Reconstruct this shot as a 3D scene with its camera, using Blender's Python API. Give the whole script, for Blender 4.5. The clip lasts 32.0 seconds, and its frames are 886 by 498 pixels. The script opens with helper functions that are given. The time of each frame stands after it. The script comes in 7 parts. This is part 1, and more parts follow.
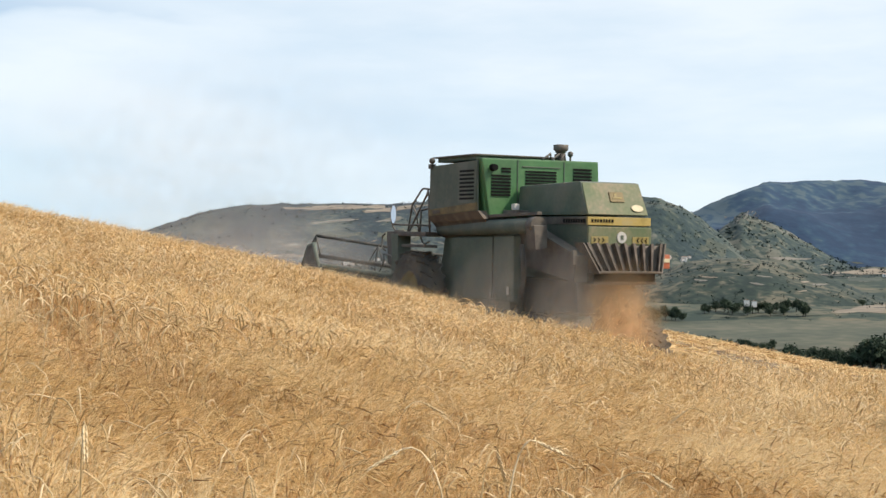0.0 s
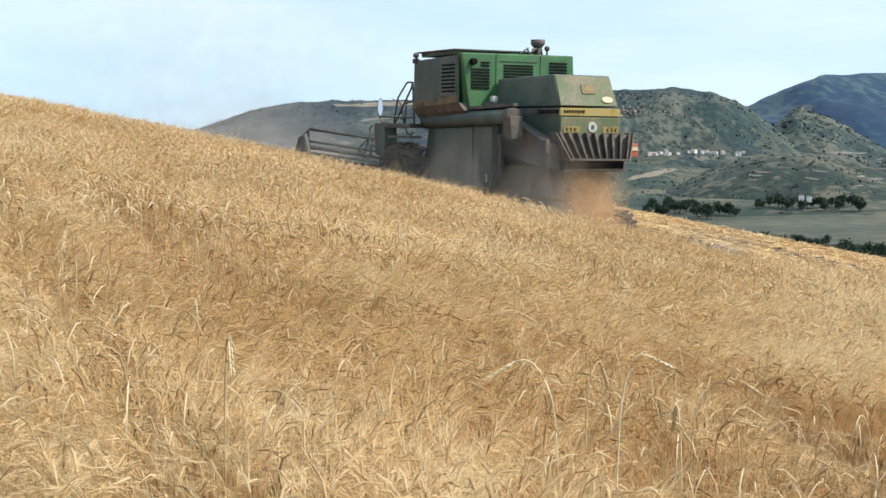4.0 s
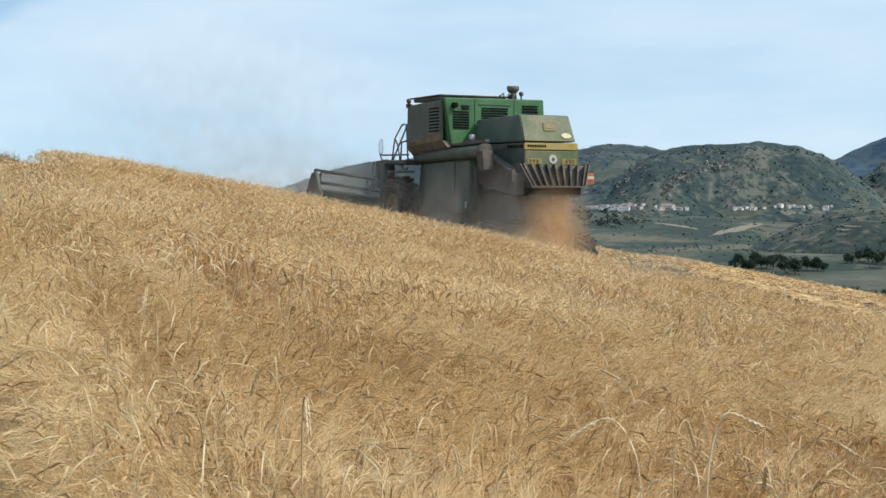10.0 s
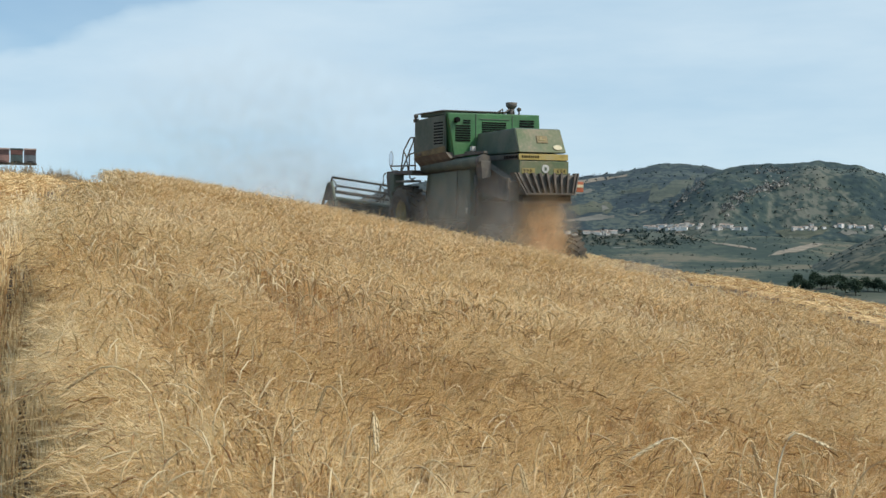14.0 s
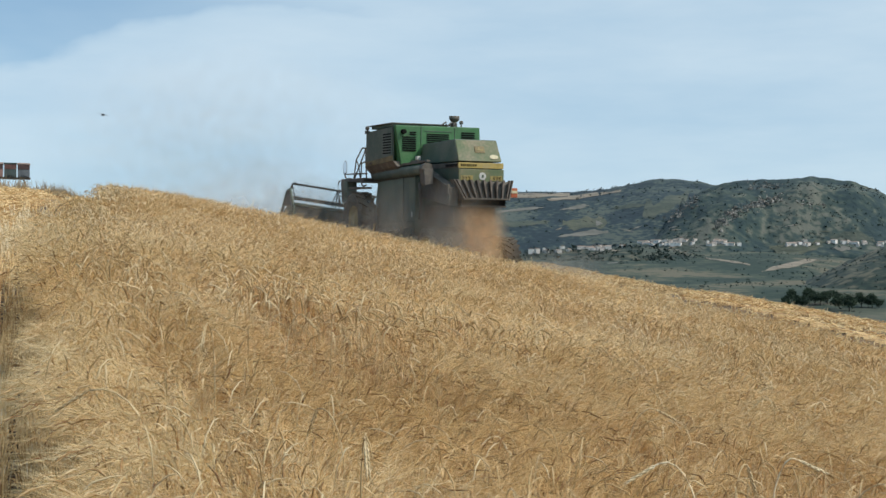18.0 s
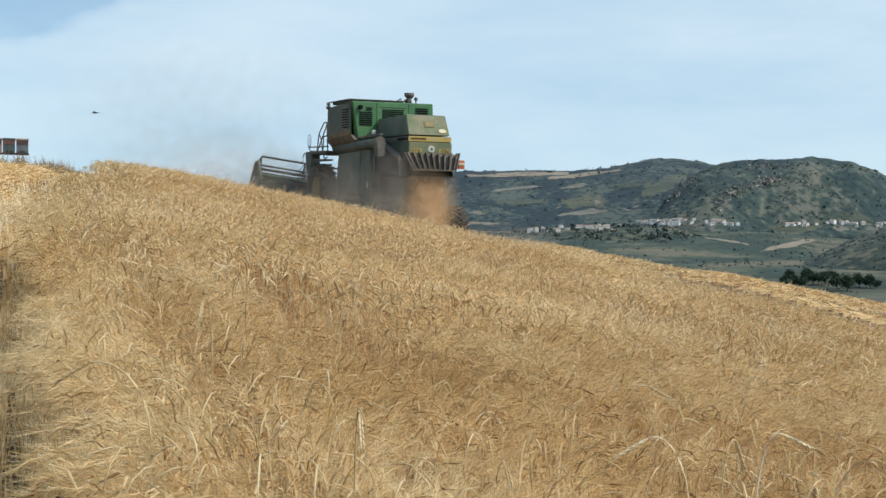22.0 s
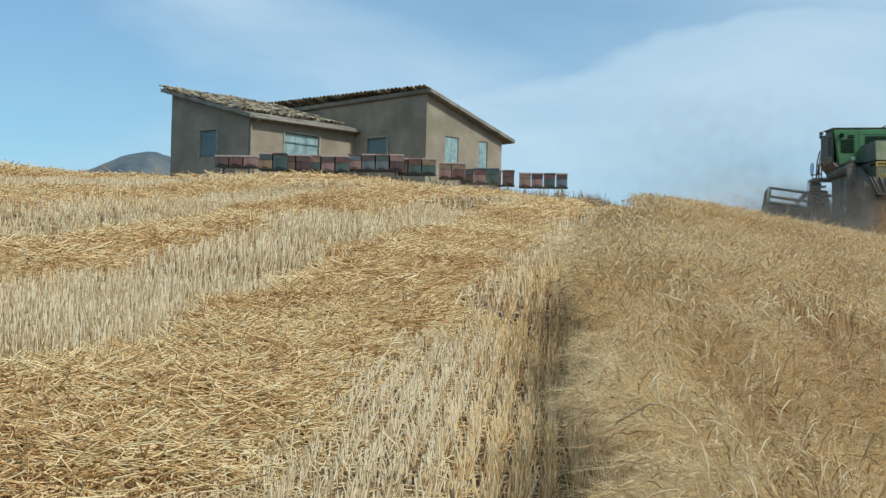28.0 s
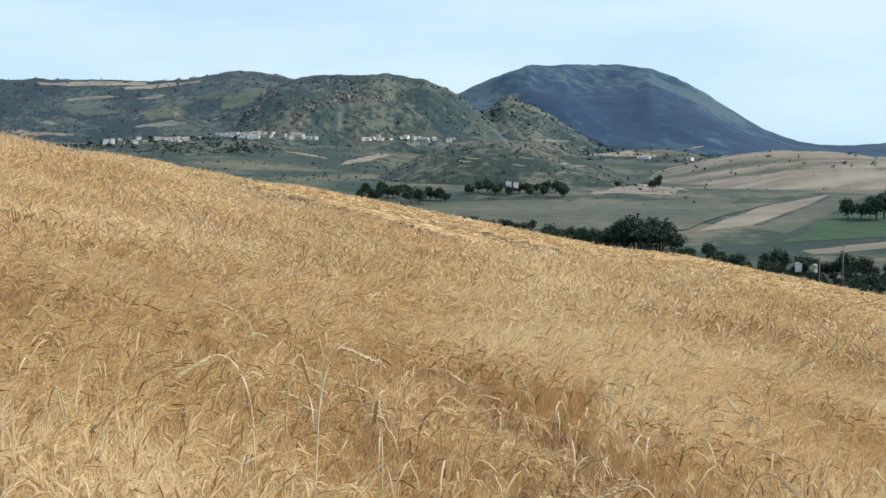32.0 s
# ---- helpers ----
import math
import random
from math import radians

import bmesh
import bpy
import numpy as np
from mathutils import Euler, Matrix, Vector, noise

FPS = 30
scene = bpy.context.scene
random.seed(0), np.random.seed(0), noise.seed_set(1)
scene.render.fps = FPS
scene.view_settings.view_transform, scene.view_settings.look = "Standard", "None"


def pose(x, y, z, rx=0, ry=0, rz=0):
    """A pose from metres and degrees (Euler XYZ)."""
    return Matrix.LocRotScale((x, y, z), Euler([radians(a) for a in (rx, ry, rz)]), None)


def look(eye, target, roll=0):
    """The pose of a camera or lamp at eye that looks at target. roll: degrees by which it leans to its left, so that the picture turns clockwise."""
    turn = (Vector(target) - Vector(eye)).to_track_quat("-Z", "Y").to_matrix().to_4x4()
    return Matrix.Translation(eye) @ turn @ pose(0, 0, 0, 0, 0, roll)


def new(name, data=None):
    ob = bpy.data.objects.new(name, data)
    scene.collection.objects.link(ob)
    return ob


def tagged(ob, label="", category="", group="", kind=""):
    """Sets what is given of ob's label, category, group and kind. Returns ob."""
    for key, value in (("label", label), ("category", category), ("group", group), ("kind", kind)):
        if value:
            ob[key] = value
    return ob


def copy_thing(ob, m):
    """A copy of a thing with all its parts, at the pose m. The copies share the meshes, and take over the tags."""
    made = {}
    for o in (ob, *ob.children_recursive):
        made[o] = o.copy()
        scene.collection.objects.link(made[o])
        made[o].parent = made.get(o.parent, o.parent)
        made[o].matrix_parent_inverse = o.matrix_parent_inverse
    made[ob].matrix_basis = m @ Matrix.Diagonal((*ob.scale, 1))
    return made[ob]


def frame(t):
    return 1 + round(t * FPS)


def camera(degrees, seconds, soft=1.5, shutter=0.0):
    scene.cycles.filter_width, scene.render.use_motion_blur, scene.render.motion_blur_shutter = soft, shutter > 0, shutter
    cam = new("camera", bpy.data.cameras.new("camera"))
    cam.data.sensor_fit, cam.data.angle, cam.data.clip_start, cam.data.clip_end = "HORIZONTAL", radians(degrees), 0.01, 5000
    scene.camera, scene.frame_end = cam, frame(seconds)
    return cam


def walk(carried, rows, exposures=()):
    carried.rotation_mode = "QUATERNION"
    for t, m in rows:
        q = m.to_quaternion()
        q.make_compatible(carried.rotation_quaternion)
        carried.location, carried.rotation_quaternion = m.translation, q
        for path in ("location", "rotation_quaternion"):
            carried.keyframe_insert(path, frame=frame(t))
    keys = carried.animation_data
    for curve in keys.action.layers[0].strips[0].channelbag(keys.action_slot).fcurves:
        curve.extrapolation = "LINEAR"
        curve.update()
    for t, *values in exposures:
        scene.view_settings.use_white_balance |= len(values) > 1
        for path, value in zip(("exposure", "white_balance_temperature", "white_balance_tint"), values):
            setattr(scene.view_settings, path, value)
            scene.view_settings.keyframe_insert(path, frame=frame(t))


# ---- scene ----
cam = camera(36.0, 32.0, soft=1.5)
# seconds, heading to the right, tilt, roll (degrees), and the eye
PATH = [
    (0, 7.74, 2.28, 0.29, 0.150, 0.107, 1.465),
    (0.5, 4.52, 1.39, 0.82, 0.171, 0.113, 1.497),
    (1, 8.19, 2.18, -0.06, 0.100, 0.146, 1.496),
    (1.5, 8.70, 0.17, -2.77, 0.004, 0.175, 1.507),
    (2, 8.71, -0.29, -2.35, -0.013, 0.186, 1.506),
    (2.5, 10.08, -0.55, -0.22, -0.009, 0.126, 1.511),
    (3, 7.63, -2.17, 0.25, -0.005, 0.067, 1.515),
    (3.5, 8.24, -2.99, 1.58, -0.001, 0.017, 1.518),
    (4, 5.59, -2.07, 0.02, -0.009, -0.035, 1.521),
    (4.5, 6.47, 0.64, -0.00, 0.004, -0.041, 1.523),
    (6.5, 6.15, 2.32, -0.79, 0.026, -0.042, 1.529),
    (7, 5.17, 1.82, -0.92, 0.029, -0.042, 1.529),
    (7.5, 5.10, 2.84, -0.72, 0.033, -0.043, 1.530),
    (8, 5.76, 3.37, -0.40, 0.038, -0.044, 1.531),
    (8.5, 5.53, 2.72, -0.15, 0.035, 0.023, 1.527),
    (9, 2.31, 2.50, -0.60, 0.016, -0.027, 1.533),
    (9.5, 1.85, 1.05, -0.49, 0.009, -0.002, 1.521),
    (10, 2.09, 0.32, -0.32, 0.004, 0.019, 1.517),
    (10.5, 2.49, -0.40, -0.49, 0.004, -0.024, 1.521),
    (11, 2.01, 1.17, -0.59, -0.006, -0.029, 1.525),
    (11.5, 1.79, 1.51, -0.31, -0.007, -0.019, 1.526),
    (12, 1.20, 1.90, -0.22, -0.006, -0.038, 1.532),
    (12.5, 0.45, 1.42, -0.21, -0.003, -0.070, 1.540),
    (13, -0.42, 2.30, -0.23, -0.009, -0.057, 1.526),
    (13.5, -0.22, 1.00, -0.09, -0.019, -0.021, 1.515),
    (15.5, -0.54, 2.39, -0.35, -0.015, -0.005, 1.531),
    (16, -0.24, 2.74, -0.30, -0.008, -0.001, 1.528),
    (16.5, 0.00, 2.99, -0.30, -0.013, 0.002, 1.532),
    (17, -0.72, 3.35, 0.00, -0.020, 0.004, 1.535),
    (17.5, -0.27, 3.59, 0.22, -0.013, 0.010, 1.537),
    (18, -0.02, 1.77, -0.03, -0.016, 0.015, 1.534),
    (18.5, -0.22, 0.81, 0.30, -0.010, -0.001, 1.536),
    (19, 0.05, 0.83, 0.42, -0.014, 0.017, 1.535),
    (19.5, -0.35, 0.52, 0.07, -0.008, -0.000, 1.533),
    (20, -0.20, 0.19, -0.12, -0.005, -0.010, 1.533),
    (20.5, -1.20, 0.86, 0.16, -0.003, -0.019, 1.523),
    (21, -1.14, 0.66, 0.46, -0.008, -0.027, 1.527),
    (21.5, -0.84, 0.73, 0.65, -0.013, -0.030, 1.530),
    (22, 0.04, 0.85, 0.30, -0.006, -0.029, 1.530),
    (22.5, -0.74, 1.56, 0.36, -0.014, -0.028, 1.536),
    (23, -1.23, 2.51, 0.18, -0.014, -0.030, 1.537),
    (23.5, -0.82, 3.05, 0.19, -0.009, -0.029, 1.542),
    (24, -2.32, 3.04, -0.18, -0.024, -0.040, 1.540),
    (24.5, -4.39, 3.93, -0.28, -0.028, -0.036, 1.540),
    (25, -8.75, 3.54, -0.71, -0.040, -0.041, 1.541),
    (25.5, -11.90, 4.08, -0.08, -0.056, -0.045, 1.542),
    (26, -15.88, 3.54, 0.60, -0.065, -0.047, 1.540),
    (26.5, -18.12, 2.51, 1.31, -0.070, -0.048, 1.540),
    (28.5, -22.38, 1.75, 1.05, -0.067, -0.049, 1.565),
    (29, -18.07, 0.55, 0.85, -0.058, -0.050, 1.564),
    (29.5, -12.29, -0.60, 1.06, -0.045, -0.053, 1.560),
    (30, -6.85, -0.57, 0.81, -0.031, -0.052, 1.558),
    (30.5, 0.82, -0.98, 0.77, -0.020, -0.019, 1.552),
    (31, 7.00, -1.66, 0.36, 0.000, 0.010, 1.549),
    (31.5, 11.80, -1.91, 0.32, 0.019, 0.049, 1.538),
    (32, 17.57, -2.68, 0.45, 0.049, 0.073, 1.529),
]


def view(yaw, tilt, roll, x, y, z):
    a, e = radians(yaw), radians(tilt)
    return look((x, y, z), (x + math.sin(a) * math.cos(e), y + math.cos(a) * math.cos(e), z + math.sin(e)), roll)


walk(cam, [(p[0], view(*p[1:])) for p in PATH],
     [(0, 0.2, 7350, 20), (1, 0.0, 6850, 14), (2, 0.02, 6650, 15), (3, 0.18, 6750, 17), (4, 0.26, 6650, 15), (7, -0.1, 6550, 11), (8, -0.12, 6550, 11), (10, -0.03, 6500, 14), (11, 0.02, 6550, 15), (13, -0.1, 6560, 12), (17, -0.23, 6540, 11), (18, -0.24, 6500, 12), (19, -0.06, 6580, 13), (21, -0.05, 6580, 13),
      (23, -0.16, 6480, 11), (24, -0.24, 6370, 13), (26, -0.47, 6150, 9), (29, -0.21, 6040, 7), (30, -0.08, 6300, 7), (31, 0.05, 6450, 9), (32, 0.08, 6480, 14)])

# ---- world, sun ----
SUN_AZ, SUN_EL = 112.0, 46.0        # degrees clockwise from +Y, and up


def make_world():
    w = bpy.data.worlds.new("sky")
    scene.world = w
    w.use_nodes = True
    nt = w.node_tree
    nt.nodes.clear()
    n, l = nt.nodes.new, nt.links.new
    out, bg, sky = n("ShaderNodeOutputWorld"), n("ShaderNodeBackground"), n("ShaderNodeTexSky")
    sky.sky_type, sky.sun_disc = "NISHITA", False
    sky.sun_elevation, sky.sun_rotation = radians(SUN_EL), radians(SUN_AZ)
    sky.air_density, sky.dust_density, sky.ozone_density, sky.altitude = 1.0, 0.4, 1.0, 500
    geo, mp = n("ShaderNodeTexCoord"), n("ShaderNodeMapping")
    mp.inputs["Scale"].default_value = (1.0, 1.0, 3.0)
    mp.inputs["Location"].default_value = (0.35, 0.1, 0.25)
    l(geo.outputs["Generated"], mp.inputs[0])
    cl = n("ShaderNodeTexNoise")
    cl.inputs["Scale"].default_value, cl.inputs["Detail"].default_value, cl.inputs["Roughness"].default_value = 1.6, 5, 0.48
    cl.inputs["Distortion"].default_value = 0.6
    l(mp.outputs[0], cl.inputs["Vector"])
    ramp = n("ShaderNodeValToRGB")
    ramp.color_ramp.elements[0].position, ramp.color_ramp.elements[1].position = 0.29, 0.50
    ramp.color_ramp.elements[0].color, ramp.color_ramp.elements[1].color = (0.20, 0.20, 0.20, 1), (0.84, 0.84, 0.84, 1)
    # thicker cloud towards the east
    sx, ad = n("ShaderNodeSeparateXYZ"), n("ShaderNodeMath")
    l(geo.outputs["Generated"], sx.inputs[0])
    ad.operation = "MULTIPLY_ADD"
    ad.inputs[1].default_value = 0.48
    l(sx.outputs["X"], ad.inputs[0])
    l(cl.outputs["Fac"], ad.inputs[2])
    l(ad.outputs[0], ramp.inputs[0])

    def calc(op, a, b, c=None):
        node = n("ShaderNodeMath")
        node.operation = op
        for k, v in enumerate((a, b, c)):
            if v is None:
                continue
            if isinstance(v, (int, float)):
                node.inputs[k].default_value = v
            else:
                l(v, node.inputs[k])
        return node.outputs[0]

    west = calc("MINIMUM", calc("ADD", sx.outputs["X"], 0.05), 0.0)
    edge = calc("ADD", calc("MULTIPLY", calc("MULTIPLY", west, west), -0.62), 0.222)
    bumps, mp3 = n("ShaderNodeTexNoise"), n("ShaderNodeMapping")
    mp3.inputs["Scale"].default_value, mp3.inputs["Location"].default_value = (1.0, 1.0, 1.6), (0.2, 4.1, 0.0)
    l(geo.outputs["Generated"], mp3.inputs[0])
    l(mp3.outputs[0], bumps.inputs["Vector"])
    bumps.inputs["Scale"].default_value, bumps.inputs["Detail"].default_value, bumps.inputs["Roughness"].default_value = 5.0, 5, 0.5
    rise = calc("ADD", calc("SUBTRACT", edge, sx.outputs["Z"]), calc("MULTIPLY", calc("SUBTRACT", bumps.outputs["Fac"], 0.5), 0.10))
    bank = n("ShaderNodeMapRange")
    bank.interpolation_type = "SMOOTHSTEP"
    bank.inputs[1].default_value, bank.inputs[2].default_value, bank.inputs[3].default_value, bank.inputs[4].default_value = -0.006, 0.016, 0.0, 0.86
    l(rise, bank.inputs[0])
    # thinning again towards the skyline
    low = n("ShaderNodeMapRange")
    low.inputs[1].default_value, low.inputs[2].default_value, low.inputs[3].default_value, low.inputs[4].default_value = 0.02, 0.15, 0.45, 1.0
    l(sx.outputs["Z"], low.inputs[0])
    cover = calc("MAXIMUM", ramp.outputs[0], calc("MULTIPLY", bank.outputs[0], low.outputs[0]))
    mix = n("ShaderNodeMix")
    mix.data_type = "RGBA"
    l(cover, mix.inputs[0])
    clear = n("ShaderNodeMix")
    clear.data_type, clear.blend_type = "RGBA", "MULTIPLY"
    clear.inputs[0].default_value = 1.0
    l(sky.outputs[0], clear.inputs[6])
    clear.inputs[7].default_value = (0.72, 1.0, 1.10, 1)
    l(clear.outputs[2], mix.inputs[6])
    # uneven cloud, in streaks
    st, tone, mp2 = n("ShaderNodeTexNoise"), n("ShaderNodeValToRGB"), n("ShaderNodeMapping")
    mp2.inputs["Scale"].default_value, mp2.inputs["Location"].default_value = (1.0, 1.0, 4.5), (2.3, 0.7, 0.0)
    l(geo.outputs["Generated"], mp2.inputs[0])
    l(mp2.outputs[0], st.inputs["Vector"])
    st.inputs["Scale"].default_value, st.inputs["Detail"].default_value, st.inputs["Roughness"].default_value = 2.4, 6, 0.55
    tone.color_ramp.elements[0].position, tone.color_ramp.elements[1].position = 0.36, 0.60
    tone.color_ramp.elements[0].color, tone.color_ramp.elements[1].color = tuple(v * k / 10 for v, k in zip(CLOUD, (0.78, 0.88, 0.96, 1))), tuple(v * 1.06 / 10 for v in CLOUD)
    l(st.outputs["Fac"], tone.inputs[0])
    up = n("ShaderNodeMix")
    up.data_type, up.blend_type = "RGBA", "MULTIPLY"
    up.inputs[0].default_value = 1.0
    up.inputs[7].default_value = (10, 10, 10, 1)
    l(tone.outputs[0], up.inputs[6])
    l(up.outputs[2], mix.inputs[7])
    l(mix.outputs[2], bg.inputs[0])
    bg.inputs[1].default_value = SKY_STRENGTH
    l(bg.outputs[0], out.inputs[0])


CLOUD = (5.85, 7.3, 8.2, 1)
SKY_STRENGTH = 0.118
make_world()
sun = new("sun", bpy.data.lights.new("sun", "SUN"))
sun.data.energy, sun.data.angle, sun.data.color = 3.5, radians(3), (1.0, 0.93, 0.82)
_a, _e = radians(SUN_AZ), radians(SUN_EL)
SUN_DIR = Vector((math.sin(_a) * math.cos(_e), math.cos(_a) * math.cos(_e), math.sin(_e)))
sun.matrix_world = look(SUN_DIR * 60, (0, 0, 0))


# ---- materials ----
def rgb(c):
    return (*c, 1.0)


def surface(name, cols, scale=4.0, rough=0.8, metal=0.0, bump=0.0, bump_scale=40.0, fine=0.35, island=0.0, obj_random=0.0,
            coords="Object", stretch=(1, 1, 1), translucent=0.0, dust=None, dust_amount=0.5, detail=4.0, contrast=(0.35, 0.65)):
    """A material that wanders between the colours in cols, coarse and fine, with an optional coat of dust on upward faces."""
    m = bpy.data.materials.new(name)
    m.use_nodes = True
    nt = m.node_tree
    n, l = nt.nodes.new, nt.links.new
    b = nt.nodes["Principled BSDF"]
    tc, mp = n("ShaderNodeTexCoord"), n("ShaderNodeMapping")
    mp.inputs["Scale"].default_value = stretch
    if coords == "World":
        g = n("ShaderNodeNewGeometry")
        l(g.outputs["Position"], mp.inputs[0])
    else:
        l(tc.outputs[coords], mp.inputs[0])
    n1, n2 = n("ShaderNodeTexNoise"), n("ShaderNodeTexNoise")
    n1.inputs["Scale"].default_value, n1.inputs["Detail"].default_value = scale, detail
    n2.inputs["Scale"].default_value, n2.inputs["Detail"].default_value = scale * 9, 3
    l(mp.outputs[0], n1.inputs["Vector"])
    l(mp.outputs[0], n2.inputs["Vector"])
    mixf = n("ShaderNodeMath")
    mixf.operation = "MULTIPLY_ADD"
    l(n2.outputs["Fac"], mixf.inputs[0])
    mixf.inputs[1].default_value = fine
    sub = n("ShaderNodeMath")
    sub.operation = "SUBTRACT"
    l(n1.outputs["Fac"], sub.inputs[0])
    sub.inputs[1].default_value = fine * 0.5
    l(sub.outputs[0], mixf.inputs[2])
    fac = mixf.outputs[0]
    for amount, source in ((island, "ShaderNodeNewGeometry"), (obj_random, "ShaderNodeObjectInfo")):
        if amount:
            r = n(source)
            ma = n("ShaderNodeMath")
            ma.operation = "MULTIPLY_ADD"
            l(r.outputs["Random Per Island" if amount is island and source.endswith("Geometry") else "Random"], ma.inputs[0])
            ma.inputs[1].default_value = amount
            s2 = n("ShaderNodeMath")
            s2.operation = "SUBTRACT"
            l(fac, s2.inputs[0])
            s2.inputs[1].default_value = amount * 0.5
            l(s2.outputs[0], ma.inputs[2])
            fac = ma.outputs[0]
    ramp = n("ShaderNodeValToRGB")
    cr = ramp.color_ramp
    while len(cr.elements) < len(cols):
        cr.elements.new(0.5)
    for i, c in enumerate(cols):
        cr.elements[i].position = contrast[0] + (contrast[1] - contrast[0]) * i / max(1, len(cols) - 1)
        cr.elements[i].color = rgb(c)
    l(fac, ramp.inputs[0])
    col = ramp.outputs[0]
    if dust:
        g = n("ShaderNodeNewGeometry")
        sx = n("ShaderNodeSeparateXYZ")
        l(g.outputs["Normal"], sx.inputs[0])
        up = n("ShaderNodeMapRange")
        up.inputs[1].default_value, up.inputs[2].default_value, up.inputs[3].default_value, up.inputs[4].default_value = -0.2, 1.0, dust_amount * 0.75, min(1, dust_amount * 1.5)
        l(sx.outputs["Z"], up.inputs[0])
        n3 = n("ShaderNodeTexNoise")
        n3.inputs["Scale"].default_value, n3.inputs["Detail"].default_value = 2.3, 6
        l(tc.outputs["Object"], n3.inputs["Vector"])
        mr = n("ShaderNodeMapRange")
        mr.inputs[1].default_value, mr.inputs[2].default_value, mr.inputs[3].default_value, mr.inputs[4].default_value = 0.3, 0.7, 0.45, 1.25
        l(n3.outputs["Fac"], mr.inputs[0])
        mu = n("ShaderNodeMath")
        mu.operation, mu.use_clamp = "MULTIPLY", True
        l(up.outputs[0], mu.inputs[0])
        l(mr.outputs[0], mu.inputs[1])
        mx = n("ShaderNodeMix")
        mx.data_type = "RGBA"
        l(mu.outputs[0], mx.inputs[0])
        l(col, mx.inputs[6])
        mx.inputs[7].default_value = rgb(dust)
        col = mx.outputs[2]
    l(col, b.inputs["Base Color"])
    b.inputs["Roughness"].default_value, b.inputs["Metallic"].default_value = rough, metal
    if bump:
        n4, bp = n("ShaderNodeTexNoise"), n("ShaderNodeBump")
        n4.inputs["Scale"].default_value, n4.inputs["Detail"].default_value = bump_scale, 4
        l(mp.outputs[0], n4.inputs["Vector"])
        l(n4.outputs["Fac"], bp.inputs["Height"])
        bp.inputs["Strength"].default_value, bp.inputs["Distance"].default_value = min(1, bump), 0.02 if bump <= 1 else bump
        l(bp.outputs[0], b.inputs["Normal"])
    if translucent:
        tr, ms = n("ShaderNodeBsdfTranslucent"), n("ShaderNodeMixShader")
        l(col, tr.inputs[0])
        ms.inputs[0].default_value = translucent
        l(b.outputs[0], ms.inputs[1])
        l(tr.outputs[0], ms.inputs[2])
        l(ms.outputs[0], nt.nodes["Material Output"].inputs[0])
    return m


def speck_material(name, col):
    """Fine airborne dust or chaff, lit through."""
    m = bpy.data.materials.new(name)
    m.use_nodes = True
    nt = m.node_tree
    d, tl, a = nt.nodes.new("ShaderNodeBsdfDiffuse"), nt.nodes.new("ShaderNodeBsdfTranslucent"), nt.nodes.new("ShaderNodeMixShader")
    d.inputs[0].default_value = tl.inputs[0].default_value = rgb(col)
    a.inputs[0].default_value = 0.5
    nt.links.new(d.outputs[0], a.inputs[1])
    nt.links.new(tl.outputs[0], a.inputs[2])
    nt.links.new(a.outputs[0], nt.nodes["Material Output"].inputs[0])
    return m


DUST = (0.25, 0.225, 0.18)
M_GREEN = surface("green_paint", [(0.03, 0.14, 0.05), (0.045, 0.19, 0.065), (0.07, 0.23, 0.085)], 1.5, 0.45, dust=DUST, dust_amount=0.16)
M_GREEN_DARK = surface("dark_dusty_green_paint", [(0.04, 0.085, 0.058), (0.056, 0.108, 0.074), (0.10, 0.13, 0.095)], 1.5, 0.65, dust=(0.21, 0.20, 0.165), dust_amount=0.3)
M_TANK_SIDE = surface("dust_grey_panel", [(0.05, 0.088, 0.068), (0.072, 0.112, 0.088), (0.112, 0.14, 0.115)], 1.4, 0.75, dust=(0.2, 0.19, 0.16), dust_amount=0.3)
M_HOOD_REAR = surface("dusty_olive_panel", [(0.075, 0.14, 0.05), (0.13, 0.17, 0.075), (0.24, 0.215, 0.12)], 1.6, 0.7, fine=0.5, dust=DUST, dust_amount=0.3)
M_YELLOW_FADED = surface("faded_yellow_plate", [(0.24, 0.19, 0.06), (0.34, 0.27, 0.085), (0.3, 0.25, 0.12)], 5, 0.7)
M_YELLOW = surface("yellow_band", [(0.40, 0.30, 0.06), (0.52, 0.39, 0.09), (0.46, 0.37, 0.15)], 3, 0.6, dust=DUST, dust_amount=0.3)
M_BAND = surface("dust_caked_yellow", [(0.12, 0.105, 0.065), (0.19, 0.155, 0.08), (0.25, 0.2, 0.1)], 2.5, 0.75)
M_FIN = surface("rust_brown_steel", [(0.05, 0.04, 0.032), (0.08, 0.064, 0.05), (0.14, 0.115, 0.09)], 5, 0.75)
M_CREAM = surface("cream_sticker", [(0.55, 0.5, 0.33), (0.68, 0.62, 0.42)], 8, 0.7)
M_BLACK = surface("black_gap", [(0.008, 0.008, 0.008), (0.014, 0.014, 0.013)], 6, 0.8)
M_STEEL = surface("worn_steel", [(0.07, 0.058, 0.046), (0.105, 0.088, 0.07), (0.16, 0.135, 0.105)], 3, 0.75, 0.0, dust=DUST, dust_amount=0.3)
M_DARKSTEEL = surface("dark_dirty_steel", [(0.05, 0.05, 0.047), (0.085, 0.08, 0.072), (0.13, 0.12, 0.10)], 3, 0.7, 0.2, dust=(0.24, 0.215, 0.175), dust_amount=0.3)
M_BLACK.node_tree.nodes["Principled BSDF"].inputs["Specular IOR Level"].default_value = 0.1
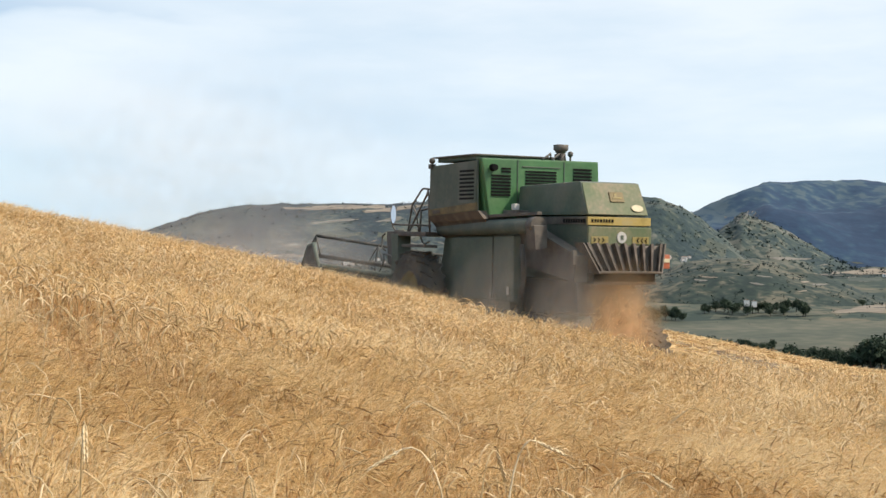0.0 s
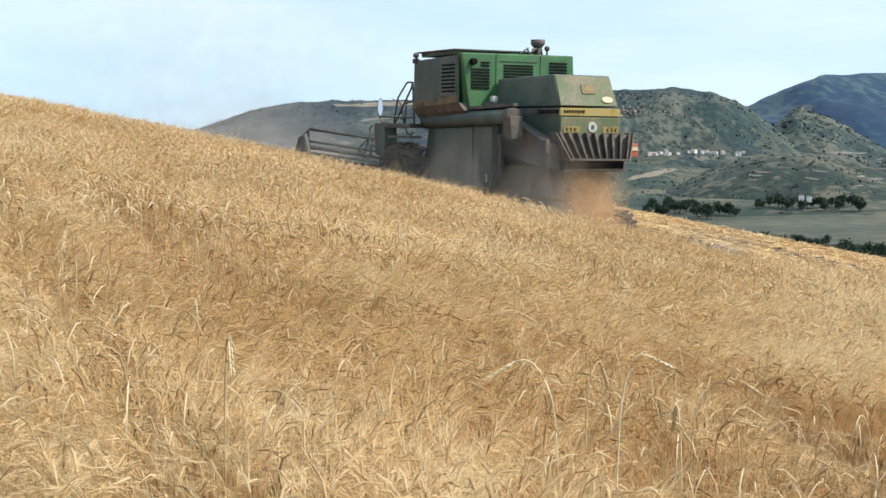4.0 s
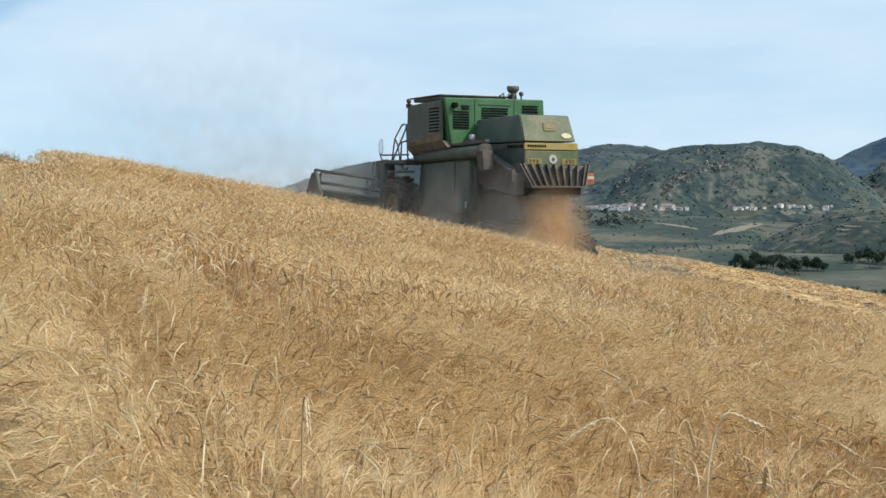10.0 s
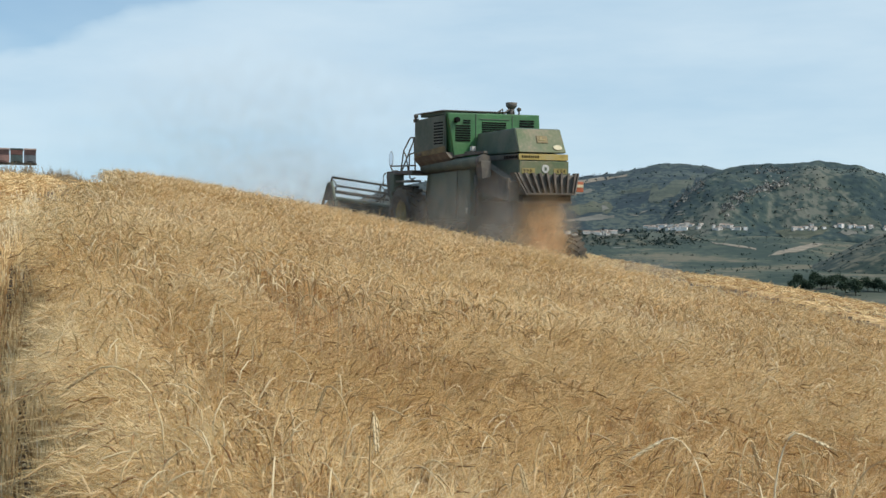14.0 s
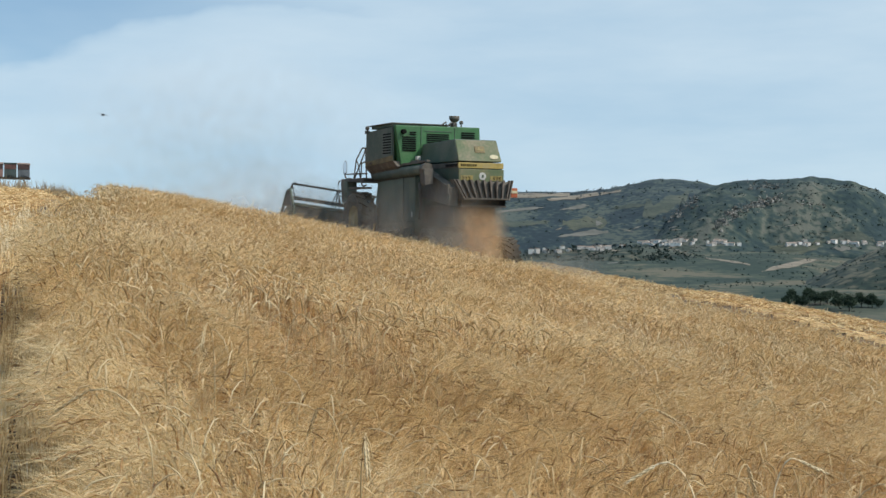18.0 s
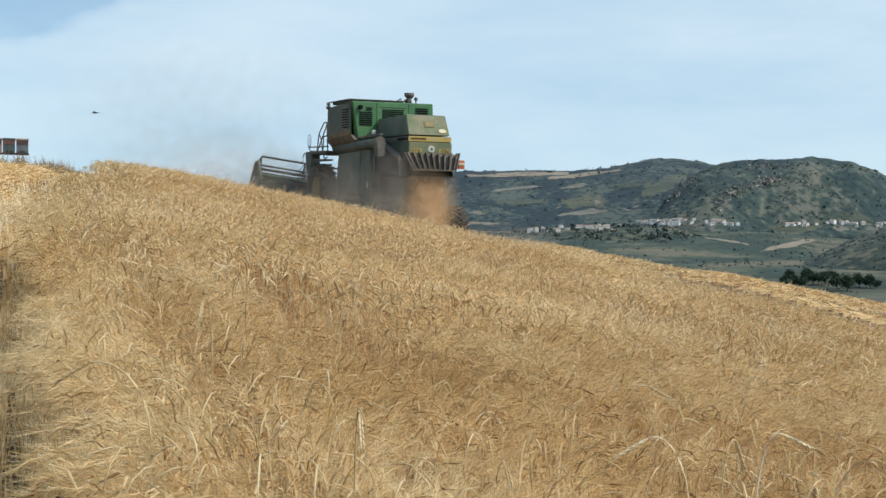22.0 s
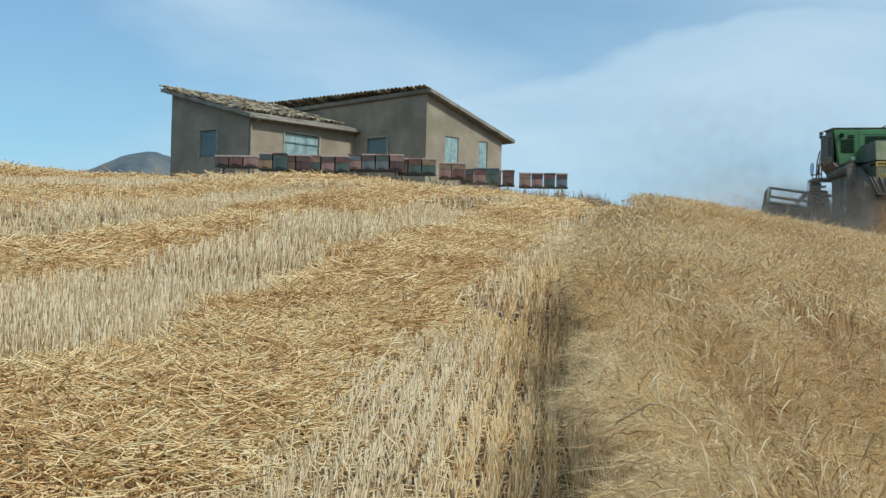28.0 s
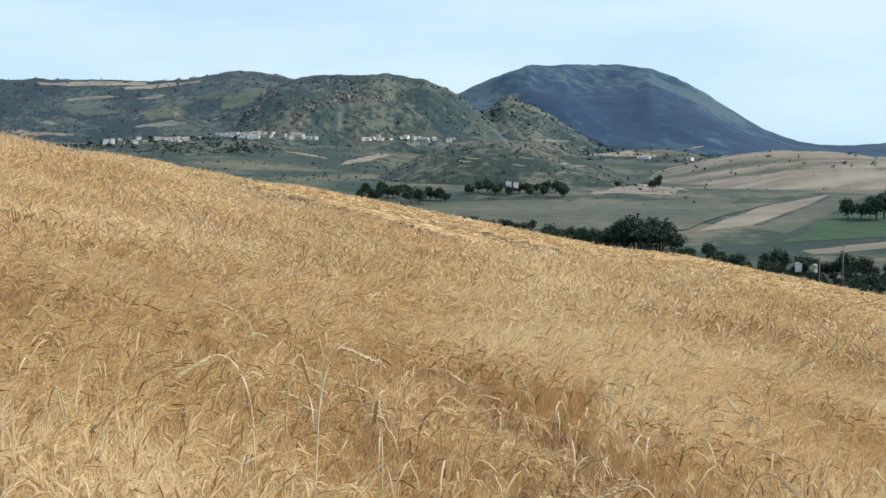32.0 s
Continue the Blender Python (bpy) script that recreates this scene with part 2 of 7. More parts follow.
M_RUBBER = surface("dusty_rubber", [(0.018, 0.018, 0.018), (0.03, 0.029, 0.027), (0.06, 0.053, 0.043)], 5, 0.9, dust=(0.15, 0.12, 0.085), dust_amount=0.3)
M_ORANGE = surface("faded_orange_lamp", [(0.42, 0.11, 0.05), (0.5, 0.16, 0.08)], 8, 0.5)
M_WHITE = surface("dirty_white_plastic", [(0.5, 0.5, 0.47), (0.62, 0.62, 0.58)], 6, 0.5)
M_MIRROR = surface("mirror_glass", [(0.75, 0.78, 0.8), (0.8, 0.82, 0.84)], 2, 0.12, 1.0)
M_REEL = surface("worn_reel_metal", [(0.022, 0.026, 0.024), (0.036, 0.042, 0.038), (0.07, 0.07, 0.062)], 4, 0.8, 0.0, dust=(0.16, 0.15, 0.125), dust_amount=0.14)
M_PLASTER = surface("bare_render_plaster", [(0.275, 0.23, 0.165), (0.335, 0.28, 0.205), (0.40, 0.34, 0.25)], 0.7, 0.95, bump=0.3, bump_scale=14, fine=0.2)
M_CONCRETE = surface("weathered_concrete", [(0.20, 0.18, 0.145), (0.27, 0.245, 0.20), (0.34, 0.31, 0.26)], 1.2, 0.95, bump=0.4, bump_scale=10)
M_TILE = surface("old_roof_tile", [(0.10, 0.085, 0.06), (0.22, 0.17, 0.105), (0.33, 0.26, 0.16), (0.42, 0.37, 0.25)], 2.5, 0.95, obj_random=0.45, bump=0.4, bump_scale=30)
M_SHUTTER = surface("pale_blue_shutter", [(0.22, 0.33, 0.34), (0.30, 0.42, 0.42), (0.38, 0.5, 0.48)], 3, 0.7)
M_SHUTTER_DARK = surface("grey_blue_shutter", [(0.15, 0.22, 0.235), (0.20, 0.28, 0.29)], 3, 0.6)
M_SURROUND = surface("pale_mortar_surround", [(0.34, 0.3, 0.23), (0.44, 0.4, 0.32)], 5, 0.95)
M_PIPE = surface("grey_downpipe", [(0.26, 0.23, 0.18), (0.34, 0.3, 0.24)], 4, 0.7)
HIVE_MATS = [surface("hive_paint_" + k, [tuple((v * 0.72 + sum(c) / 3 * 0.28) * f + 0.012 for v in c) for f in (0.42, 0.62, 0.82)], 3, 0.75, fine=0.5) for k, c in (
    ("brick", (0.23, 0.075, 0.05)), ("pink", (0.45, 0.22, 0.17)), ("teal", (0.065, 0.12, 0.115)), ("green", (0.08, 0.15, 0.11)), ("rust", (0.2, 0.09, 0.06)), ("brown", (0.14, 0.085, 0.065)),
    ("ochre", (0.40, 0.25, 0.11)), ("grey_blue", (0.16, 0.2, 0.23)), ("maroon", (0.12, 0.05, 0.042)))]
M_LID = surface("zinc_lid", [(0.36, 0.27, 0.24), (0.54, 0.43, 0.39)], 5, 0.6)
M_WOOD = surface("grey_wood", [(0.13, 0.11, 0.09), (0.22, 0.19, 0.15)], 6, 0.9)
M_WHEAT = surface("ripe_wheat", [(0.58, 0.345, 0.125), (0.82, 0.565, 0.245), (0.91, 0.69, 0.35), (0.96, 0.81, 0.51)], 0.55, 0.7, coords="World", island=0.5, fine=0.25, translucent=0.4, contrast=(0.28, 0.72))
M_EAR = surface("ripe_ear", [(0.25, 0.125, 0.045), (0.50, 0.295, 0.12), (0.72, 0.49, 0.235), (0.86, 0.67, 0.39)], 0.5, 0.75, coords="World", island=0.7, fine=0.25, translucent=0.3, contrast=(0.26, 0.74))
M_STEM = surface("brown_wheat_stem", [(0.32, 0.18, 0.075), (0.50, 0.32, 0.14), (0.66, 0.47, 0.24)], 0.7, 0.75, coords="World", island=0.6, fine=0.25, contrast=(0.28, 0.72))
M_ARCH = surface("bleached_stalk", [(0.58, 0.41, 0.19), (0.72, 0.54, 0.285), (0.83, 0.68, 0.42)], 0.5, 0.65, coords="World", island=0.6, fine=0.2, translucent=0.2, contrast=(0.28, 0.72))
# stem brown, darkened to stand for the shade in gaps between ears
M_CANOPY = surface("stem_brown_gap_shade", [(0.20, 0.09, 0.034), (0.35, 0.185, 0.075), (0.51, 0.31, 0.138)], 0.5, 0.9, coords="World", bump=0.06, bump_scale=22, fine=0.9)
M_STUBBLE = surface("bleached_stubble", [(0.36, 0.255, 0.125), (0.53, 0.41, 0.235), (0.70, 0.59, 0.39)], 0.4, 0.8, coords="World", island=0.7, fine=0.2, contrast=(0.24, 0.76))
M_STUBBLE_GOLD = surface("golden_stubble", [(0.34, 0.19, 0.07), (0.53, 0.345, 0.145), (0.70, 0.52, 0.27)], 0.4, 0.8, coords="World", island=0.7, fine=0.2, contrast=(0.24, 0.76))
M_STRAW = surface("loose_straw", [(0.52, 0.31, 0.12), (0.76, 0.53, 0.25), (0.88, 0.71, 0.40)], 0.5, 0.7, coords="World", island=0.6, fine=0.2, contrast=(0.28, 0.72))
M_BED = surface("matted_straw", [(0.30, 0.165, 0.062), (0.48, 0.30, 0.125), (0.63, 0.44, 0.205)], 1.2, 0.9, coords="World", bump=0.05, bump_scale=30, fine=1.0)
M_SOIL = surface("straw_strewn_soil", [(0.05, 0.028, 0.014), (0.105, 0.06, 0.027), (0.22, 0.135, 0.06)], 0.6, 0.95, coords="World", bump=0.05, bump_scale=25, fine=0.9)
M_VALLEY = surface("valley_fields", [(0.014, 0.034, 0.023), (0.027, 0.049, 0.033), (0.058, 0.072, 0.045), (0.13, 0.118, 0.076)], 0.012, 0.95, coords="World", fine=0.5, contrast=(0.41, 0.62))
M_FIELD_TAN = surface("mown_field", [(0.175, 0.148, 0.108), (0.23, 0.195, 0.145), (0.29, 0.25, 0.19)], 0.012, 0.95, coords="World", stretch=(1, 3, 1), fine=0.5)
M_FIELD_OLIVE = surface("fallow_field", [(0.05, 0.064, 0.043), (0.078, 0.088, 0.058), (0.12, 0.118, 0.08)], 0.012, 0.95, coords="World", fine=0.6)
M_FIELD_PALE = surface("bleached_field", [(0.12, 0.12, 0.10), (0.165, 0.162, 0.135), (0.21, 0.20, 0.17)], 0.02, 0.95, coords="World")
M_FIELD_LIGHT = surface("dry_pasture", [(0.04, 0.058, 0.046), (0.057, 0.074, 0.056), (0.085, 0.096, 0.072)], 0.02, 0.95, coords="World", fine=0.7)
M_FIELD_GREEN = surface("vineyard_green", [(0.013, 0.042, 0.015), (0.021, 0.060, 0.021), (0.033, 0.078, 0.030)], 0.09, 0.95, coords="World", stretch=(2.5, 0.3, 1))
M_LEAF = surface("dark_foliage", [(0.018, 0.038, 0.022), (0.029, 0.055, 0.030), (0.048, 0.078, 0.042)], 0.3, 0.9, coords="World", island=0.4)
M_BARK = surface("bark", [(0.05, 0.04, 0.03), (0.09, 0.075, 0.06)], 3, 0.95)
M_HOUSE = surface("pale_house_wall", [(0.62, 0.58, 0.53), (0.86, 0.83, 0.78)], 0.1, 0.9, obj_random=0.6)
M_HOUSE_ROOF = surface("tiled_house_roof", [(0.3, 0.22, 0.17), (0.42, 0.34, 0.28)], 0.1, 0.9, obj_random=0.5)
M_CHAFF = speck_material("falling_chaff", (0.86, 0.62, 0.37))


def puff_material(name, col, alpha):
    """A soft puff of dust, thick in its middle and thinning out to its rim, uneven."""
    m = speck_material(name, col)
    nt = m.node_tree
    n, l = nt.nodes.new, nt.links.new
    tc, gr, ns, mr, mu, t, s, out = n("ShaderNodeTexCoord"), n("ShaderNodeTexGradient"), n("ShaderNodeTexNoise"), n("ShaderNodeMapRange"), n("ShaderNodeMath"), n("ShaderNodeBsdfTransparent"), n("ShaderNodeMixShader"), nt.nodes["Material Output"]
    body = out.inputs[0].links[0].from_socket
    gr.gradient_type = "SPHERICAL"
    mp = n("ShaderNodeMapping")
    mp.inputs["Location"].default_value, mp.inputs["Scale"].default_value = (-1, 0, -1), (2, 0, 2)
    l(tc.outputs["Generated"], mp.inputs[0])
    l(mp.outputs[0], gr.inputs[0])
    ns.inputs["Scale"].default_value, ns.inputs["Detail"].default_value = 1.6, 4
    l(tc.outputs["Object"], ns.inputs["Vector"])
    mr.inputs[1].default_value, mr.inputs[2].default_value, mr.inputs[3].default_value, mr.inputs[4].default_value = 0.3, 0.65, 0.5 * alpha, alpha * 1.3
    l(ns.outputs["Fac"], mr.inputs[0])
    mu.operation, mu.use_clamp = "MULTIPLY", True
    l(gr.outputs["Fac"], mu.inputs[0])
    l(mr.outputs[0], mu.inputs[1])
    l(mu.outputs[0], s.inputs[0])
    l(t.outputs[0], s.inputs[1])
    l(body, s.inputs[2])
    l(s.outputs[0], out.inputs[0])
    return m


M_PUFF = puff_material("airborne_dust", (0.50, 0.465, 0.40), 0.44)
M_PUFF_THIN = puff_material("thin_dust", (0.74, 0.70, 0.64), 0.3)
M_PUFF_HAZE = puff_material("hanging_dust", (0.72, 0.70, 0.66), 0.42)
M_PUFF_FAINT = puff_material("drifting_dust", (0.66, 0.62, 0.56), 0.11)
M_PUFF_TAN = puff_material("chaff_dust", (0.84, 0.60, 0.36), 0.75)
M_WEED = surface("dry_weeds", [(0.17, 0.13, 0.075), (0.3, 0.23, 0.13), (0.38, 0.31, 0.2)], 1.2, 0.9, coords="World", island=0.5)


# ---- mesh helpers ----
def part(name, bm, material, parent=None, label=""):
    me = bpy.data.meshes.new(name)
    bm.to_mesh(me)
    bm.free()
    me.materials.append(material)
    ob = new(name, me)
    if parent is not None:
        ob.parent = parent
    if label:
        ob["label"] = label
    return ob


def empty(name, m=None):
    ob = new(name)
    ob.empty_display_size = 0.3
    if m is not None:
        ob.matrix_world = m
    return ob


def hexa(pts, bm=None, bevel=0.0):
    """A six-sided solid from 4 bottom and 4 top corners, each round counter-clockwise seen from above."""
    bm = bm or bmesh.new()
    v = [bm.verts.new(p) for p in pts]
    fs = [bm.faces.new([v[i] for i in f]) for f in ((3, 2, 1, 0), (4, 5, 6, 7), (0, 1, 5, 4), (1, 2, 6, 5), (2, 3, 7, 6), (3, 0, 4, 7))]
    if bevel:
        es = list({e for f in fs for e in f.edges})
        bmesh.ops.bevel(bm, geom=es, offset=bevel, segments=2, affect="EDGES", profile=0.7)
    return bm


def box(c, s, bm=None, bevel=0.0, m=None):
    x, y, z = c
    a, b, d = s[0] / 2, s[1] / 2, s[2] / 2
    p = [(x - a, y - b, z - d), (x + a, y - b, z - d), (x + a, y + b, z - d), (x - a, y + b, z - d)]
    p += [(q[0], q[1], z + d) for q in p]
    if m is not None:
        p = [m @ Vector(q) for q in p]
    return hexa(p, bm, bevel)


def rod(points, r, bm=None, seg=8):
    """A round bar along a line of points."""
    bm = bm or bmesh.new()
    pts = [Vector(p) for p in points]
    rings = []
    for i, p in enumerate(pts):
        d = (pts[min(i + 1, len(pts) - 1)] - pts[max(i - 1, 0)]).normalized()
        a = d.cross(Vector((0, 0, 1)) if abs(d.z) < 0.9 else Vector((1, 0, 0))).normalized()
        b = d.cross(a)
        rr = r[i] if isinstance(r, (list, tuple)) else r
        rings.append([bm.verts.new(p + a * rr * math.cos(k * 2 * math.pi / seg) + b * rr * math.sin(k * 2 * math.pi / seg)) for k in range(seg)])
    for u, w in zip(rings, rings[1:]):
        for k in range(seg):
            bm.faces.new((u[k], u[(k + 1) % seg], w[(k + 1) % seg], w[k])).smooth = True
    bm.faces.new(rings[0][::-1])
    bm.faces.new(rings[-1])
    return bm


def lathe_x(profile, bm=None, seg=28):
    """A ring or disc about the X axis from (x, radius) pairs, closed into a loop."""
    bm = bm or bmesh.new()
    rings = [[bm.verts.new((x, r * math.cos(2 * math.pi * k / seg), r * math.sin(2 * math.pi * k / seg))) for k in range(seg)] for x, r in profile]
    rings.append(rings[0])
    for u, w in zip(rings, rings[1:]):
        for k in range(seg):
            bm.faces.new((u[k], u[(k + 1) % seg], w[(k + 1) % seg], w[k]))
    bmesh.ops.recalc_face_normals(bm, faces=bm.faces)
    return bm


def fast_mesh(name, verts, faces, material, loops=3):
    """A mesh from numpy arrays of vertices and of triangles (or quads)."""
    me = bpy.data.meshes.new(name)
    nv, nf = len(verts), len(faces)
    me.vertices.add(nv)
    me.vertices.foreach_set("co", np.ascontiguousarray(verts, dtype=np.float32).ravel())
    me.loops.add(nf * loops)
    me.loops.foreach_set("vertex_index", np.ascontiguousarray(faces, dtype=np.int32).ravel())
    me.polygons.add(nf)
    me.polygons.foreach_set("loop_start", np.arange(0, nf * loops, loops, dtype=np.int32))
    me.update(calc_edges=True)
    me.materials.append(material)
    return me


# ---- the lie of the land ----
def sstep(a, b, x):
    t = np.clip((x - a) / (b - a), 0, 1)
    return t * t * (3 - 2 * t)


def hill_field(x, y):
    r2 = x * x + y * y
    az = np.degrees(np.arctan2(x, y + 1e-9))
    brow = np.maximum(0.012 * sstep(7, 12, az) * sstep(26, 46, np.sqrt(r2)), 0.009 * sstep(0.5, 4.5, az) * sstep(28, 50, np.sqrt(r2)))
    lift = np.maximum(0.018 * sstep(17, 29, az), brow) * (1 - sstep(50, 90, az)) - 0.014 * sstep(26, 36, -az) * (1 - sstep(50, 90, -az))
    return -0.1824 * x + 0.0625 * y - 0.00026 * r2 - 0.0063 * np.maximum(0, -x - 11) ** 2 + lift * np.sqrt(r2)


def ground(x, y):
    x, y = np.asarray(x, float), np.asarray(y, float)
    r = np.hypot(x, y)
    az = np.degrees(np.arctan2(x, y))
    left = 1 - sstep(12, 20, az)
    far = -31 + 18 * sstep(550, 820, r) + 14 * sstep(780, 1000, r) + 8 * sstep(1000, 1500, r) + 45 * sstep(900, 1900, r) * left + 26 * sstep(1200, 1900, r) * (1 - left) + 20 * sstep(1900, 4000, r)
    far = far + 2.5 * np.sin(x / 130.0) * np.cos(y / 170.0) * sstep(300, 600, r)
    near = hill_field(x, y)
    w = sstep(85, 190, r)
    return np.where(r < 2500, near * (1 - w) + far * w, far)


EYE = 1.53


def crop_left(y):
    return 0.20 - 0.312 * y + 0.085 * np.maximum(0, y - 11)


def row_line(y):
    """The line along which the crop was drilled and its neighbour cut."""
    return 0.05 - 0.312 * y + 0.078 * np.maximum(0, y - 15)


def crop_right(y):
    return 3.6 + (22.9 - y) * 0.435


# ---- ground: one sheet out to the horizon ----
def make_ground():
    azs = np.concatenate([np.arange(-180, -48, 6.0), np.arange(-48, 44.01, 0.75), np.arange(48, 180, 6.0)])
    rs = np.concatenate([[0.0], np.geomspace(0.6, 120, 90), np.geomspace(128, 4700, 90)])
    A, R = np.meshgrid(np.radians(azs), rs)
    X, Y = R * np.sin(A), R * np.cos(A)
    Z = ground(X, Y)
    n, m = A.shape
    i, j = np.meshgrid(np.arange(n - 1), np.arange(m), indexing="ij")
    jn = (j + 1) % m
    F = np.stack([i * m + j, i * m + jn, (i + 1) * m + jn, (i + 1) * m + j], -1).reshape(-1, 4)[:, ::-1]
    me = fast_mesh("ground", np.stack([X, Y, Z], -1).reshape(-1, 3), F, M_SOIL, 4)
    me.materials.append(M_VALLEY)
    rr = np.repeat(rs[:-1], m)
    me.polygons.foreach_set("material_index", (rr > 130).astype(np.int32))
    me.polygons.foreach_set("use_smooth", np.ones(len(F), dtype=bool))
    tagged(new("ground", me), "straw-strewn hillside soil falling to a valley of fields", "ground", kind="structure")


make_ground()


BUSHES = []


def make_hill(name, label, crest, az0, az1, dist, front, back, foot, material, rough=0.10, seed=0.0, steps=(170, 47), bushes=0, bush_size=5.0):
    """A range of hills: its crest's height by direction, its distance, and how far its flanks reach to the front and the back."""
    na, nd = steps
    az = np.linspace(az0, az1, na)
    s = np.linspace(-1, 1, nd)
    top = EYE + dist * np.tan(np.radians(np.array([crest(a) for a in az])))
    verts = np.zeros((na, nd, 3))
    for i in range(na):
        for k in range(nd):
            d = dist + (s[k] * front if s[k] < 0 else s[k] * back)
            base = EYE + d * math.tan(radians(foot)) - 6
            prof = math.cos(s[k] * math.pi / 2) ** (1.15 if s[k] < 0 else 1.0)
            x, y = d * math.sin(radians(az[i])), d * math.cos(radians(az[i]))
            p = Vector((x / (dist * 0.10) + seed, y / (dist * 0.10), seed))
            nz = noise.fractal(p, 1.0, 2.1, 6) * rough * (top[i] - base)
            ridge = (abs(noise.noise(Vector((x / (dist * 0.045), y / (dist * 0.09), seed + 7)))) - 0.25) * rough * 1.5 * (top[i] - base)
            z = base + (top[i] - base) * prof + (nz * 0.25 + ridge * 0.15 if abs(s[k]) < 0.04 else nz + ridge) * min(1, 3 * prof)
            verts[i, k] = (x, y, z)
    slope = (verts[:, :, 2] - EYE) / np.hypot(verts[:, :, 0], verts[:, :, 1])
    want = np.tan(np.radians(np.array([crest(a) + 0.05 * noise.fractal(Vector((a * 2.2, seed, 0)), 1.0, 2.0, 5) for a in az])))
    verts[:, :, 2] = EYE + (verts[:, :, 2] - EYE) * (want / slope.max(1))[:, None]
    if bushes:
        hr = np.random.default_rng(int(seed * 10))
        for q in range(bushes):
            a, b = hr.integers(1, na - 1), hr.integers(2, nd // 2 - 3)
            f1, f2 = hr.random(2)
            p = verts[a, b] * (1 - f1) * (1 - f2) + verts[a + 1 - 1, b + 1] * (1 - f1) * f2 + verts[a - 1, b] * f1 * (1 - f2) + verts[a - 1, b + 1] * f1 * f2
            if noise.noise(Vector((p[0], p[1], 0)) / (dist * 0.05)) > -0.12 + 0.5 * hr.normal():
                BUSHES.append((p[0], p[1], p[2], bush_size * (0.5 + hr.random())))
    verts[:, 0, 2] -= 220
    verts[:, -1, 2] -= 220
    verts[0, :, 2] -= 120
    verts[-1, :, 2] -= 120
    i, k = np.meshgrid(np.arange(na - 1), np.arange(nd - 1), indexing="ij")
    F = np.stack([i * nd + k, (i + 1) * nd + k, (i + 1) * nd + k + 1, i * nd + k + 1], -1).reshape(-1, 4)
    me = fast_mesh(name, verts.reshape(-1, 3), F, material, 4)
    me.polygons.foreach_set("use_smooth", np.ones(len(F), dtype=bool))
    return tagged(new(name, me), label, "hill", kind="structure")


def bell(a, c, wl, wr, p=2.0):
    return math.exp(-(abs(a - c) / (wl if a < c else wr)) ** p)


# distance haze put into the next four base colours, as blue and grey
M_H_PLATEAU = surface("hazed_wooded_plateau", [(0.007, 0.023, 0.033), (0.013, 0.034, 0.043), (0.026, 0.050, 0.051), (0.07, 0.09, 0.076)], 0.013, 0.95, coords="World", stretch=(1, 0.5, 1), fine=0.9, contrast=(0.40, 0.64), bump=6.0, bump_scale=0.012)
M_H_ROCKY = surface("hazed_rocky_scrub", [(0.014, 0.036, 0.040), (0.027, 0.052, 0.049), (0.048, 0.072, 0.058), (0.12, 0.128, 0.102)], 0.007, 0.95, coords="World", stretch=(1.6, 0.8, 0.6), fine=0.9, contrast=(0.36, 0.68), bump=5.0, bump_scale=0.025)
M_H_BLUE = surface("haze_blue_mountain", [(0.008, 0.036, 0.080), (0.011, 0.046, 0.094), (0.020, 0.064, 0.105), (0.055, 0.098, 0.122)], 0.0034, 0.95, coords="World", stretch=(1, 0.4, 1), fine=0.9, contrast=(0.38, 0.64), bump=12.0, bump_scale=0.006)
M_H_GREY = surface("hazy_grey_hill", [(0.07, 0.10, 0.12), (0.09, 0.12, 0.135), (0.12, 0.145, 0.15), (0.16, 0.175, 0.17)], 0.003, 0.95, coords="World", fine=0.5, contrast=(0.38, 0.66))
M_H_SCRUB = surface("scrubby_foothill", [(0.010, 0.027, 0.022), (0.021, 0.041, 0.031), (0.048, 0.061, 0.043), (0.12, 0.115, 0.08)], 0.014, 0.95, coords="World", fine=0.85, contrast=(0.39, 0.66))
M_H_DRY = surface("dry_field_ridge", [(0.05, 0.064, 0.042), (0.10, 0.10, 0.068), (0.18, 0.155, 0.112), (0.25, 0.215, 0.16)], 0.009, 0.95, coords="World", stretch=(0.5, 2.2, 1), fine=0.3, contrast=(0.36, 0.60))

make_hill("mountain_far", "far wooded mountain, haze-blue in its colour, with a broad flat summit",
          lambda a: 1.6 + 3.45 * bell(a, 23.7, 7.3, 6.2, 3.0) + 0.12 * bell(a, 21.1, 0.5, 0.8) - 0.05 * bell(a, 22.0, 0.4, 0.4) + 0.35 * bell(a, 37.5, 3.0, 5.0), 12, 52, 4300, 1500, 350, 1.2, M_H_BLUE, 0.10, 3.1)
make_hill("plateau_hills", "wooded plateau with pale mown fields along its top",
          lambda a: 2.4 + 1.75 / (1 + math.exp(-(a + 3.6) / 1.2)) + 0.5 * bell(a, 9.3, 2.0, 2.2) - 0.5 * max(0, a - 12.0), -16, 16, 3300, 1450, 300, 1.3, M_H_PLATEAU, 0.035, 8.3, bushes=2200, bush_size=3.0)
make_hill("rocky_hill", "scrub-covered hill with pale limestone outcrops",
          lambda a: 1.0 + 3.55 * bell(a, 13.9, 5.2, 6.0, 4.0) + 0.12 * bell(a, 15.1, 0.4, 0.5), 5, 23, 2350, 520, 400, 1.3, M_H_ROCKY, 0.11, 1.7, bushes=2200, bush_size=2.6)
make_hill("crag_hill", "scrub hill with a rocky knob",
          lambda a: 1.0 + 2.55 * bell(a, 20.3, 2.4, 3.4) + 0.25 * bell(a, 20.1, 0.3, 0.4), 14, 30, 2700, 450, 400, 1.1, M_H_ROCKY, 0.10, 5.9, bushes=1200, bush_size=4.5)
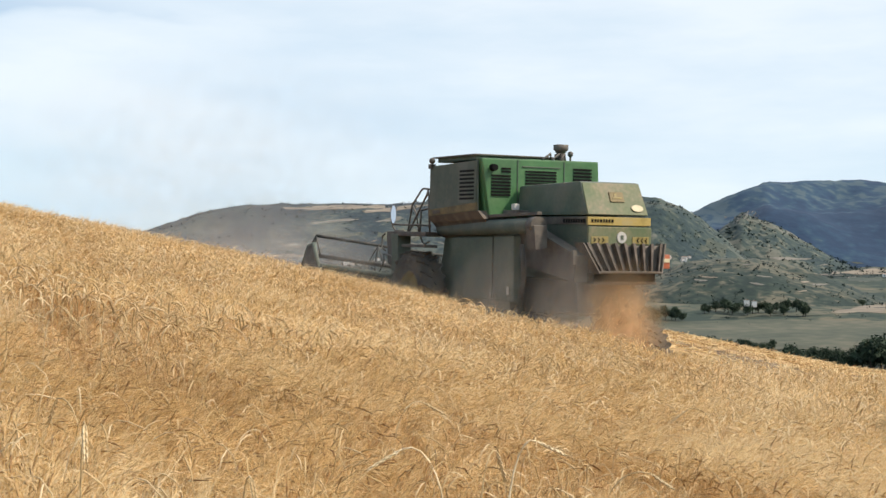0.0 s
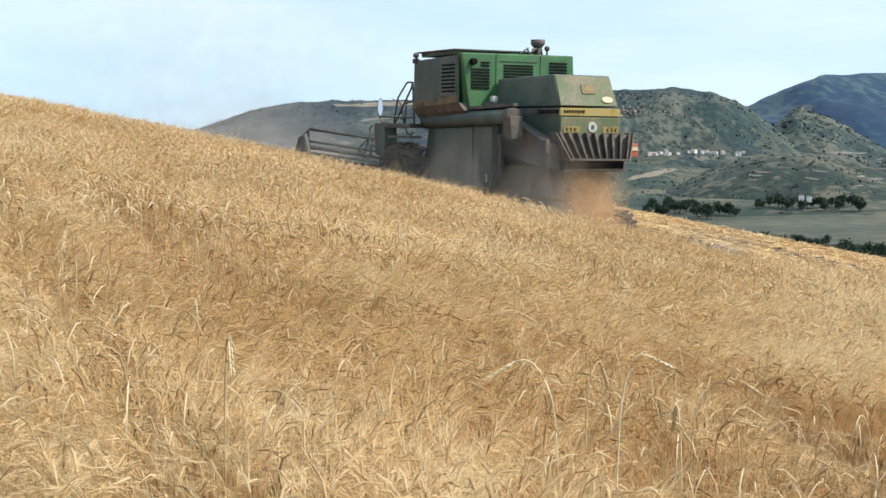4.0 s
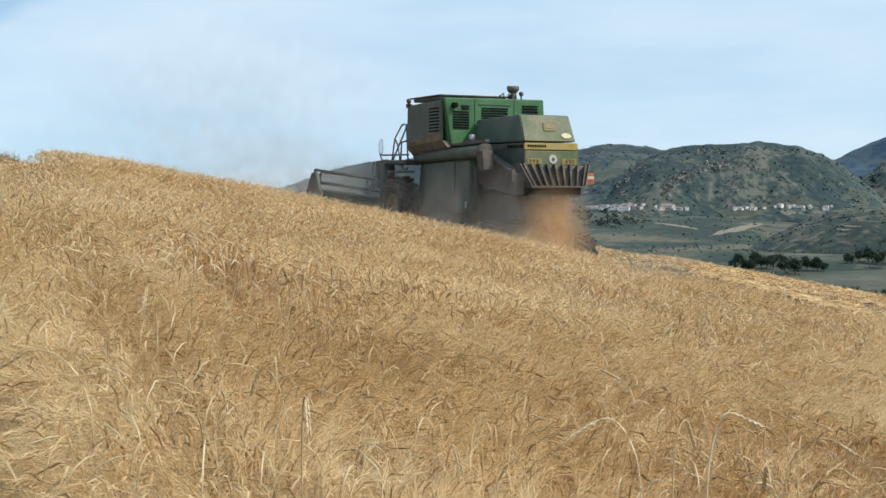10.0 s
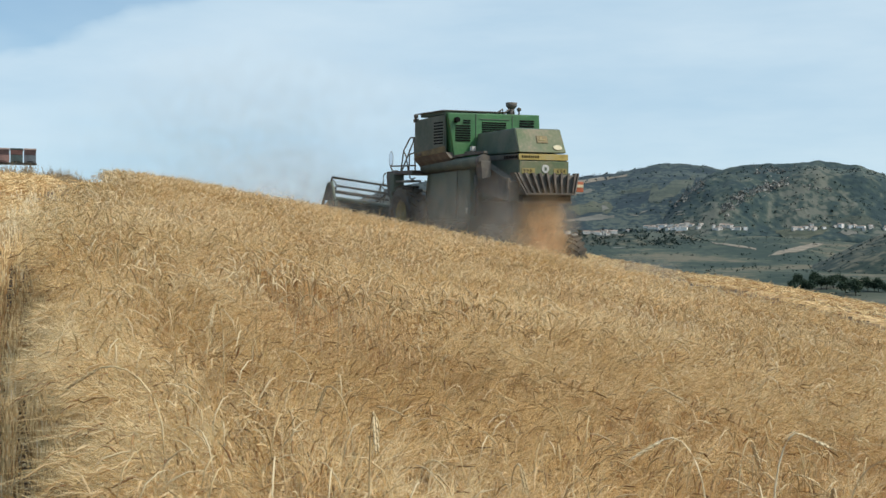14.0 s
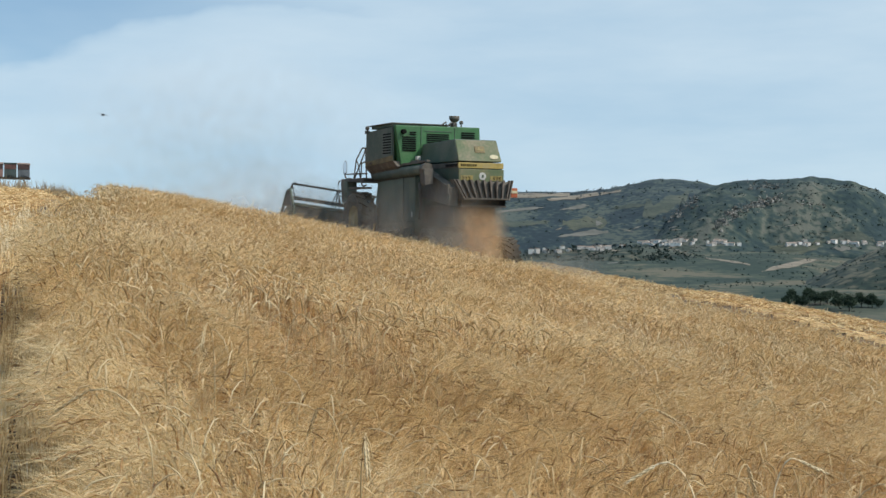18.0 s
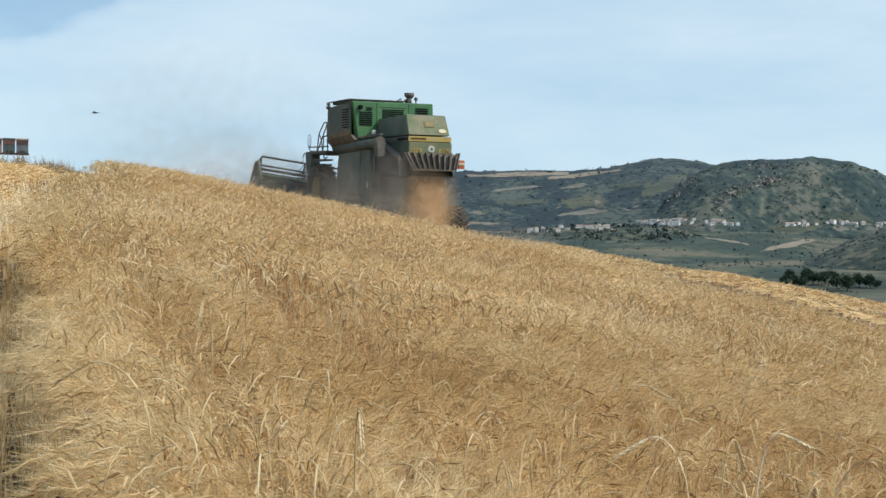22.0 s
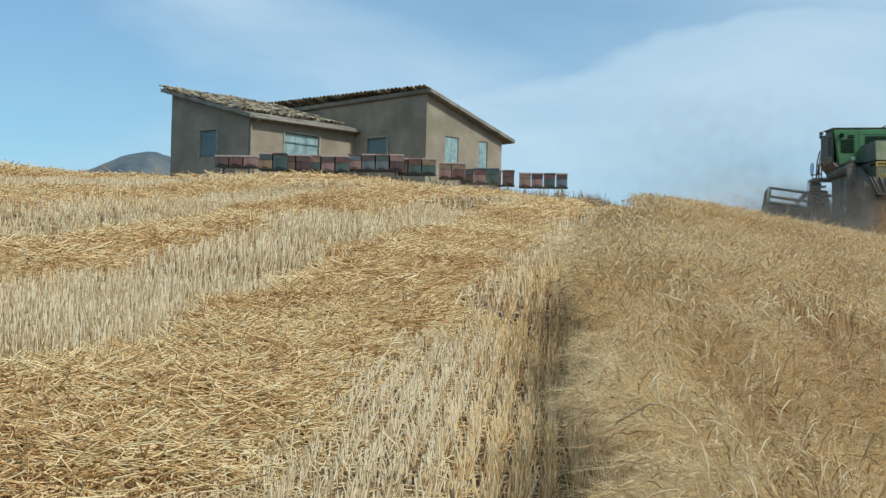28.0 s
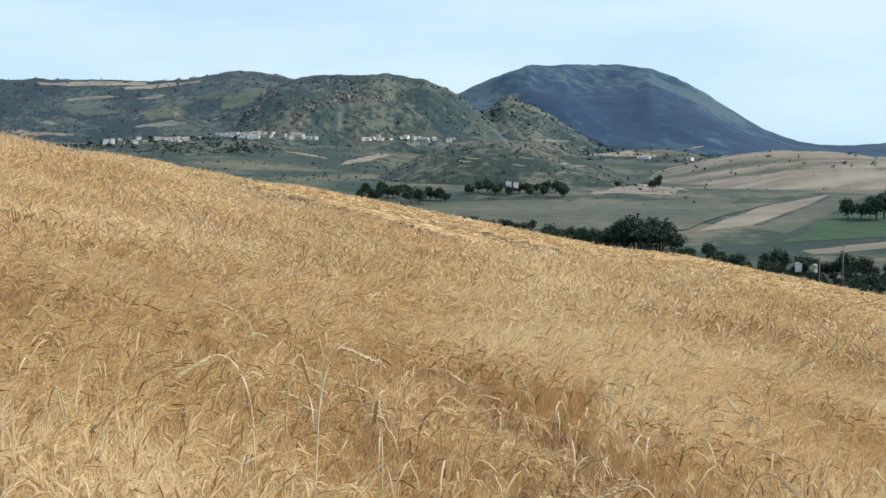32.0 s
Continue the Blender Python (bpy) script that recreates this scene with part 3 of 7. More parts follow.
make_hill("foothill", "low olive-brown scrubby foothill", lambda a: -0.7 + 2.62 * bell(a, 19.5, 4.9, 6.2, 2.3), 10.5, 28, 1150, 230, 300, -0.6, M_H_SCRUB, 0.06, 2.2, bushes=1000, bush_size=1.7)
make_hill("village_slope", "green terraced slope below the village", lambda a: 0.4 + 1.45 * bell(a, 8.0, 9.0, 4.0, 2.6), -6, 15, 1650, 420, 500, -0.4, M_H_SCRUB, 0.05, 6.6, bushes=4200, bush_size=3.4)
make_hill("low_ridge", "low dry ridge with scattered trees below the mountain", lambda a: 0.2 + 1.35 * bell(a, 25.5, 4.0, 6.0, 2.4), 18, 44, 2100, 500, 500, 0.3, M_H_SCRUB, 0.07, 7.7, bushes=1400, bush_size=3.5)
make_hill("dry_ridge", "gentle ridge of tan and olive field strips", lambda a: 0.25 + 1.25 * bell(a, 31.8, 5.2, 6.5, 2.4), 22, 46, 1560, 330, 300, 0.2, M_H_DRY, 0.02, 3.7, bushes=260, bush_size=2.6)
make_hill("tan_hill", "broad rounded hill of mown tan fields", lambda a: -0.55 + 1.32 * bell(a, 33.8, 5.6, 9.0, 2.6), 25, 48, 1130, 170, 220, -0.5, M_FIELD_TAN, 0.012, 5.2, bushes=26, bush_size=1.6)
make_hill("west_hill", "distant hill, haze-grey in its colour, behind the farm building", lambda a: 3.6 + 1.95 * bell(a, -34.2, 3.2, 2.6), -58, -20, 4000, 900, 500, 2.5, M_H_GREY, 0.08, 9.4)
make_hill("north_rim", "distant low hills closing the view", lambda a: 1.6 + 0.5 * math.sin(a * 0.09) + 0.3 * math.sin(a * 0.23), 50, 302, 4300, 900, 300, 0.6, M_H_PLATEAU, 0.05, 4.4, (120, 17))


def valley_bushes():
    hr = np.random.default_rng(44)
    for q in range(5200):
        a, d = radians(hr.uniform(-4, 38)), hr.uniform(820, 1900)
        if a > radians(17) and hr.random() < 0.75:
            continue
        x, y = d * math.sin(a), d * math.cos(a)
        if noise.noise(Vector((x / 140, y / 60, 3))) > 0.12 + 0.2 * hr.normal():
            BUSHES.append((x, y, float(ground(x, y)), hr.uniform(1.0, 2.2)))


valley_bushes()


def clumps(name, label, category, spots, material, tris, seed):
    """Many small ragged clumps, each of a few leaf-like facets, joined."""
    hr = np.random.default_rng(seed)
    sp = np.array(spots)
    n = len(sp)
    c = sp[:, None, :3] + hr.normal(0, 1, (n, tris, 3)) * sp[:, None, 3:4] * np.array([0.34, 0.34, 0.24]) + np.stack([np.zeros(n), np.zeros(n), sp[:, 3] * 0.3], -1)[:, None, :]
    v = c[:, :, None, :] + hr.normal(0, 1, (n, tris, 3, 3)) * sp[:, None, None, 3:4] * 0.3
    return tagged(new(name, fast_mesh(name, v.reshape(-1, 3), np.arange(n * tris * 3).reshape(-1, 3), material)), label, category, kind="stuff")


M_SCRUB = surface("grey_green_scrub", [(0.010, 0.024, 0.024), (0.018, 0.035, 0.032), (0.032, 0.052, 0.042)], 0.05, 0.95, coords="World", island=0.4)
clumps("hillside_scrub", "scattered dark bushes and trees on the far hillsides", "scrub", BUSHES, M_SCRUB, 7, 3)


def rocks():
    hr = np.random.default_rng(8)
    dg = bpy.context.evaluated_depsgraph_get()
    spots = []
    for a0, e0, a1, e1, n, s in ((11.3, 2.6, 12.2, 3.35, 80, 5.0), (12.2, 3.35, 14.0, 3.85, 110, 5.0), (12.6, 4.25, 14.3, 4.32, 60, 4.0), (9.4, 2.9, 10.6, 3.85, 70, 4.2), (11.8, 3.1, 13.4, 3.5, 50, 3.5), (14.6, 3.7, 15.6, 3.3, 20, 4.0), (19.6, 3.5, 20.8, 3.72, 26, 7.0)):
        for k in range(n):
            t = hr.random()
            a, e = radians(a0 + (a1 - a0) * t + hr.normal(0, 0.12)), radians(e0 + (e1 - e0) * t + hr.normal(0, 0.09))
            d = Vector((math.sin(a) * math.cos(e), math.cos(a) * math.cos(e), math.sin(e)))
            hit, p, *_ = scene.ray_cast(dg, Vector((0, 0, EYE)) + d * 300, d)
            if hit:
                spots.append((p.x, p.y, p.z - s * 0.25, s * (0.4 + 0.9 * hr.random())))
    clumps("limestone_outcrop", "broken pale limestone outcrops on the hillsides", "rock", spots, M_ROCK, 10, 5)


M_ROCK = surface("pale_limestone", [(0.15, 0.15, 0.135), (0.25, 0.24, 0.215), (0.33, 0.32, 0.29)], 0.05, 0.95, coords="World", island=0.5)
rocks()


# ---- crops, built straw by straw ----
rng = np.random.default_rng(7)


def gust(x, y):
    """Slow swells in the standing crop: how far it leans, and which way."""
    a = np.sin(x * 1.1 + 0.8 * np.sin(y * 0.7)) + np.sin(y * 0.83 + 1.3 * np.sin(x * 0.5) + 1.0) + 0.6 * np.sin(x * 2.7 - y * 2.1)
    return a / 2.6


def lodged(x, y):
    """0 to 1: hollows and drifts along the drilled rows, where the crop has sunk and its brown stems show."""
    u, v = 0.955 * x + 0.297 * y, -0.297 * x + 0.955 * y
    a = np.sin(1.75 * u + 1.2 * np.sin(0.5 * v + 0.4) + 0.5 * np.sin(1.4 * v)) * np.sin(0.78 * v + 1.5 * np.sin(0.9 * u) + 1.0)
    a = a + 0.5 * np.sin(4.1 * u + 1.3 * v) * np.sin(2.3 * v - 1.5 * u) + 0.25 * np.sin(9.0 * u - 2.0 * v) * np.sin(5.3 * v + 2.0 * u)
    a = a + 0.95 * np.cos(1.05 * (u - 1.25) + 0.12 * np.sin(0.7 * v)) ** 12 * (0.75 + 0.35 * np.sin(0.9 * v + 1.5 * u))
    return sstep(0.22, 1.0, a)


def sector_points(n, r0, r1, a0, a1):
    r = np.sqrt(rng.random(n) * (r1 * r1 - r0 * r0) + r0 * r0)
    a = np.radians(a0 + (a1 - a0) * rng.random(n))
    return r * np.sin(a), r * np.cos(a)


def grow(x, y, height, lean, ear, awns, stem_r, fine, awn_w):
    """Verts and triangles of many stems, each with a bent neck, a nodding ear and a brush of awns. fine: 2 near by, 1 farther, 0 far off."""
    n = len(x)
    z, g, lo = ground(x, y), gust(x, y), lodged(x, y)
    # neighbours bow the same way, in slow swirls
    th = 0.2 + 1.5 * np.sin(0.62 * x + 1.1 * np.sin(0.47 * y + 0.6)) * np.sin(0.51 * y + 0.4 * x) + rng.normal(0, 0.75, n)
    th = np.where(rng.random(n) < 0.2, rng.random(n) * 6.28, th)
    # those along the cut edge bow out over it
    rim = 1 - sstep(0.25, 0.6, x - crop_left(y))
    th = np.where(rng.random(n) < rim, rng.normal(3.6, 0.8, n), th)
    ln = lean * (0.35 + 0.8 * rng.random(n)) * (1 + 0.4 * g + 0.7 * lo)
    dx, dy = np.cos(th), np.sin(th)
    flat = sstep(26, 40, np.hypot(x, y))
    h = height * (0.93 + 0.10 * rng.random(n) * (1 - 0.5 * flat) + (0.06 * g - 0.24 * lo) * (1 - 0.3 * flat))
    at = lambda t: np.stack([x + dx * ln * t * t, y + dy * ln * t * t, z + h * t - 0.35 * ln * t * t * t], -1)
    tip = at(1.0)
    d1 = 0.55 + 1.1 * rng.random(n) + 0.25 * lo + 0.3 * rim
    d1 = np.where(rng.random(n) < 0.12, d1 * 0.35, d1)
    d2 = np.minimum(d1 + 0.35 + 0.5 * rng.random(n), 2.7)
    L = ear * (0.8 + 0.4 * rng.random(n))
    a1 = np.stack([dx * np.sin(d1), dy * np.sin(d1), np.cos(d1)], -1)
    a2 = np.stack([dx * np.sin(d2), dy * np.sin(d2), np.cos(d2)], -1)
    e1 = tip + a1 * (L * 0.5)[:, None]
    e2 = e1 + a2 * (L * 0.5)[:, None]
    fat = ear * 0.055
    if fine == 2:
        line = [(at(0.35), stem_r), (at(0.75), stem_r * 0.9), (at(0.93), stem_r * 0.8), (tip, stem_r * 0.7), (tip + a1 * (L * 0.12)[:, None], fat * 0.8), (e1, fat), (e2, fat * 0.45)]
    elif fine == 1:
        line = [(at(0.6), stem_r), (tip, stem_r * 0.8), (e1, fat * 1.1), (e2, fat * 0.5)]
    else:
        line = [(at(0.7), stem_r), (tip, fat * 0.8), (e2, fat * 0.8)]
    first_ear = {2: 3, 1: 1, 0: 1}[fine]
    vs = []
    for c, rr in line:
        for k in range(3):
            u, w = math.cos(2.094 * k), math.sin(2.094 * k)
            vs.append(c + np.stack([-dy * u * rr + dx * w * rr, dx * u * rr + dy * w * rr, np.full(n, w * rr * 0.6)], -1))
    f, mats = [], []
    for a in range(len(line) - 1):
        for k in range(3):
            k2 = (k + 1) % 3
            f += [(a * 3 + k, a * 3 + k2, a * 3 + 3 + k2), (a * 3 + k, a * 3 + 3 + k2, a * 3 + 3 + k)]
            mats += [1 if a >= first_ear else 0] * 2
    m = len(line) * 3
    side = np.stack([-dy, dx, np.zeros(n)], -1)
    for k in range(awns):
        q = k / max(1, awns)
        start = tip * (1 - q) ** 2 + e1 * 2 * q * (1 - q) + e2 * q * q
        direc = a1 * (1 - q) + a2 * q + rng.normal(0, 0.36, (n, 3))
        end = start + direc * (L * (0.9 + 0.6 * rng.random(n)))[:, None]
        w = (side * 0.8 + np.array([0, 0, 0.6]) * (1 if k % 2 else -1)) * ear * awn_w
        vs += [start - w, start + w, end]
        f.append((m, m + 1, m + 2))
        mats.append(0)
        m += 3
    V = np.stack(vs, 1)
    F = (np.array(f)[None] + (np.arange(n) * m)[:, None, None]).reshape(-1, 3)
    return V.reshape(-1, 3), F, np.tile(np.array(mats, dtype=np.int32), n)


def edge_stems(n):
    """The bare brown stems of the standing crop, seen along its cut left side."""
    y = 2.5 + 22.0 * rng.random(n) ** 1.4
    x = crop_left(y) + 0.06 * np.sin(y * 2.3) + 0.04 * np.sin(y * 5.1 + 1) + 0.32 * rng.random(n) ** 1.5
    z, rad = ground(x, y), 0.0016 + 0.00012 * y
    lx, ly, h = rng.normal(-0.03, 0.05, n), rng.normal(0, 0.05, n), 0.5 + 0.25 * rng.random(n)
    vs = []
    for t in (-0.05, 1.0):
        for k in range(3):
            vs.append(np.stack([x + lx * t + rad * math.cos(2.094 * k), y + ly * t + rad * math.sin(2.094 * k), z + h * t], -1))
    f = [q for k in range(3) for q in ((k, (k + 1) % 3, 3 + (k + 1) % 3), (k, 3 + (k + 1) % 3, 3 + k))]
    V = np.stack(vs, 1)
    return V.reshape(-1, 3), (np.array(f)[None] + (np.arange(n) * 6)[:, None, None]).reshape(-1, 3), np.full(n * 6, 3, dtype=np.int32)


def arches(n, r0, r1, rad):
    """Long bleached stalks that rise out of the crop and bow over."""
    x, y = sector_points(n, r0, r1, -20, 39)
    keep = in_crop(x, y)
    x, y = x[keep], y[keep]
    n = len(x)
    z = ground(x, y) + 0.62
    th = rng.random(n) * 6.28
    dx, dy = np.cos(th), np.sin(th)
    top, reach = 0.21 + 0.09 * rng.random(n) ** 1.5, 0.06 + 0.14 * rng.random(n)
    drop = 0.35 + 0.9 * rng.random(n)
    vs = []
    for u, v, w in ((0, 0, 0.8), (0.08, 0.6, 0.75), (0.25, 0.88, 0.7), (0.5, 1.0, 0.8), (0.68, 0.98, 2.2), (0.92, 0.86, 2.6), (1.08, 0.62, 1.1)):
        zz = np.where(u > 0.5, 1 - (1 - v) * drop, v)
        c = np.stack([x + dx * reach * u, y + dy * reach * u, z + top * zz], -1)
        for k in range(3):
            a = 2.094 * k
            vs.append(c + np.stack([-dy * math.cos(a), dx * math.cos(a), np.full(n, math.sin(a))], -1) * rad * w)
    f = []
    for a in range(6):
        for k in range(3):
            k2 = (k + 1) % 3
            f += [(a * 3 + k, a * 3 + k2, a * 3 + 3 + k2), (a * 3 + k, a * 3 + 3 + k2, a * 3 + 3 + k)]
    V = np.stack(vs, 1)
    return V.reshape(-1, 3), (np.array(f)[None] + (np.arange(n) * 21)[:, None, None]).reshape(-1, 3), np.full(n * len(f), 2, dtype=np.int32)


def join(chunks):
    vs, fs, b = [], [], 0
    for v, f, *_ in chunks:
        vs.append(v)
        fs.append(f + b)
        b += len(v)
    return np.concatenate(vs), np.concatenate(fs)


def in_crop(x, y, wobble=True):
    w = 0.06 * np.sin(y * 2.3) + 0.04 * np.sin(y * 5.1 + 1) if wobble else 0
    return (x > crop_left(y) + w) & (x < crop_right(y) + w) & (y < 71)


def make_wheat():
    chunks = []
    #    number, r0, r1, ear, awns, stem, fine, awn
    for n, r0, r1, ear, aw, sr, fine, wd in (
            (WHEAT_NEAR, 2.3, 6.5, 0.080, 22, 0.0012, 2, 0.0075),
            (WHEAT_MID, 6.5, 13.0, 0.086, 10, 0.0018, 1, 0.015),
            (WHEAT_FAR, 13.0, 29.0, 0.10, 6, 0.0026, 1, 0.032),
            (WHEAT_CREST, 29.0, 62.0, 0.13, 4, 0.005, 0, 0.06)):
        x, y = sector_points(n, r0, r1, -20, 39)
        keep = in_crop(x, y) & (rng.random(n) > 0.55 * lodged(x, y))
        x, y = x[keep], y[keep]
        chunks.append(grow(x, y, 0.83, 0.19, ear, aw, sr, fine, wd))
    for n, r0, r1, rad in ((1500, 2.8, 7.0, 0.0011), (7500, 7.0, 17.0, 0.0022), (9500, 17.0, 36.0, 0.0039)):
        chunks.append(arches(n, r0, r1, rad))
    # the thick fringe along the cut edge
    y = 3.0 + 20.0 * rng.random(5200) ** 1.3
    x = crop_left(y) + 0.06 * np.sin(y * 2.3) + 0.04 * np.sin(y * 5.1 + 1) + 0.14 + 0.4 * rng.random(len(y))
    chunks.append(grow(x, y, 0.79, 0.18, 0.085, 14, 0.0015, 2, 0.010))
    chunks.append(edge_stems(3500))
    v, f = join(chunks)
    me = fast_mesh("wheat_crop", v, f, M_WHEAT)
    me.materials.append(M_EAR)
    me.materials.append(M_ARCH)
    me.materials.append(M_STEM)
    me.polygons.foreach_set("material_index", np.concatenate([c[2] for c in chunks]))
    tagged(new("wheat_crop", me), "dense standing ripe bearded wheat, golden and bowed by wind", "wheat", kind="stuff")
    # stems and leaves below the ears: one sheet, shade painted into its brown
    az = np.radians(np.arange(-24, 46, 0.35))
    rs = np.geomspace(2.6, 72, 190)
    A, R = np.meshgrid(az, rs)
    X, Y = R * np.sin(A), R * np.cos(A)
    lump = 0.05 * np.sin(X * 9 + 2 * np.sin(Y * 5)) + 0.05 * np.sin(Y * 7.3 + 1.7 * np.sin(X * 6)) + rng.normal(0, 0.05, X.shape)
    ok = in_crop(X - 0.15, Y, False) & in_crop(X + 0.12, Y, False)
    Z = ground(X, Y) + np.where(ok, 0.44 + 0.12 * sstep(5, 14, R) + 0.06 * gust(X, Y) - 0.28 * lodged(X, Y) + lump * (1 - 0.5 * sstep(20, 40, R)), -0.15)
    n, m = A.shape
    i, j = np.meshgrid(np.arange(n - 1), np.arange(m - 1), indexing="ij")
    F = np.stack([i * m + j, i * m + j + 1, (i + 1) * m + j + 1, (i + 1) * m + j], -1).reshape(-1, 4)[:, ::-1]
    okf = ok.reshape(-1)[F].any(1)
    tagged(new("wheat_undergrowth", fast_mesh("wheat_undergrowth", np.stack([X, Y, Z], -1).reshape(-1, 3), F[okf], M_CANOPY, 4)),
           "tangled lower straw and leaves of the standing wheat, a sheet with gap shade in its colour", "wheat", kind="stuff")


WHEAT_NEAR, WHEAT_MID, WHEAT_FAR, WHEAT_CREST = 13500, 26000, 36000, 22000
make_wheat()


def windrow_at(x, y):
    """0 to 1: how deep in a row of threshed straw a place lies. The rows run along the left edge of the crop, and along the combine's way."""
    u = (x - row_line(y)) * 0.972
    k = (u + 2.45 - 0.065 * np.minimum(y, 18) + 0.06 * np.clip(y - 18, 0, 9) + 0.1 * np.sin(y * 0.5)) / 2.65
    d = np.abs(k - np.round(k)) * 2.65 + 0.16 * np.sin(y * 2.1 + 2 * np.round(k)) * np.sin(y * 0.9 + x) + 0.09 * np.sin(5.3 * y + 2.2 * x) * np.sin(3.9 * x)
    left = np.where(u < -0.55, np.exp(-(d / np.where(k > -0.5, 0.74, 0.58)) ** 4), 0)
    w = (x - crop_right(y)) * 0.917
    k2 = ((w - 2.9) / 5.6)
    d2 = np.abs(k2 - np.round(k2)) * 5.6
    right = np.where(w > 0.6, np.exp(-(d2 / 0.9) ** 4), 0)
    return np.maximum(left, right)


def make_stubble():
    chunks, straws, shade = [], [], []
    for n, r0, r1, a0, a1, rad, hh in ((25000, 3.2, 11.0, -42, -13, 0.0037, 0.14), (27000, 11.0, 26.0, -42, -12, 0.0058, 0.15), (16000, 26.0, 62.0, -44, -12, 0.011, 0.16),
                                       (20000, 12.0, 34.0, 12, 40, 0.0065, 0.15), (9000, 34, 80, 0, 40, 0.014, 0.17)):
        x, y = sector_points(n, r0, r1, a0, a1)
        # drilled rows
        u = (x - row_line(y)) * 0.972
        u2 = np.round(u / 0.13) * 0.13 + rng.normal(0, 0.026, len(x))
        x = x + (u2 - u) * 0.972
        keep = ~in_crop(x, y) & (rng.random(len(x)) > 0.8 * windrow_at(x, y))
        x, y = x[keep], y[keep]
        n = len(x)
        z = ground(x, y)
        h = hh * (0.55 + 0.6 * rng.random(n)) * (1 + 0.25 * np.sin(x * 1.7 + y * 0.6))
        lx, ly = rng.normal(0, 0.022, n), rng.normal(0, 0.022, n)
        vs = []
        for t, s in ((-0.1, 1), (1, 0.85)):
            for k in range(3):
                a = 2.094 * k
                vs.append(np.stack([x + lx * t + rad * s * math.cos(a), y + ly * t + rad * s * math.sin(a), z + h * t], -1))
        f = []
        for k in range(3):
            k2 = (k + 1) % 3
            f += [(k, k2, 3 + k2), (k, 3 + k2, 3 + k)]
        f.append((3, 4, 5))
        V = np.stack(vs, 1)
        chunks.append((V.reshape(-1, 3), (np.array(f)[None] + (np.arange(n) * 6)[:, None, None]).reshape(-1, 3)))
        # fresh golden stubble beside the crop and by the straw, bleached between
        uu = (x - crop_left(y)) * 0.972
        gold = 0.9 * sstep(-1.0, -0.45, uu) + 0.8 * windrow_at(x, y) + 0.45 * (sstep(20, 32, np.hypot(x, y)) + np.sin(x * 0.9 + 1.3 * np.sin(y * 0.7)) * np.sin(y * 0.55))
        shade.append(np.repeat((rng.random(n) < gold).astype(np.int32), len(f)))
    v, f = join(chunks)
    me = fast_mesh("stubble", v, f, M_STUBBLE)
    me.materials.append(M_STUBBLE_GOLD)
    me.polygons.foreach_set("material_index", np.concatenate(shade))
    tagged(new("stubble", me), "pale cut wheat stubble in drilled rows", "stubble", kind="stuff")
    for n, r0, r1, a0, a1, rad, ln in ((26000, 3.4, 11.0, -42, -13, 0.0037, 0.25), (26000, 11.0, 26.0, -42, -12, 0.0052, 0.28), (12000, 26.0, 62.0, -44, -12, 0.010, 0.45),
                                       (24000, 12.0, 34.0, 12, 40, 0.006, 0.36), (10000, 34, 80, 0, 40, 0.013, 0.5)):
        x, y = sector_points(n * 2, r0, r1, a0, a1)
        w = windrow_at(x, y)
        keep = ~in_crop(x, y) & (rng.random(len(x)) < (0.1 if a0 < 0 else 0.3) + 0.95 * w)
        x, y, w = x[keep][:n], y[keep][:n], w[keep][:n]
        n = len(x)
        lump = 0.5 + 0.5 * np.sin(x * 2.1 + 1.3 * np.sin(y * 1.7)) * np.sin(y * 1.9)
        z = ground(x, y) + 0.02 + w * (0.04 + 0.06 * rng.random(n) + 0.11 * lump)
        th = rng.random(n) * 6.28
        tilt = rng.normal(0, 0.28, n)
        L = ln * (0.4 + 0.9 * rng.random(n))
        d = np.stack([np.cos(th) * np.cos(tilt), np.sin(th) * np.cos(tilt), np.sin(tilt)], -1)
        sidev = np.stack([-np.sin(th), np.cos(th), np.zeros(n)], -1)
        c = np.stack([x, y, z], -1)
        bend = rng.normal(0, 0.12, n)[:, None] * sidev * L[:, None]
        vs = []
        for t in ((-0.5, 0.0, 0.5) if r0 < 10 else (-0.5, 0.5)):
            p = c + d * (L * t)[:, None] + (bend if t == 0 else 0)
            for a in (0, 2.094, 4.189):
                vs.append(p + sidev * rad * math.cos(a) + np.array([0, 0, rad * math.sin(a)]))
        f = []
        for b in ((0, 3) if r0 < 10 else (0,)):
            for k in range(3):
                k2 = (k + 1) % 3
                f += [(b + k, b + k2, b + 3 + k2), (b + k, b + 3 + k2, b + 3 + k)]
        V = np.stack(vs, 1)
        straws.append((V.reshape(-1, 3), (np.array(f)[None] + (np.arange(n) * V.shape[1])[:, None, None]).reshape(-1, 3)))
    # the matted bed of each row, under its loose straws
    for a0, a1, r0, r1, na, nr in ((-43, -12, 3.2, 62, 190, 260), (10, 41, 11.5, 70, 150, 170)):
        A, R = np.meshgrid(np.radians(np.linspace(a0, a1, na)), np.geomspace(r0, r1, nr))
        X, Y = R * np.sin(A), R * np.cos(A)
        w = windrow_at(X, Y)
        lump = 0.5 + 0.5 * np.sin(X * 2.1 + 1.3 * np.sin(Y * 1.7)) * np.sin(Y * 1.9)
        Z = ground(X, Y) - 0.04 + w * (0.06 + 0.10 * lump) + w * rng.normal(0, 0.018, X.shape)
        i, j = np.meshgrid(np.arange(nr - 1), np.arange(na - 1), indexing="ij")
        F = np.stack([i * na + j, i * na + j + 1, (i + 1) * na + j + 1, (i + 1) * na + j], -1).reshape(-1, 4)[:, ::-1]
        F = F[((w > 0.15) & ~in_crop(X, Y)).reshape(-1)[F].all(1)]
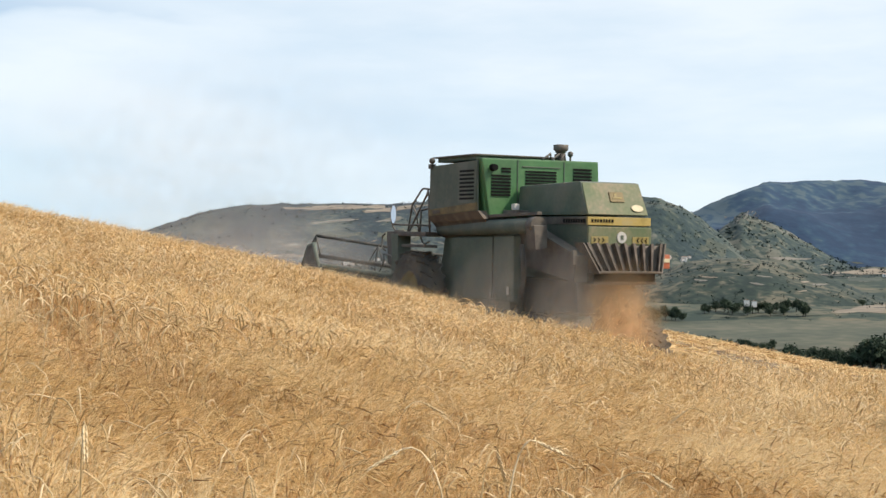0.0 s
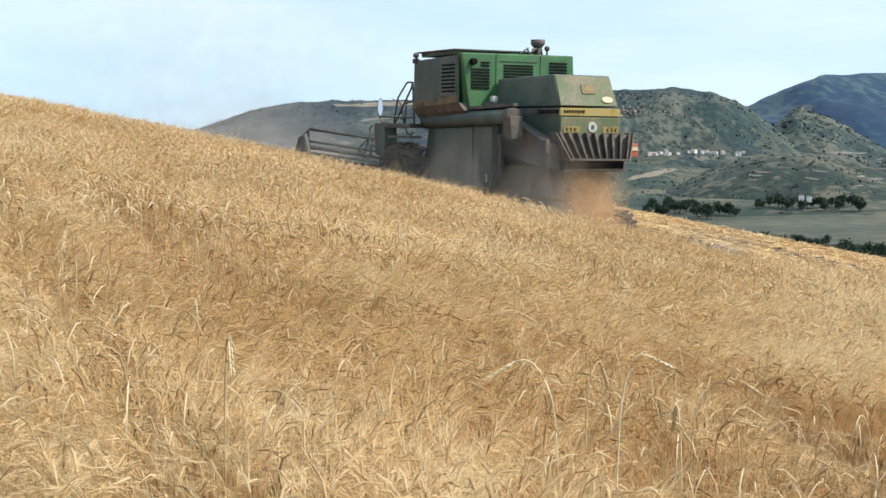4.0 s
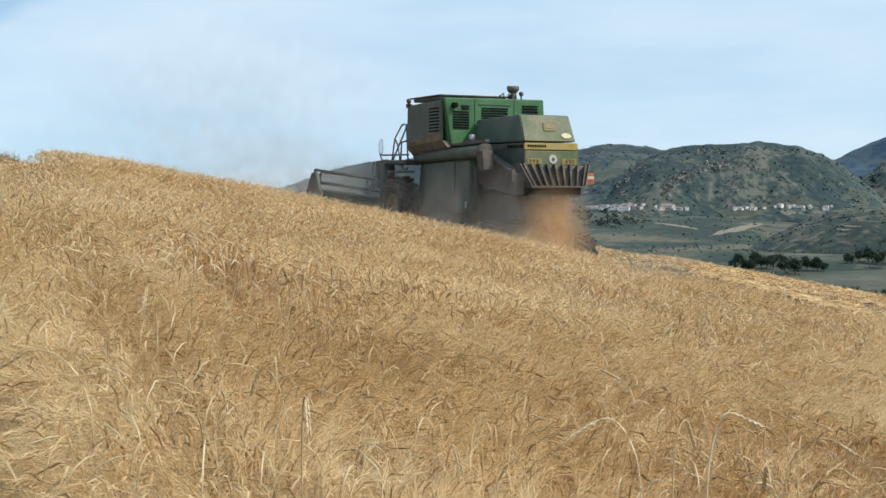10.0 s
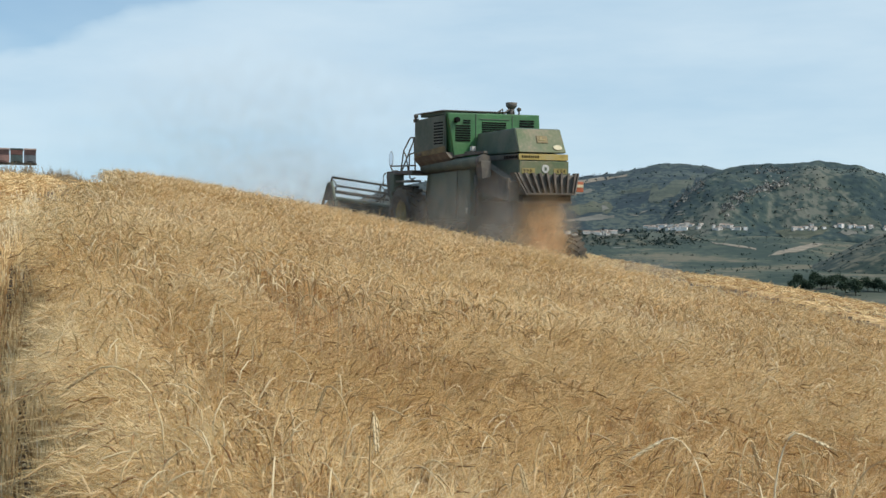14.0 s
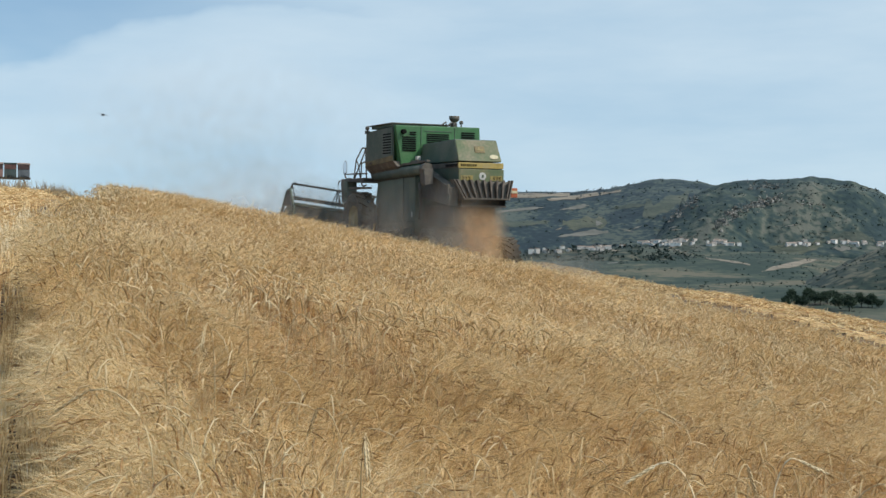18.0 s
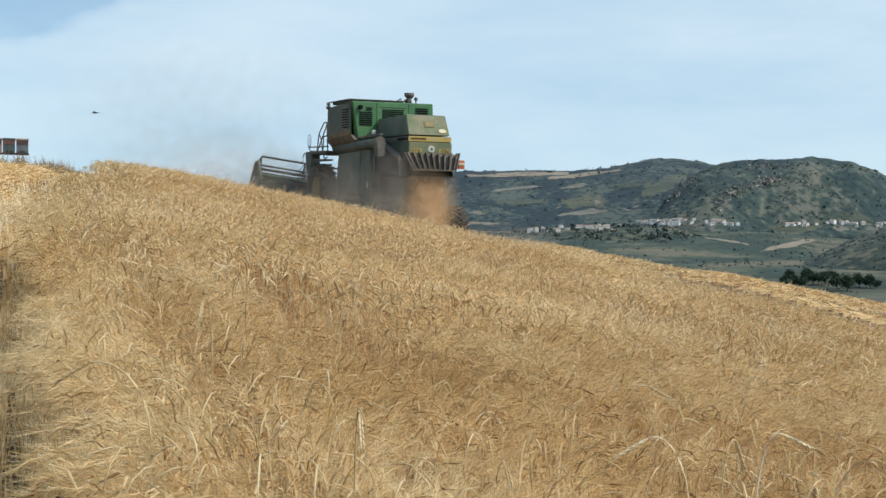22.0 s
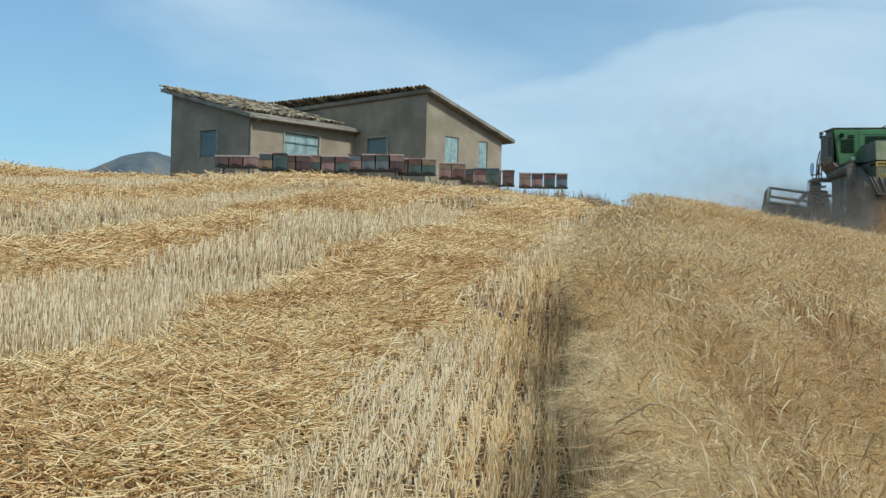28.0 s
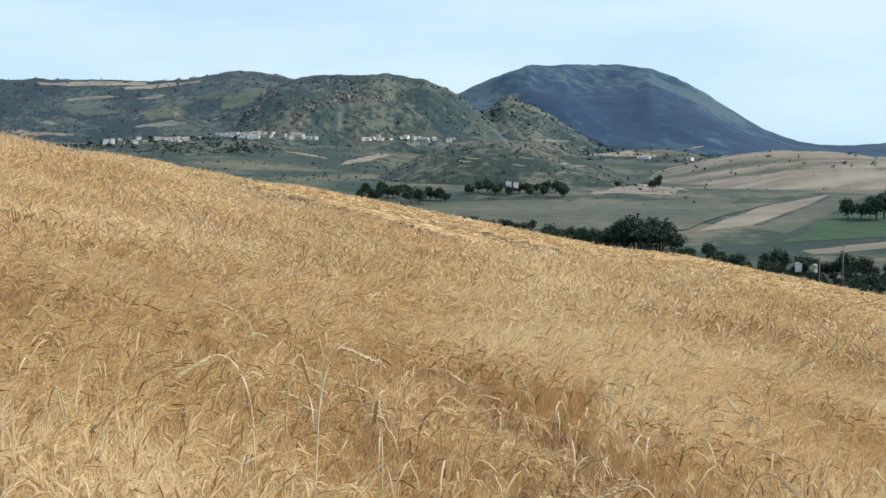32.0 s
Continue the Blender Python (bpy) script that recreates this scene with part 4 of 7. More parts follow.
        straws.append((np.stack([X, Y, Z], -1).reshape(-1, 3), np.concatenate([F[:, [0, 1, 2]], F[:, [0, 2, 3]]])))
    v, f = join(straws)
    me = fast_mesh("straw_windrow", v, f, M_STRAW)
    me.materials.append(M_BED)
    me.polygons.foreach_set("material_index", np.concatenate([np.full(len(c[1]), int(k >= len(straws) - 2), dtype=np.int32) for k, c in enumerate(straws)]))
    tagged(new("straw_windrow", me), "long rows of loose golden threshed straw lying on stubble", "straw", kind="stuff")


make_stubble()


# ---- the combine ----
def make_combine():
    root = empty("combine_harvester")
    tagged(root, "old dusty green combine harvester with a yellow band, harvesting wheat", "combine harvester")
    # rear hood over the straw walkers
    hood = part("hood", hexa([(-0.68, 0.0, 3.06), (0.66, 0.0, 3.06), (0.66, 2.55, 3.06), (-0.68, 2.55, 3.06),
                              (-0.66, 0.28, 3.68), (0.62, 0.28, 3.68), (0.60, 2.55, 3.64), (-0.62, 2.55, 3.64)], bevel=0.07), M_GREEN_DARK, root, "dust-darkened green hood")
    part("hood_rear_panel", hexa([(-0.655, -0.012, 3.08), (0.635, -0.012, 3.08), (0.635, 0.03, 3.08), (-0.655, 0.03, 3.08),
                                  (-0.63, 0.262, 3.655), (0.59, 0.262, 3.655), (0.59, 0.31, 3.64), (-0.63, 0.31, 3.64)], bevel=0.012), M_HOOD_REAR, hood, "dusty olive rear panel")
    # emblem and sticker shapes on the sloping panel
    sl = math.atan2(0.575, 0.274)
    mm = Matrix.Translation((0, -0.012, 3.08)) @ Matrix.Rotation(sl, 4, "X")
    part("emblem_plate", box((0.03, 0.35, 0.012), (0.30, 0.2, 0.012), None, 0.01, mm), M_BAND, hood, "plain raised emblem plate")
    bm = box((0.03, 0.33, 0.022), (0.2, 0.03, 0.008), None, 0, mm)
    box((0.0, 0.38, 0.022), (0.05, 0.07, 0.008), bm, 0, mm)
    part("emblem_mark", bm, M_YELLOW_FADED, hood)
    bm = bmesh.new()
    bmesh.ops.create_cone(bm, cap_ends=True, segments=14, radius1=0.13, radius2=0.125, depth=0.008, matrix=mm @ Matrix.Translation((0.42, 0.13, 0.018)) @ Matrix.Diagonal((1.0, 0.55, 1, 1)))
    part("round_sticker", bm, M_CREAM, hood, "worn cream sticker")
    # body below the hood
    body = part("rear_body", hexa([(-0.62, 0.02, 2.30), (0.66, 0.02, 2.30), (0.66, 2.8, 1.75), (-0.62, 2.8, 1.75),
                                   (-0.64, 0.02, 3.04), (0.68, 0.02, 3.04), (0.68, 2.8, 3.04), (-0.64, 2.8, 3.04)], bevel=0.02), M_GREEN_DARK, root, "dark green straw body")
    part("band", hexa([(-0.665, -0.02, 2.885), (0.69, -0.02, 2.885), (0.69, 0.03, 2.885), (-0.665, 0.03, 2.885),
                       (-0.665, -0.02, 3.035), (0.69, -0.02, 3.035), (0.69, 0.03, 3.035), (-0.665, 0.03, 3.035)], bevel=0.008), M_YELLOW, body, "yellow painted band")
    part("side_band", box((-0.647, 1.35, 2.96), (0.016, 2.5, 0.13), None, 0.004), M_STEEL, body, "dust-coated dark band")
    # writing on the bands: plain bars
    x = -0.6
    for k, wd in enumerate((0.05, 0.05, 0.04, 0.06, 0.045, 0.045, 0.05, 0.055)):
        part("letter_bar", box((x + wd / 2, -0.026, 2.965), (wd * 0.72, 0.008, 0.055)), M_BLACK, body)
        x += wd + 0.012
    y = 0.08
    for k in range(9):
        part("letter_bar", box((-0.66, y + 0.04, 2.96), (0.008, 0.055, 0.075)), M_BLACK, body)
        y += 0.085
    part("lower_panel", hexa([(-0.655, -0.03, 2.52), (0.70, -0.03, 2.52), (0.70, 0.03, 2.52), (-0.655, 0.03, 2.52),
                              (-0.655, -0.03, 2.86), (0.70, -0.03, 2.86), (0.70, 0.03, 2.86), (-0.655, 0.03, 2.86)], bevel=0.02), M_HOOD_REAR, body, "dusty lower rear panel")
    for sx in (-1, 1):
        plate = part("chevron_plate", box((0.02 + sx * 0.44, -0.036, 2.62), (0.36, 0.012, 0.13), None, 0.004), M_YELLOW_FADED, body, "faded yellow chevron plate")
        for k in range(3):
            cx = 0.02 + sx * (0.36 + 0.09 * k)
            bm = bmesh.new()
            for up in (-1, 1):
                box((0, 0, 0.02 * up), (0.014, 0.008, 0.06), bm, 0, Matrix.Translation((cx, -0.046, 2.62)) @ Matrix.Rotation(up * sx * 0.7, 4, "Y"))
            part("chevron", bm, M_BLACK, plate)
    bm = bmesh.new()
    bmesh.ops.create_cone(bm, cap_ends=True, segments=20, radius1=0.105, radius2=0.1, depth=0.014, matrix=Matrix.Translation((0.05, -0.038, 2.67)) @ Matrix.Rotation(math.pi / 2, 4, "X"))
    disc = part("speed_disc", bm, M_WHITE, body, "round white plate")
    part("disc_mark", box((0.05, -0.05, 2.67), (0.06, 0.008, 0.08), None, 0.003), M_GREEN_DARK, disc)
    # straw spreader: flared hood with deflector fins
    spr = part("straw_spreader", hexa([(-0.64, -0.26, 2.06), (0.68, -0.26, 2.06), (0.68, 0.1, 2.06), (-0.64, 0.1, 2.06),
                                       (-0.80, -0.03, 2.53), (0.90, -0.03, 2.53), (0.90, 0.12, 2.53), (-0.80, 0.12, 2.53)], bevel=0.01), M_DARKSTEEL, root, "bare dusty steel straw spreader")
    for k in range(9):
        t = k / 8
        xt, xb = -0.74 + 1.58 * t, -0.58 + 1.2 * t
        tw = 0.05 * (2 * t - 1)
        fin = hexa([(xb - 0.014, -0.40, 2.07), (xb + 0.014, -0.40, 2.07), (xb + 0.03 + tw, -0.22, 2.08), (xb + tw, -0.22, 2.08),
                    (xt - 0.045, -0.18, 2.57), (xt + 0.03, -0.16, 2.57), (xt + 0.06 + tw, 0.0, 2.54), (xt + tw, 0.0, 2.54)], bevel=0.006)
        part("deflector_fin", fin, M_FIN, spr)
    for sx in (-1, 1):
        x0 = 0.02 + sx * 0.66
        wing = hexa([(x0 - 0.012, -0.42, 2.02), (x0 + 0.012, -0.42, 2.02), (x0 + 0.012, 0.0, 2.02), (x0 - 0.012, 0.0, 2.02),
                     (x0 + sx * 0.22 - 0.012, -0.2, 2.57), (x0 + sx * 0.22 + 0.012, -0.2, 2.57), (x0 + sx * 0.22 + 0.012, 0.1, 2.57), (x0 + sx * 0.22 - 0.012, 0.1, 2.57)])
        part("spreader_wing", wing, M_STEEL, spr)
    part("spreader_lip", box((0.02, -0.34, 2.05), (1.32, 0.12, 0.035), None, 0.008), M_STEEL, spr)
    part("chopper_box", hexa([(-0.66, -0.22, 1.84), (0.66, -0.22, 1.84), (0.66, 0.5, 1.84), (-0.66, 0.5, 1.84),
                              (-0.66, -0.24, 2.04), (0.66, -0.24, 2.04), (0.66, 0.5, 2.04), (-0.66, 0.5, 2.04)], bevel=0.01), M_BLACK, spr, "dark chopper mouth")
    part("chopper_edge", box((0.0, -0.235, 1.85), (1.34, 0.03, 0.045), None, 0.006), M_STEEL, spr)
    # slanting side shield on the left
    part("side_shield", hexa([(-1.0, -0.12, 1.86), (-0.72, -0.12, 1.86), (-0.72, 2.0, 2.15), (-1.0, 2.0, 2.15),
                              (-0.98, -0.16, 2.34), (-0.72, -0.16, 2.34), (-0.72, 1.85, 2.95), (-0.98, 1.85, 2.95)], bevel=0.015), M_DARKSTEEL, root, "dusty slanted side shield")
    part("shield_latch", box((-1.0, -0.1, 2.3), (0.07, 0.08, 0.26), None, 0.012), M_STEEL, root)
    # grain tank and engine housing
    tank = part("grain_tank", hexa([(-1.28, 2.72, 3.02), (1.26, 2.72, 3.02), (1.26, 5.0, 3.02), (-1.28, 5.0, 3.02),
                                    (-1.42, 2.72, 4.12), (1.26, 2.72, 4.14), (1.26, 4.85, 4.12), (-1.42, 4.85, 4.08)], bevel=0.05), M_GREEN, root, "green engine and grain tank housing")
    rear = part("engine_panel", hexa([(-1.24, 2.6, 3.02), (1.28, 2.6, 3.02), (1.28, 2.74, 3.02), (-1.24, 2.74, 3.02),
                                      (-1.44, 2.6, 4.16), (1.22, 2.6, 4.18), (1.22, 2.74, 4.18), (-1.44, 2.74, 4.16)], bevel=0.03), M_GREEN, tank, "bright green slatted engine panel")

    def louvres(x0, x1, z0, z1, count, yy, holder, side=False):
        for k in range(count):
            z = z0 + (z1 - z0) * (k + 0.5) / count
            hgt = (z1 - z0) / count * 0.54
            if side:
                part("vent_slot", box((yy, (x0 + x1) / 2, z), (0.02, abs(x1 - x0), hgt), None, 0.004), M_BLACK, holder)
            else:
                part("vent_slot", box(((x0 + x1) / 2, yy, z), (x1 - x0, 0.03, hgt), None, 0.004), M_BLACK, holder)

    louvres(-1.22, -0.80, 3.42, 3.86, 7, 2.592, rear)
    louvres(-1.0, -0.80, 3.88, 4.0, 2, 2.592, rear)
    louvres(-0.46, 0.24, 3.66, 3.96, 5, 2.592, rear)
    louvres(0.64, 1.06, 3.70, 4.04, 5, 2.592, rear)
    for xs in (-0.64, 0.42):
        part("panel_seam", box((xs, 2.594, 3.66), (0.014, 0.016, 0.98)), M_GREEN_DARK, rear)
    part("panel_frame", box((-0.11, 2.592, 4.02), (0.86, 0.022, 0.02), None, 0.004), M_GREEN_DARK, rear)
    part("exhaust_port", rod([(-1.2, 2.62, 3.98), (-1.2, 2.48, 3.98)], [0.075, 0.065], None, 12), M_BLACK, rear, "black exhaust stub")
    sidep = part("tank_side_panel", hexa([(-1.44, 2.76, 3.14), (-1.40, 2.76, 3.14), (-1.40, 4.9, 3.02), (-1.44, 4.9, 3.02),
                                          (-1.47, 2.74, 4.12), (-1.43, 2.74, 4.12), (-1.43, 4.8, 4.06), (-1.47, 4.8, 4.06)], bevel=0.012), M_TANK_SIDE, tank, "grey dust-caked side panel")
    louvres(2.84, 3.46, 3.34, 3.96, 8, -1.465, sidep, True)
    part("vent_frame", box((-1.462, 3.15, 3.65), (0.02, 0.74, 0.74), None, 0.01), M_TANK_SIDE, sidep)
    part("side_ledge", hexa([(-1.36, 2.62, 2.98), (-1.2, 2.62, 2.98), (-1.2, 4.9, 2.9), (-1.36, 4.9, 2.9),
                             (-1.46, 2.7, 3.14), (-1.2, 2.7, 3.14), (-1.2, 4.92, 3.03), (-1.46, 4.92, 3.03)], bevel=0.01), M_STEEL, tank, "straw-dusted ledge")
    part("tank_band", hexa([(-1.455, 2.75, 3.15), (-1.43, 2.75, 3.15), (-1.43, 4.86, 3.04), (-1.455, 4.86, 3.04),
                            (-1.475, 2.74, 3.30), (-1.44, 2.74, 3.30), (-1.44, 4.86, 3.17), (-1.475, 4.86, 3.17)], bevel=0.006), M_BAND, tank, "faded dusty yellow band")
    for k in range(4):
        part("letter_bar", box((-1.474, 4.35 + 0.09 * k, 3.125 - 0.003 * k), (0.012, 0.06, 0.07)), M_STEEL, tank)
    part("tank_underside", hexa([(-1.1, 2.7, 2.7), (1.0, 2.7, 2.7), (1.0, 4.9, 2.6), (-1.1, 4.9, 2.6),
                                 (-1.34, 2.66, 3.0), (1.2, 2.66, 3.0), (1.2, 4.95, 2.92), (-1.34, 4.95, 2.92)]), M_DARKSTEEL, tank)
    lid = part("tank_lid", box((-0.45, 3.9, 4.19), (1.75, 1.7, 0.09), None, 0.03), M_GREEN_DARK, tank, "dark tank cover")
    part("lid_rim", box((-0.45, 3.9, 4.245), (1.9, 1.86, 0.03), None, 0.01), M_DARKSTEEL, lid)
    part("roof_deck", box((0.45, 3.4, 4.165), (1.4, 1.2, 0.05), None, 0.01), M_GREEN, tank)
    for k, (xa, xb) in enumerate(((0.0, 0.25), (0.22, 0.45), (0.42, 0.58))):
        part("roof_strut", rod([(xa, 2.75, 4.18), (xb, 2.85, 4.32), (xb + 0.02, 2.85, 4.17)], 0.022, None, 6), M_DARKSTEEL, tank)
    part("roof_bracket", box((0.52, 2.95, 4.25), (0.09, 0.25, 0.16), None, 0.01), M_DARKSTEEL, tank)
    bm = rod([(0.61, 3.05, 4.16), (0.61, 3.05, 4.36)], 0.06, None, 12)
    rod([(0.61, 3.05, 4.34), (0.61, 3.05, 4.42), (0.61, 3.05, 4.52)], [0.08, 0.15, 0.155], bm, 14)
    part("air_precleaner", bm, M_DARKSTEEL, tank, "mushroom-shaped dark air intake")
    bm = rod([(0.84, 3.05, 4.16), (0.84, 3.05, 4.3)], 0.022, None, 8)
    bmesh.ops.create_uvsphere(bm, u_segments=10, v_segments=7, radius=0.06, matrix=Matrix.Translation((0.84, 3.05, 4.34)))
    part("breather_cap", bm, M_DARKSTEEL, tank)
    bm = rod([(-1.46, 4.72, 4.04), (-1.47, 4.72, 4.13)], 0.025, None, 8)
    bmesh.ops.create_uvsphere(bm, u_segments=10, v_segments=7, radius=0.065, matrix=Matrix.Translation((-1.47, 4.72, 4.18)))
    box((-1.47, 4.72, 4.06), (0.12, 0.1, 0.1), bm)
    part("work_lamp", bm, M_DARKSTEEL, tank, "round front work lamp")
    # unloading auger along the left side
    aug = part("unloading_auger", rod([(-1.12, 4.9, 2.78), (-1.24, 0.75, 2.86)], 0.145, None, 18), M_TANK_SIDE, root, "long dusty unloading auger tube")
    part("auger_rail", box((0, 0, 0), (0.1, 4.15, 0.06), None, 0.01, Matrix.Translation((-1.2, 2.85, 3.03)) @ Matrix.Rotation(radians(-1.5), 4, "X")), M_DARKSTEEL, aug)
    part("auger_collar", rod([(-1.235, 0.95, 2.86), (-1.24, 0.72, 2.86)], 0.165, None, 18), M_DARKSTEEL, aug)
    part("auger_spout", hexa([(-1.36, 0.62, 2.42), (-1.12, 0.62, 2.46), (-1.12, 0.86, 2.5), (-1.36, 0.9, 2.44),
                              (-1.38, 0.66, 2.86), (-1.1, 0.66, 2.86), (-1.1, 1.0, 2.9), (-1.38, 1.0, 2.9)], bevel=0.012), M_DARKSTEEL, aug, "bent steel spout")
    part("work_light", box((-0.90, 2.2, 3.22), (0.12, 0.13, 0.12), None, 0.03), M_WHITE, root, "small white rear work light")
    part("light_bracket", box((-0.86, 2.25, 3.11), (0.3, 0.5, 0.09), None, 0.02), M_DARKSTEEL, root)
    # threshing body, axle and side panels
    part("threshing_body", hexa([(-0.98, 2.2, 1.05), (0.92, 2.2, 0.95), (0.92, 5.4, 1.1), (-0.98, 5.4, 1.2),
                                 (-1.0, 2.2, 2.74), (0.96, 2.2, 2.74), (0.96, 5.0, 2.66), (-1.0, 5.0, 2.66)], bevel=0.03), M_GREEN_DARK, root, "dark green threshing body")
    pan = part("left_side_panel", hexa([(-1.16, 1.75, 1.42), (-1.02, 1.75, 1.42), (-1.02, 4.35, 1.35), (-1.16, 4.35, 1.35),
                                        (-1.18, 1.75, 2.66), (-1.02, 1.75, 2.66), (-1.02, 4.35, 2.6), (-1.18, 4.35, 2.6)], bevel=0.03), M_GREEN_DARK, root, "dark green lower side panel")
    part("panel_latch", box((-1.18, 1.95, 1.62), (0.025, 0.05, 0.16), None, 0.006), M_WHITE, pan)
    part("panel_seam", box((-1.185, 2.55, 2.05), (0.014, 0.02, 1.2)), M_BLACK, pan)
    bm = rod([(-1.12, 1.55, 2.5), (-1.14, 1.45, 2.2), (-1.1, 1.5, 1.8), (-1.05, 1.7, 1.5)], 0.045, None, 10)
    part("hose", bm, M_DARKSTEEL, root, "curved dark hose")
    part("sieve_box", hexa([(-0.7, 0.2, 1.3), (0.62, 0.2, 1.2), (0.62, 2.3, 1.1), (-0.7, 2.3, 1.2),
                            (-0.66, 0.35, 1.86), (0.62, 0.35, 1.86), (0.62, 2.3, 1.86), (-0.66, 2.3, 1.86)], bevel=0.02), M_DARKSTEEL, root, "dark sieve housing")
    part("grain_elevator", box((1.06, 2.2, 2.5), (0.3, 0.36, 2.2), None, 0.03), M_GREEN_DARK, root, "dark green grain elevator")
    part("right_side_panel", box((1.03, 3.4, 2.0), (0.1, 2.1, 1.2), None, 0.03), M_GREEN_DARK, root)
    # axles and wheels; the body is held level while the wheels follow the slope
    part("front_axle", rod([(-1.1, 5.42, 1.44), (1.15, 5.42, 1.0)], 0.16, None, 10), M_DARKSTEEL, root)
    part("rear_axle", rod([(-1.0, 0.75, 0.77), (1.05, 0.75, 0.44)], 0.09, None, 8), M_DARKSTEEL, root)
    wheels = []
    for x, y, z, r, w in ((-1.42, 5.42, 1.44, 0.85, 0.56), (1.45, 5.42, 1.0, 0.85, 0.56), (-1.15, 0.75, 0.77, 0.52, 0.36), (1.14, 0.75, 0.44, 0.57, 0.5)):
        hub = empty("wheel")
        hub.parent = root
        hub.location = (x, y, z)
        h = w / 2
        part("tyre", lathe_x([(-h * 0.72, r * 0.52), (-h, r * 0.7), (-h * 0.98, r * 0.86), (-h * 0.78, r * 0.955), (h * 0.78, r * 0.955), (h * 0.98, r * 0.86), (h, r * 0.7), (h * 0.72, r * 0.52)], None, 32), M_RUBBER, hub, "lugged dusty tractor tyre")
        part("rim", lathe_x([(-h * 0.7, r * 0.53), (-h * 0.62, r * 0.5), (-h * 0.2, r * 0.42), (-h * 0.15, 0.02), (h * 0.15, 0.02), (h * 0.2, r * 0.42), (h * 0.62, r * 0.5), (h * 0.7, r * 0.53)], None, 24), M_YELLOW_FADED, hub, "dusty yellow rim")
        lugs = 18
        for k in range(lugs):
            for sx in (-1, 1):
                a = 2 * math.pi * (k + (0.5 if sx > 0 else 0)) / lugs
                lug = box((sx * h * 0.5, 0, r * 0.97), (h * 1.05, 0.075, r * 0.075), None, 0, Matrix.Rotation(a, 4, "X") @ Matrix.Translation((sx * h * 0.5, 0, 0)) @ Matrix.Rotation(sx * 0.6, 4, "Z") @ Matrix.Translation((-sx * h * 0.5, 0, 0)))
                part("tyre_lug", lug, M_RUBBER, hub)
        wheels.append((hub, r))
    # driver's platform, ladder frame, rails and mirror
    plat = part("operator_platform", box((-0.5, 5.9, 2.66), (2.0, 1.95, 0.1), None, 0.02), M_DARKSTEEL, root, "dark steel operator platform")
    part("platform_step", box((-1.42, 5.38, 2.41), (0.3, 1.15, 0.06), None, 0.01), M_DARKSTEEL, plat)
    part("front_fender", hexa([(-1.52, 6.2, 1.5), (-1.2, 6.2, 1.5), (-1.2, 6.52, 1.5), (-1.52, 6.52, 1.5),
                               (-1.52, 6.27, 2.66), (-1.2, 6.27, 2.66), (-1.2, 6.62, 2.66), (-1.52, 6.62, 2.66)], bevel=0.03), M_GREEN_DARK, root, "green front ladder panel")
    part("ladder_cheek", hexa([(-1.5, 6.56, 1.95), (-1.3, 6.56, 1.95), (-1.3, 6.8, 1.98), (-1.5, 6.8, 1.98),
                               (-1.5, 6.62, 2.66), (-1.3, 6.62, 2.66), (-1.3, 6.92, 2.62), (-1.5, 6.92, 2.62)], bevel=0.05), M_DARKSTEEL, root, "dark ladder cheek plate")
    for pts in ([(-1.5, 6.95, 2.66), (-1.5, 7.12, 2.6), (-1.5, 7.14, 2.36), (-1.5, 6.95, 2.28)], [(-1.5, 7.0, 2.2), (-1.5, 6.6, 2.16), (-1.5, 6.55, 1.85)], [(-1.5, 7.02, 2.2), (-1.5, 7.04, 1.95)]):
        part("guard_loop", rod(pts, 0.022, None, 8), M_DARKSTEEL, root)
    for pts in ([(-1.42, 5.95, 2.7), (-1.42, 5.76, 3.27), (-1.42, 5.32, 3.58), (-1.42, 5.22, 3.62), (-1.42, 4.95, 3.6)],
                [(-1.42, 5.9, 2.7), (-1.42, 5.05, 3.48), (-1.42, 4.98, 3.6)],
                [(-1.42, 5.72, 3.24), (-1.42, 5.55, 3.1), (-1.42, 5.4, 2.7)], [(-1.42, 5.36, 2.7), (-1.42, 5.3, 3.18)],
                [(-1.42, 5.3, 3.16), (-1.42, 4.9, 3.2)], [(-1.42, 6.64, 2.86), (-1.42, 4.85, 2.84)], [(-1.42, 4.98, 3.6), (-1.42, 4.88, 2.7)],
                [(-1.42, 5.3, 2.6), (-1.42, 5.25, 2.5), (-1.42, 5.1, 2.46), (-1.42, 4.9, 2.5)],
                [(-1.42, 6.85, 3.2), (-1.42, 6.74, 2.82), (-1.42, 6.6, 2.72), (-1.42, 6.2, 2.72)]):
        part("handrail", rod(pts, 0.021, None, 8), M_DARKSTEEL, root)
    bm = bmesh.new()
    mm2 = Matrix.Translation((-1.44, 6.68, 3.07)) @ Matrix.Rotation(radians(-24), 4, "Z") @ Matrix.Rotation(radians(-14), 4, "X")
    bmesh.ops.create_cone(bm, cap_ends=True, segments=18, radius1=0.13, radius2=0.12, depth=0.05, matrix=mm2 @ Matrix.Diagonal((0.5, 1, 1.85, 1)) @ Matrix.Rotation(radians(90), 4, "X"))
    mir = part("mirror", bm, M_DARKSTEEL, root, "tall oval rear-view mirror")
    bm = bmesh.new()
    bmesh.ops.create_cone(bm, cap_ends=True, segments=18, radius1=0.11, radius2=0.11, depth=0.01, matrix=mm2 @ Matrix.Translation((0, -0.032, 0)) @ Matrix.Diagonal((0.5, 1, 1.85, 1)) @ Matrix.Rotation(radians(90), 4, "X"))
    part("mirror_glass", bm, M_MIRROR, mir)
    part("operator_seat", box((-0.1, 5.75, 2.85), (0.5, 0.5, 0.5), None, 0.08), M_BLACK, root, "black operator seat")
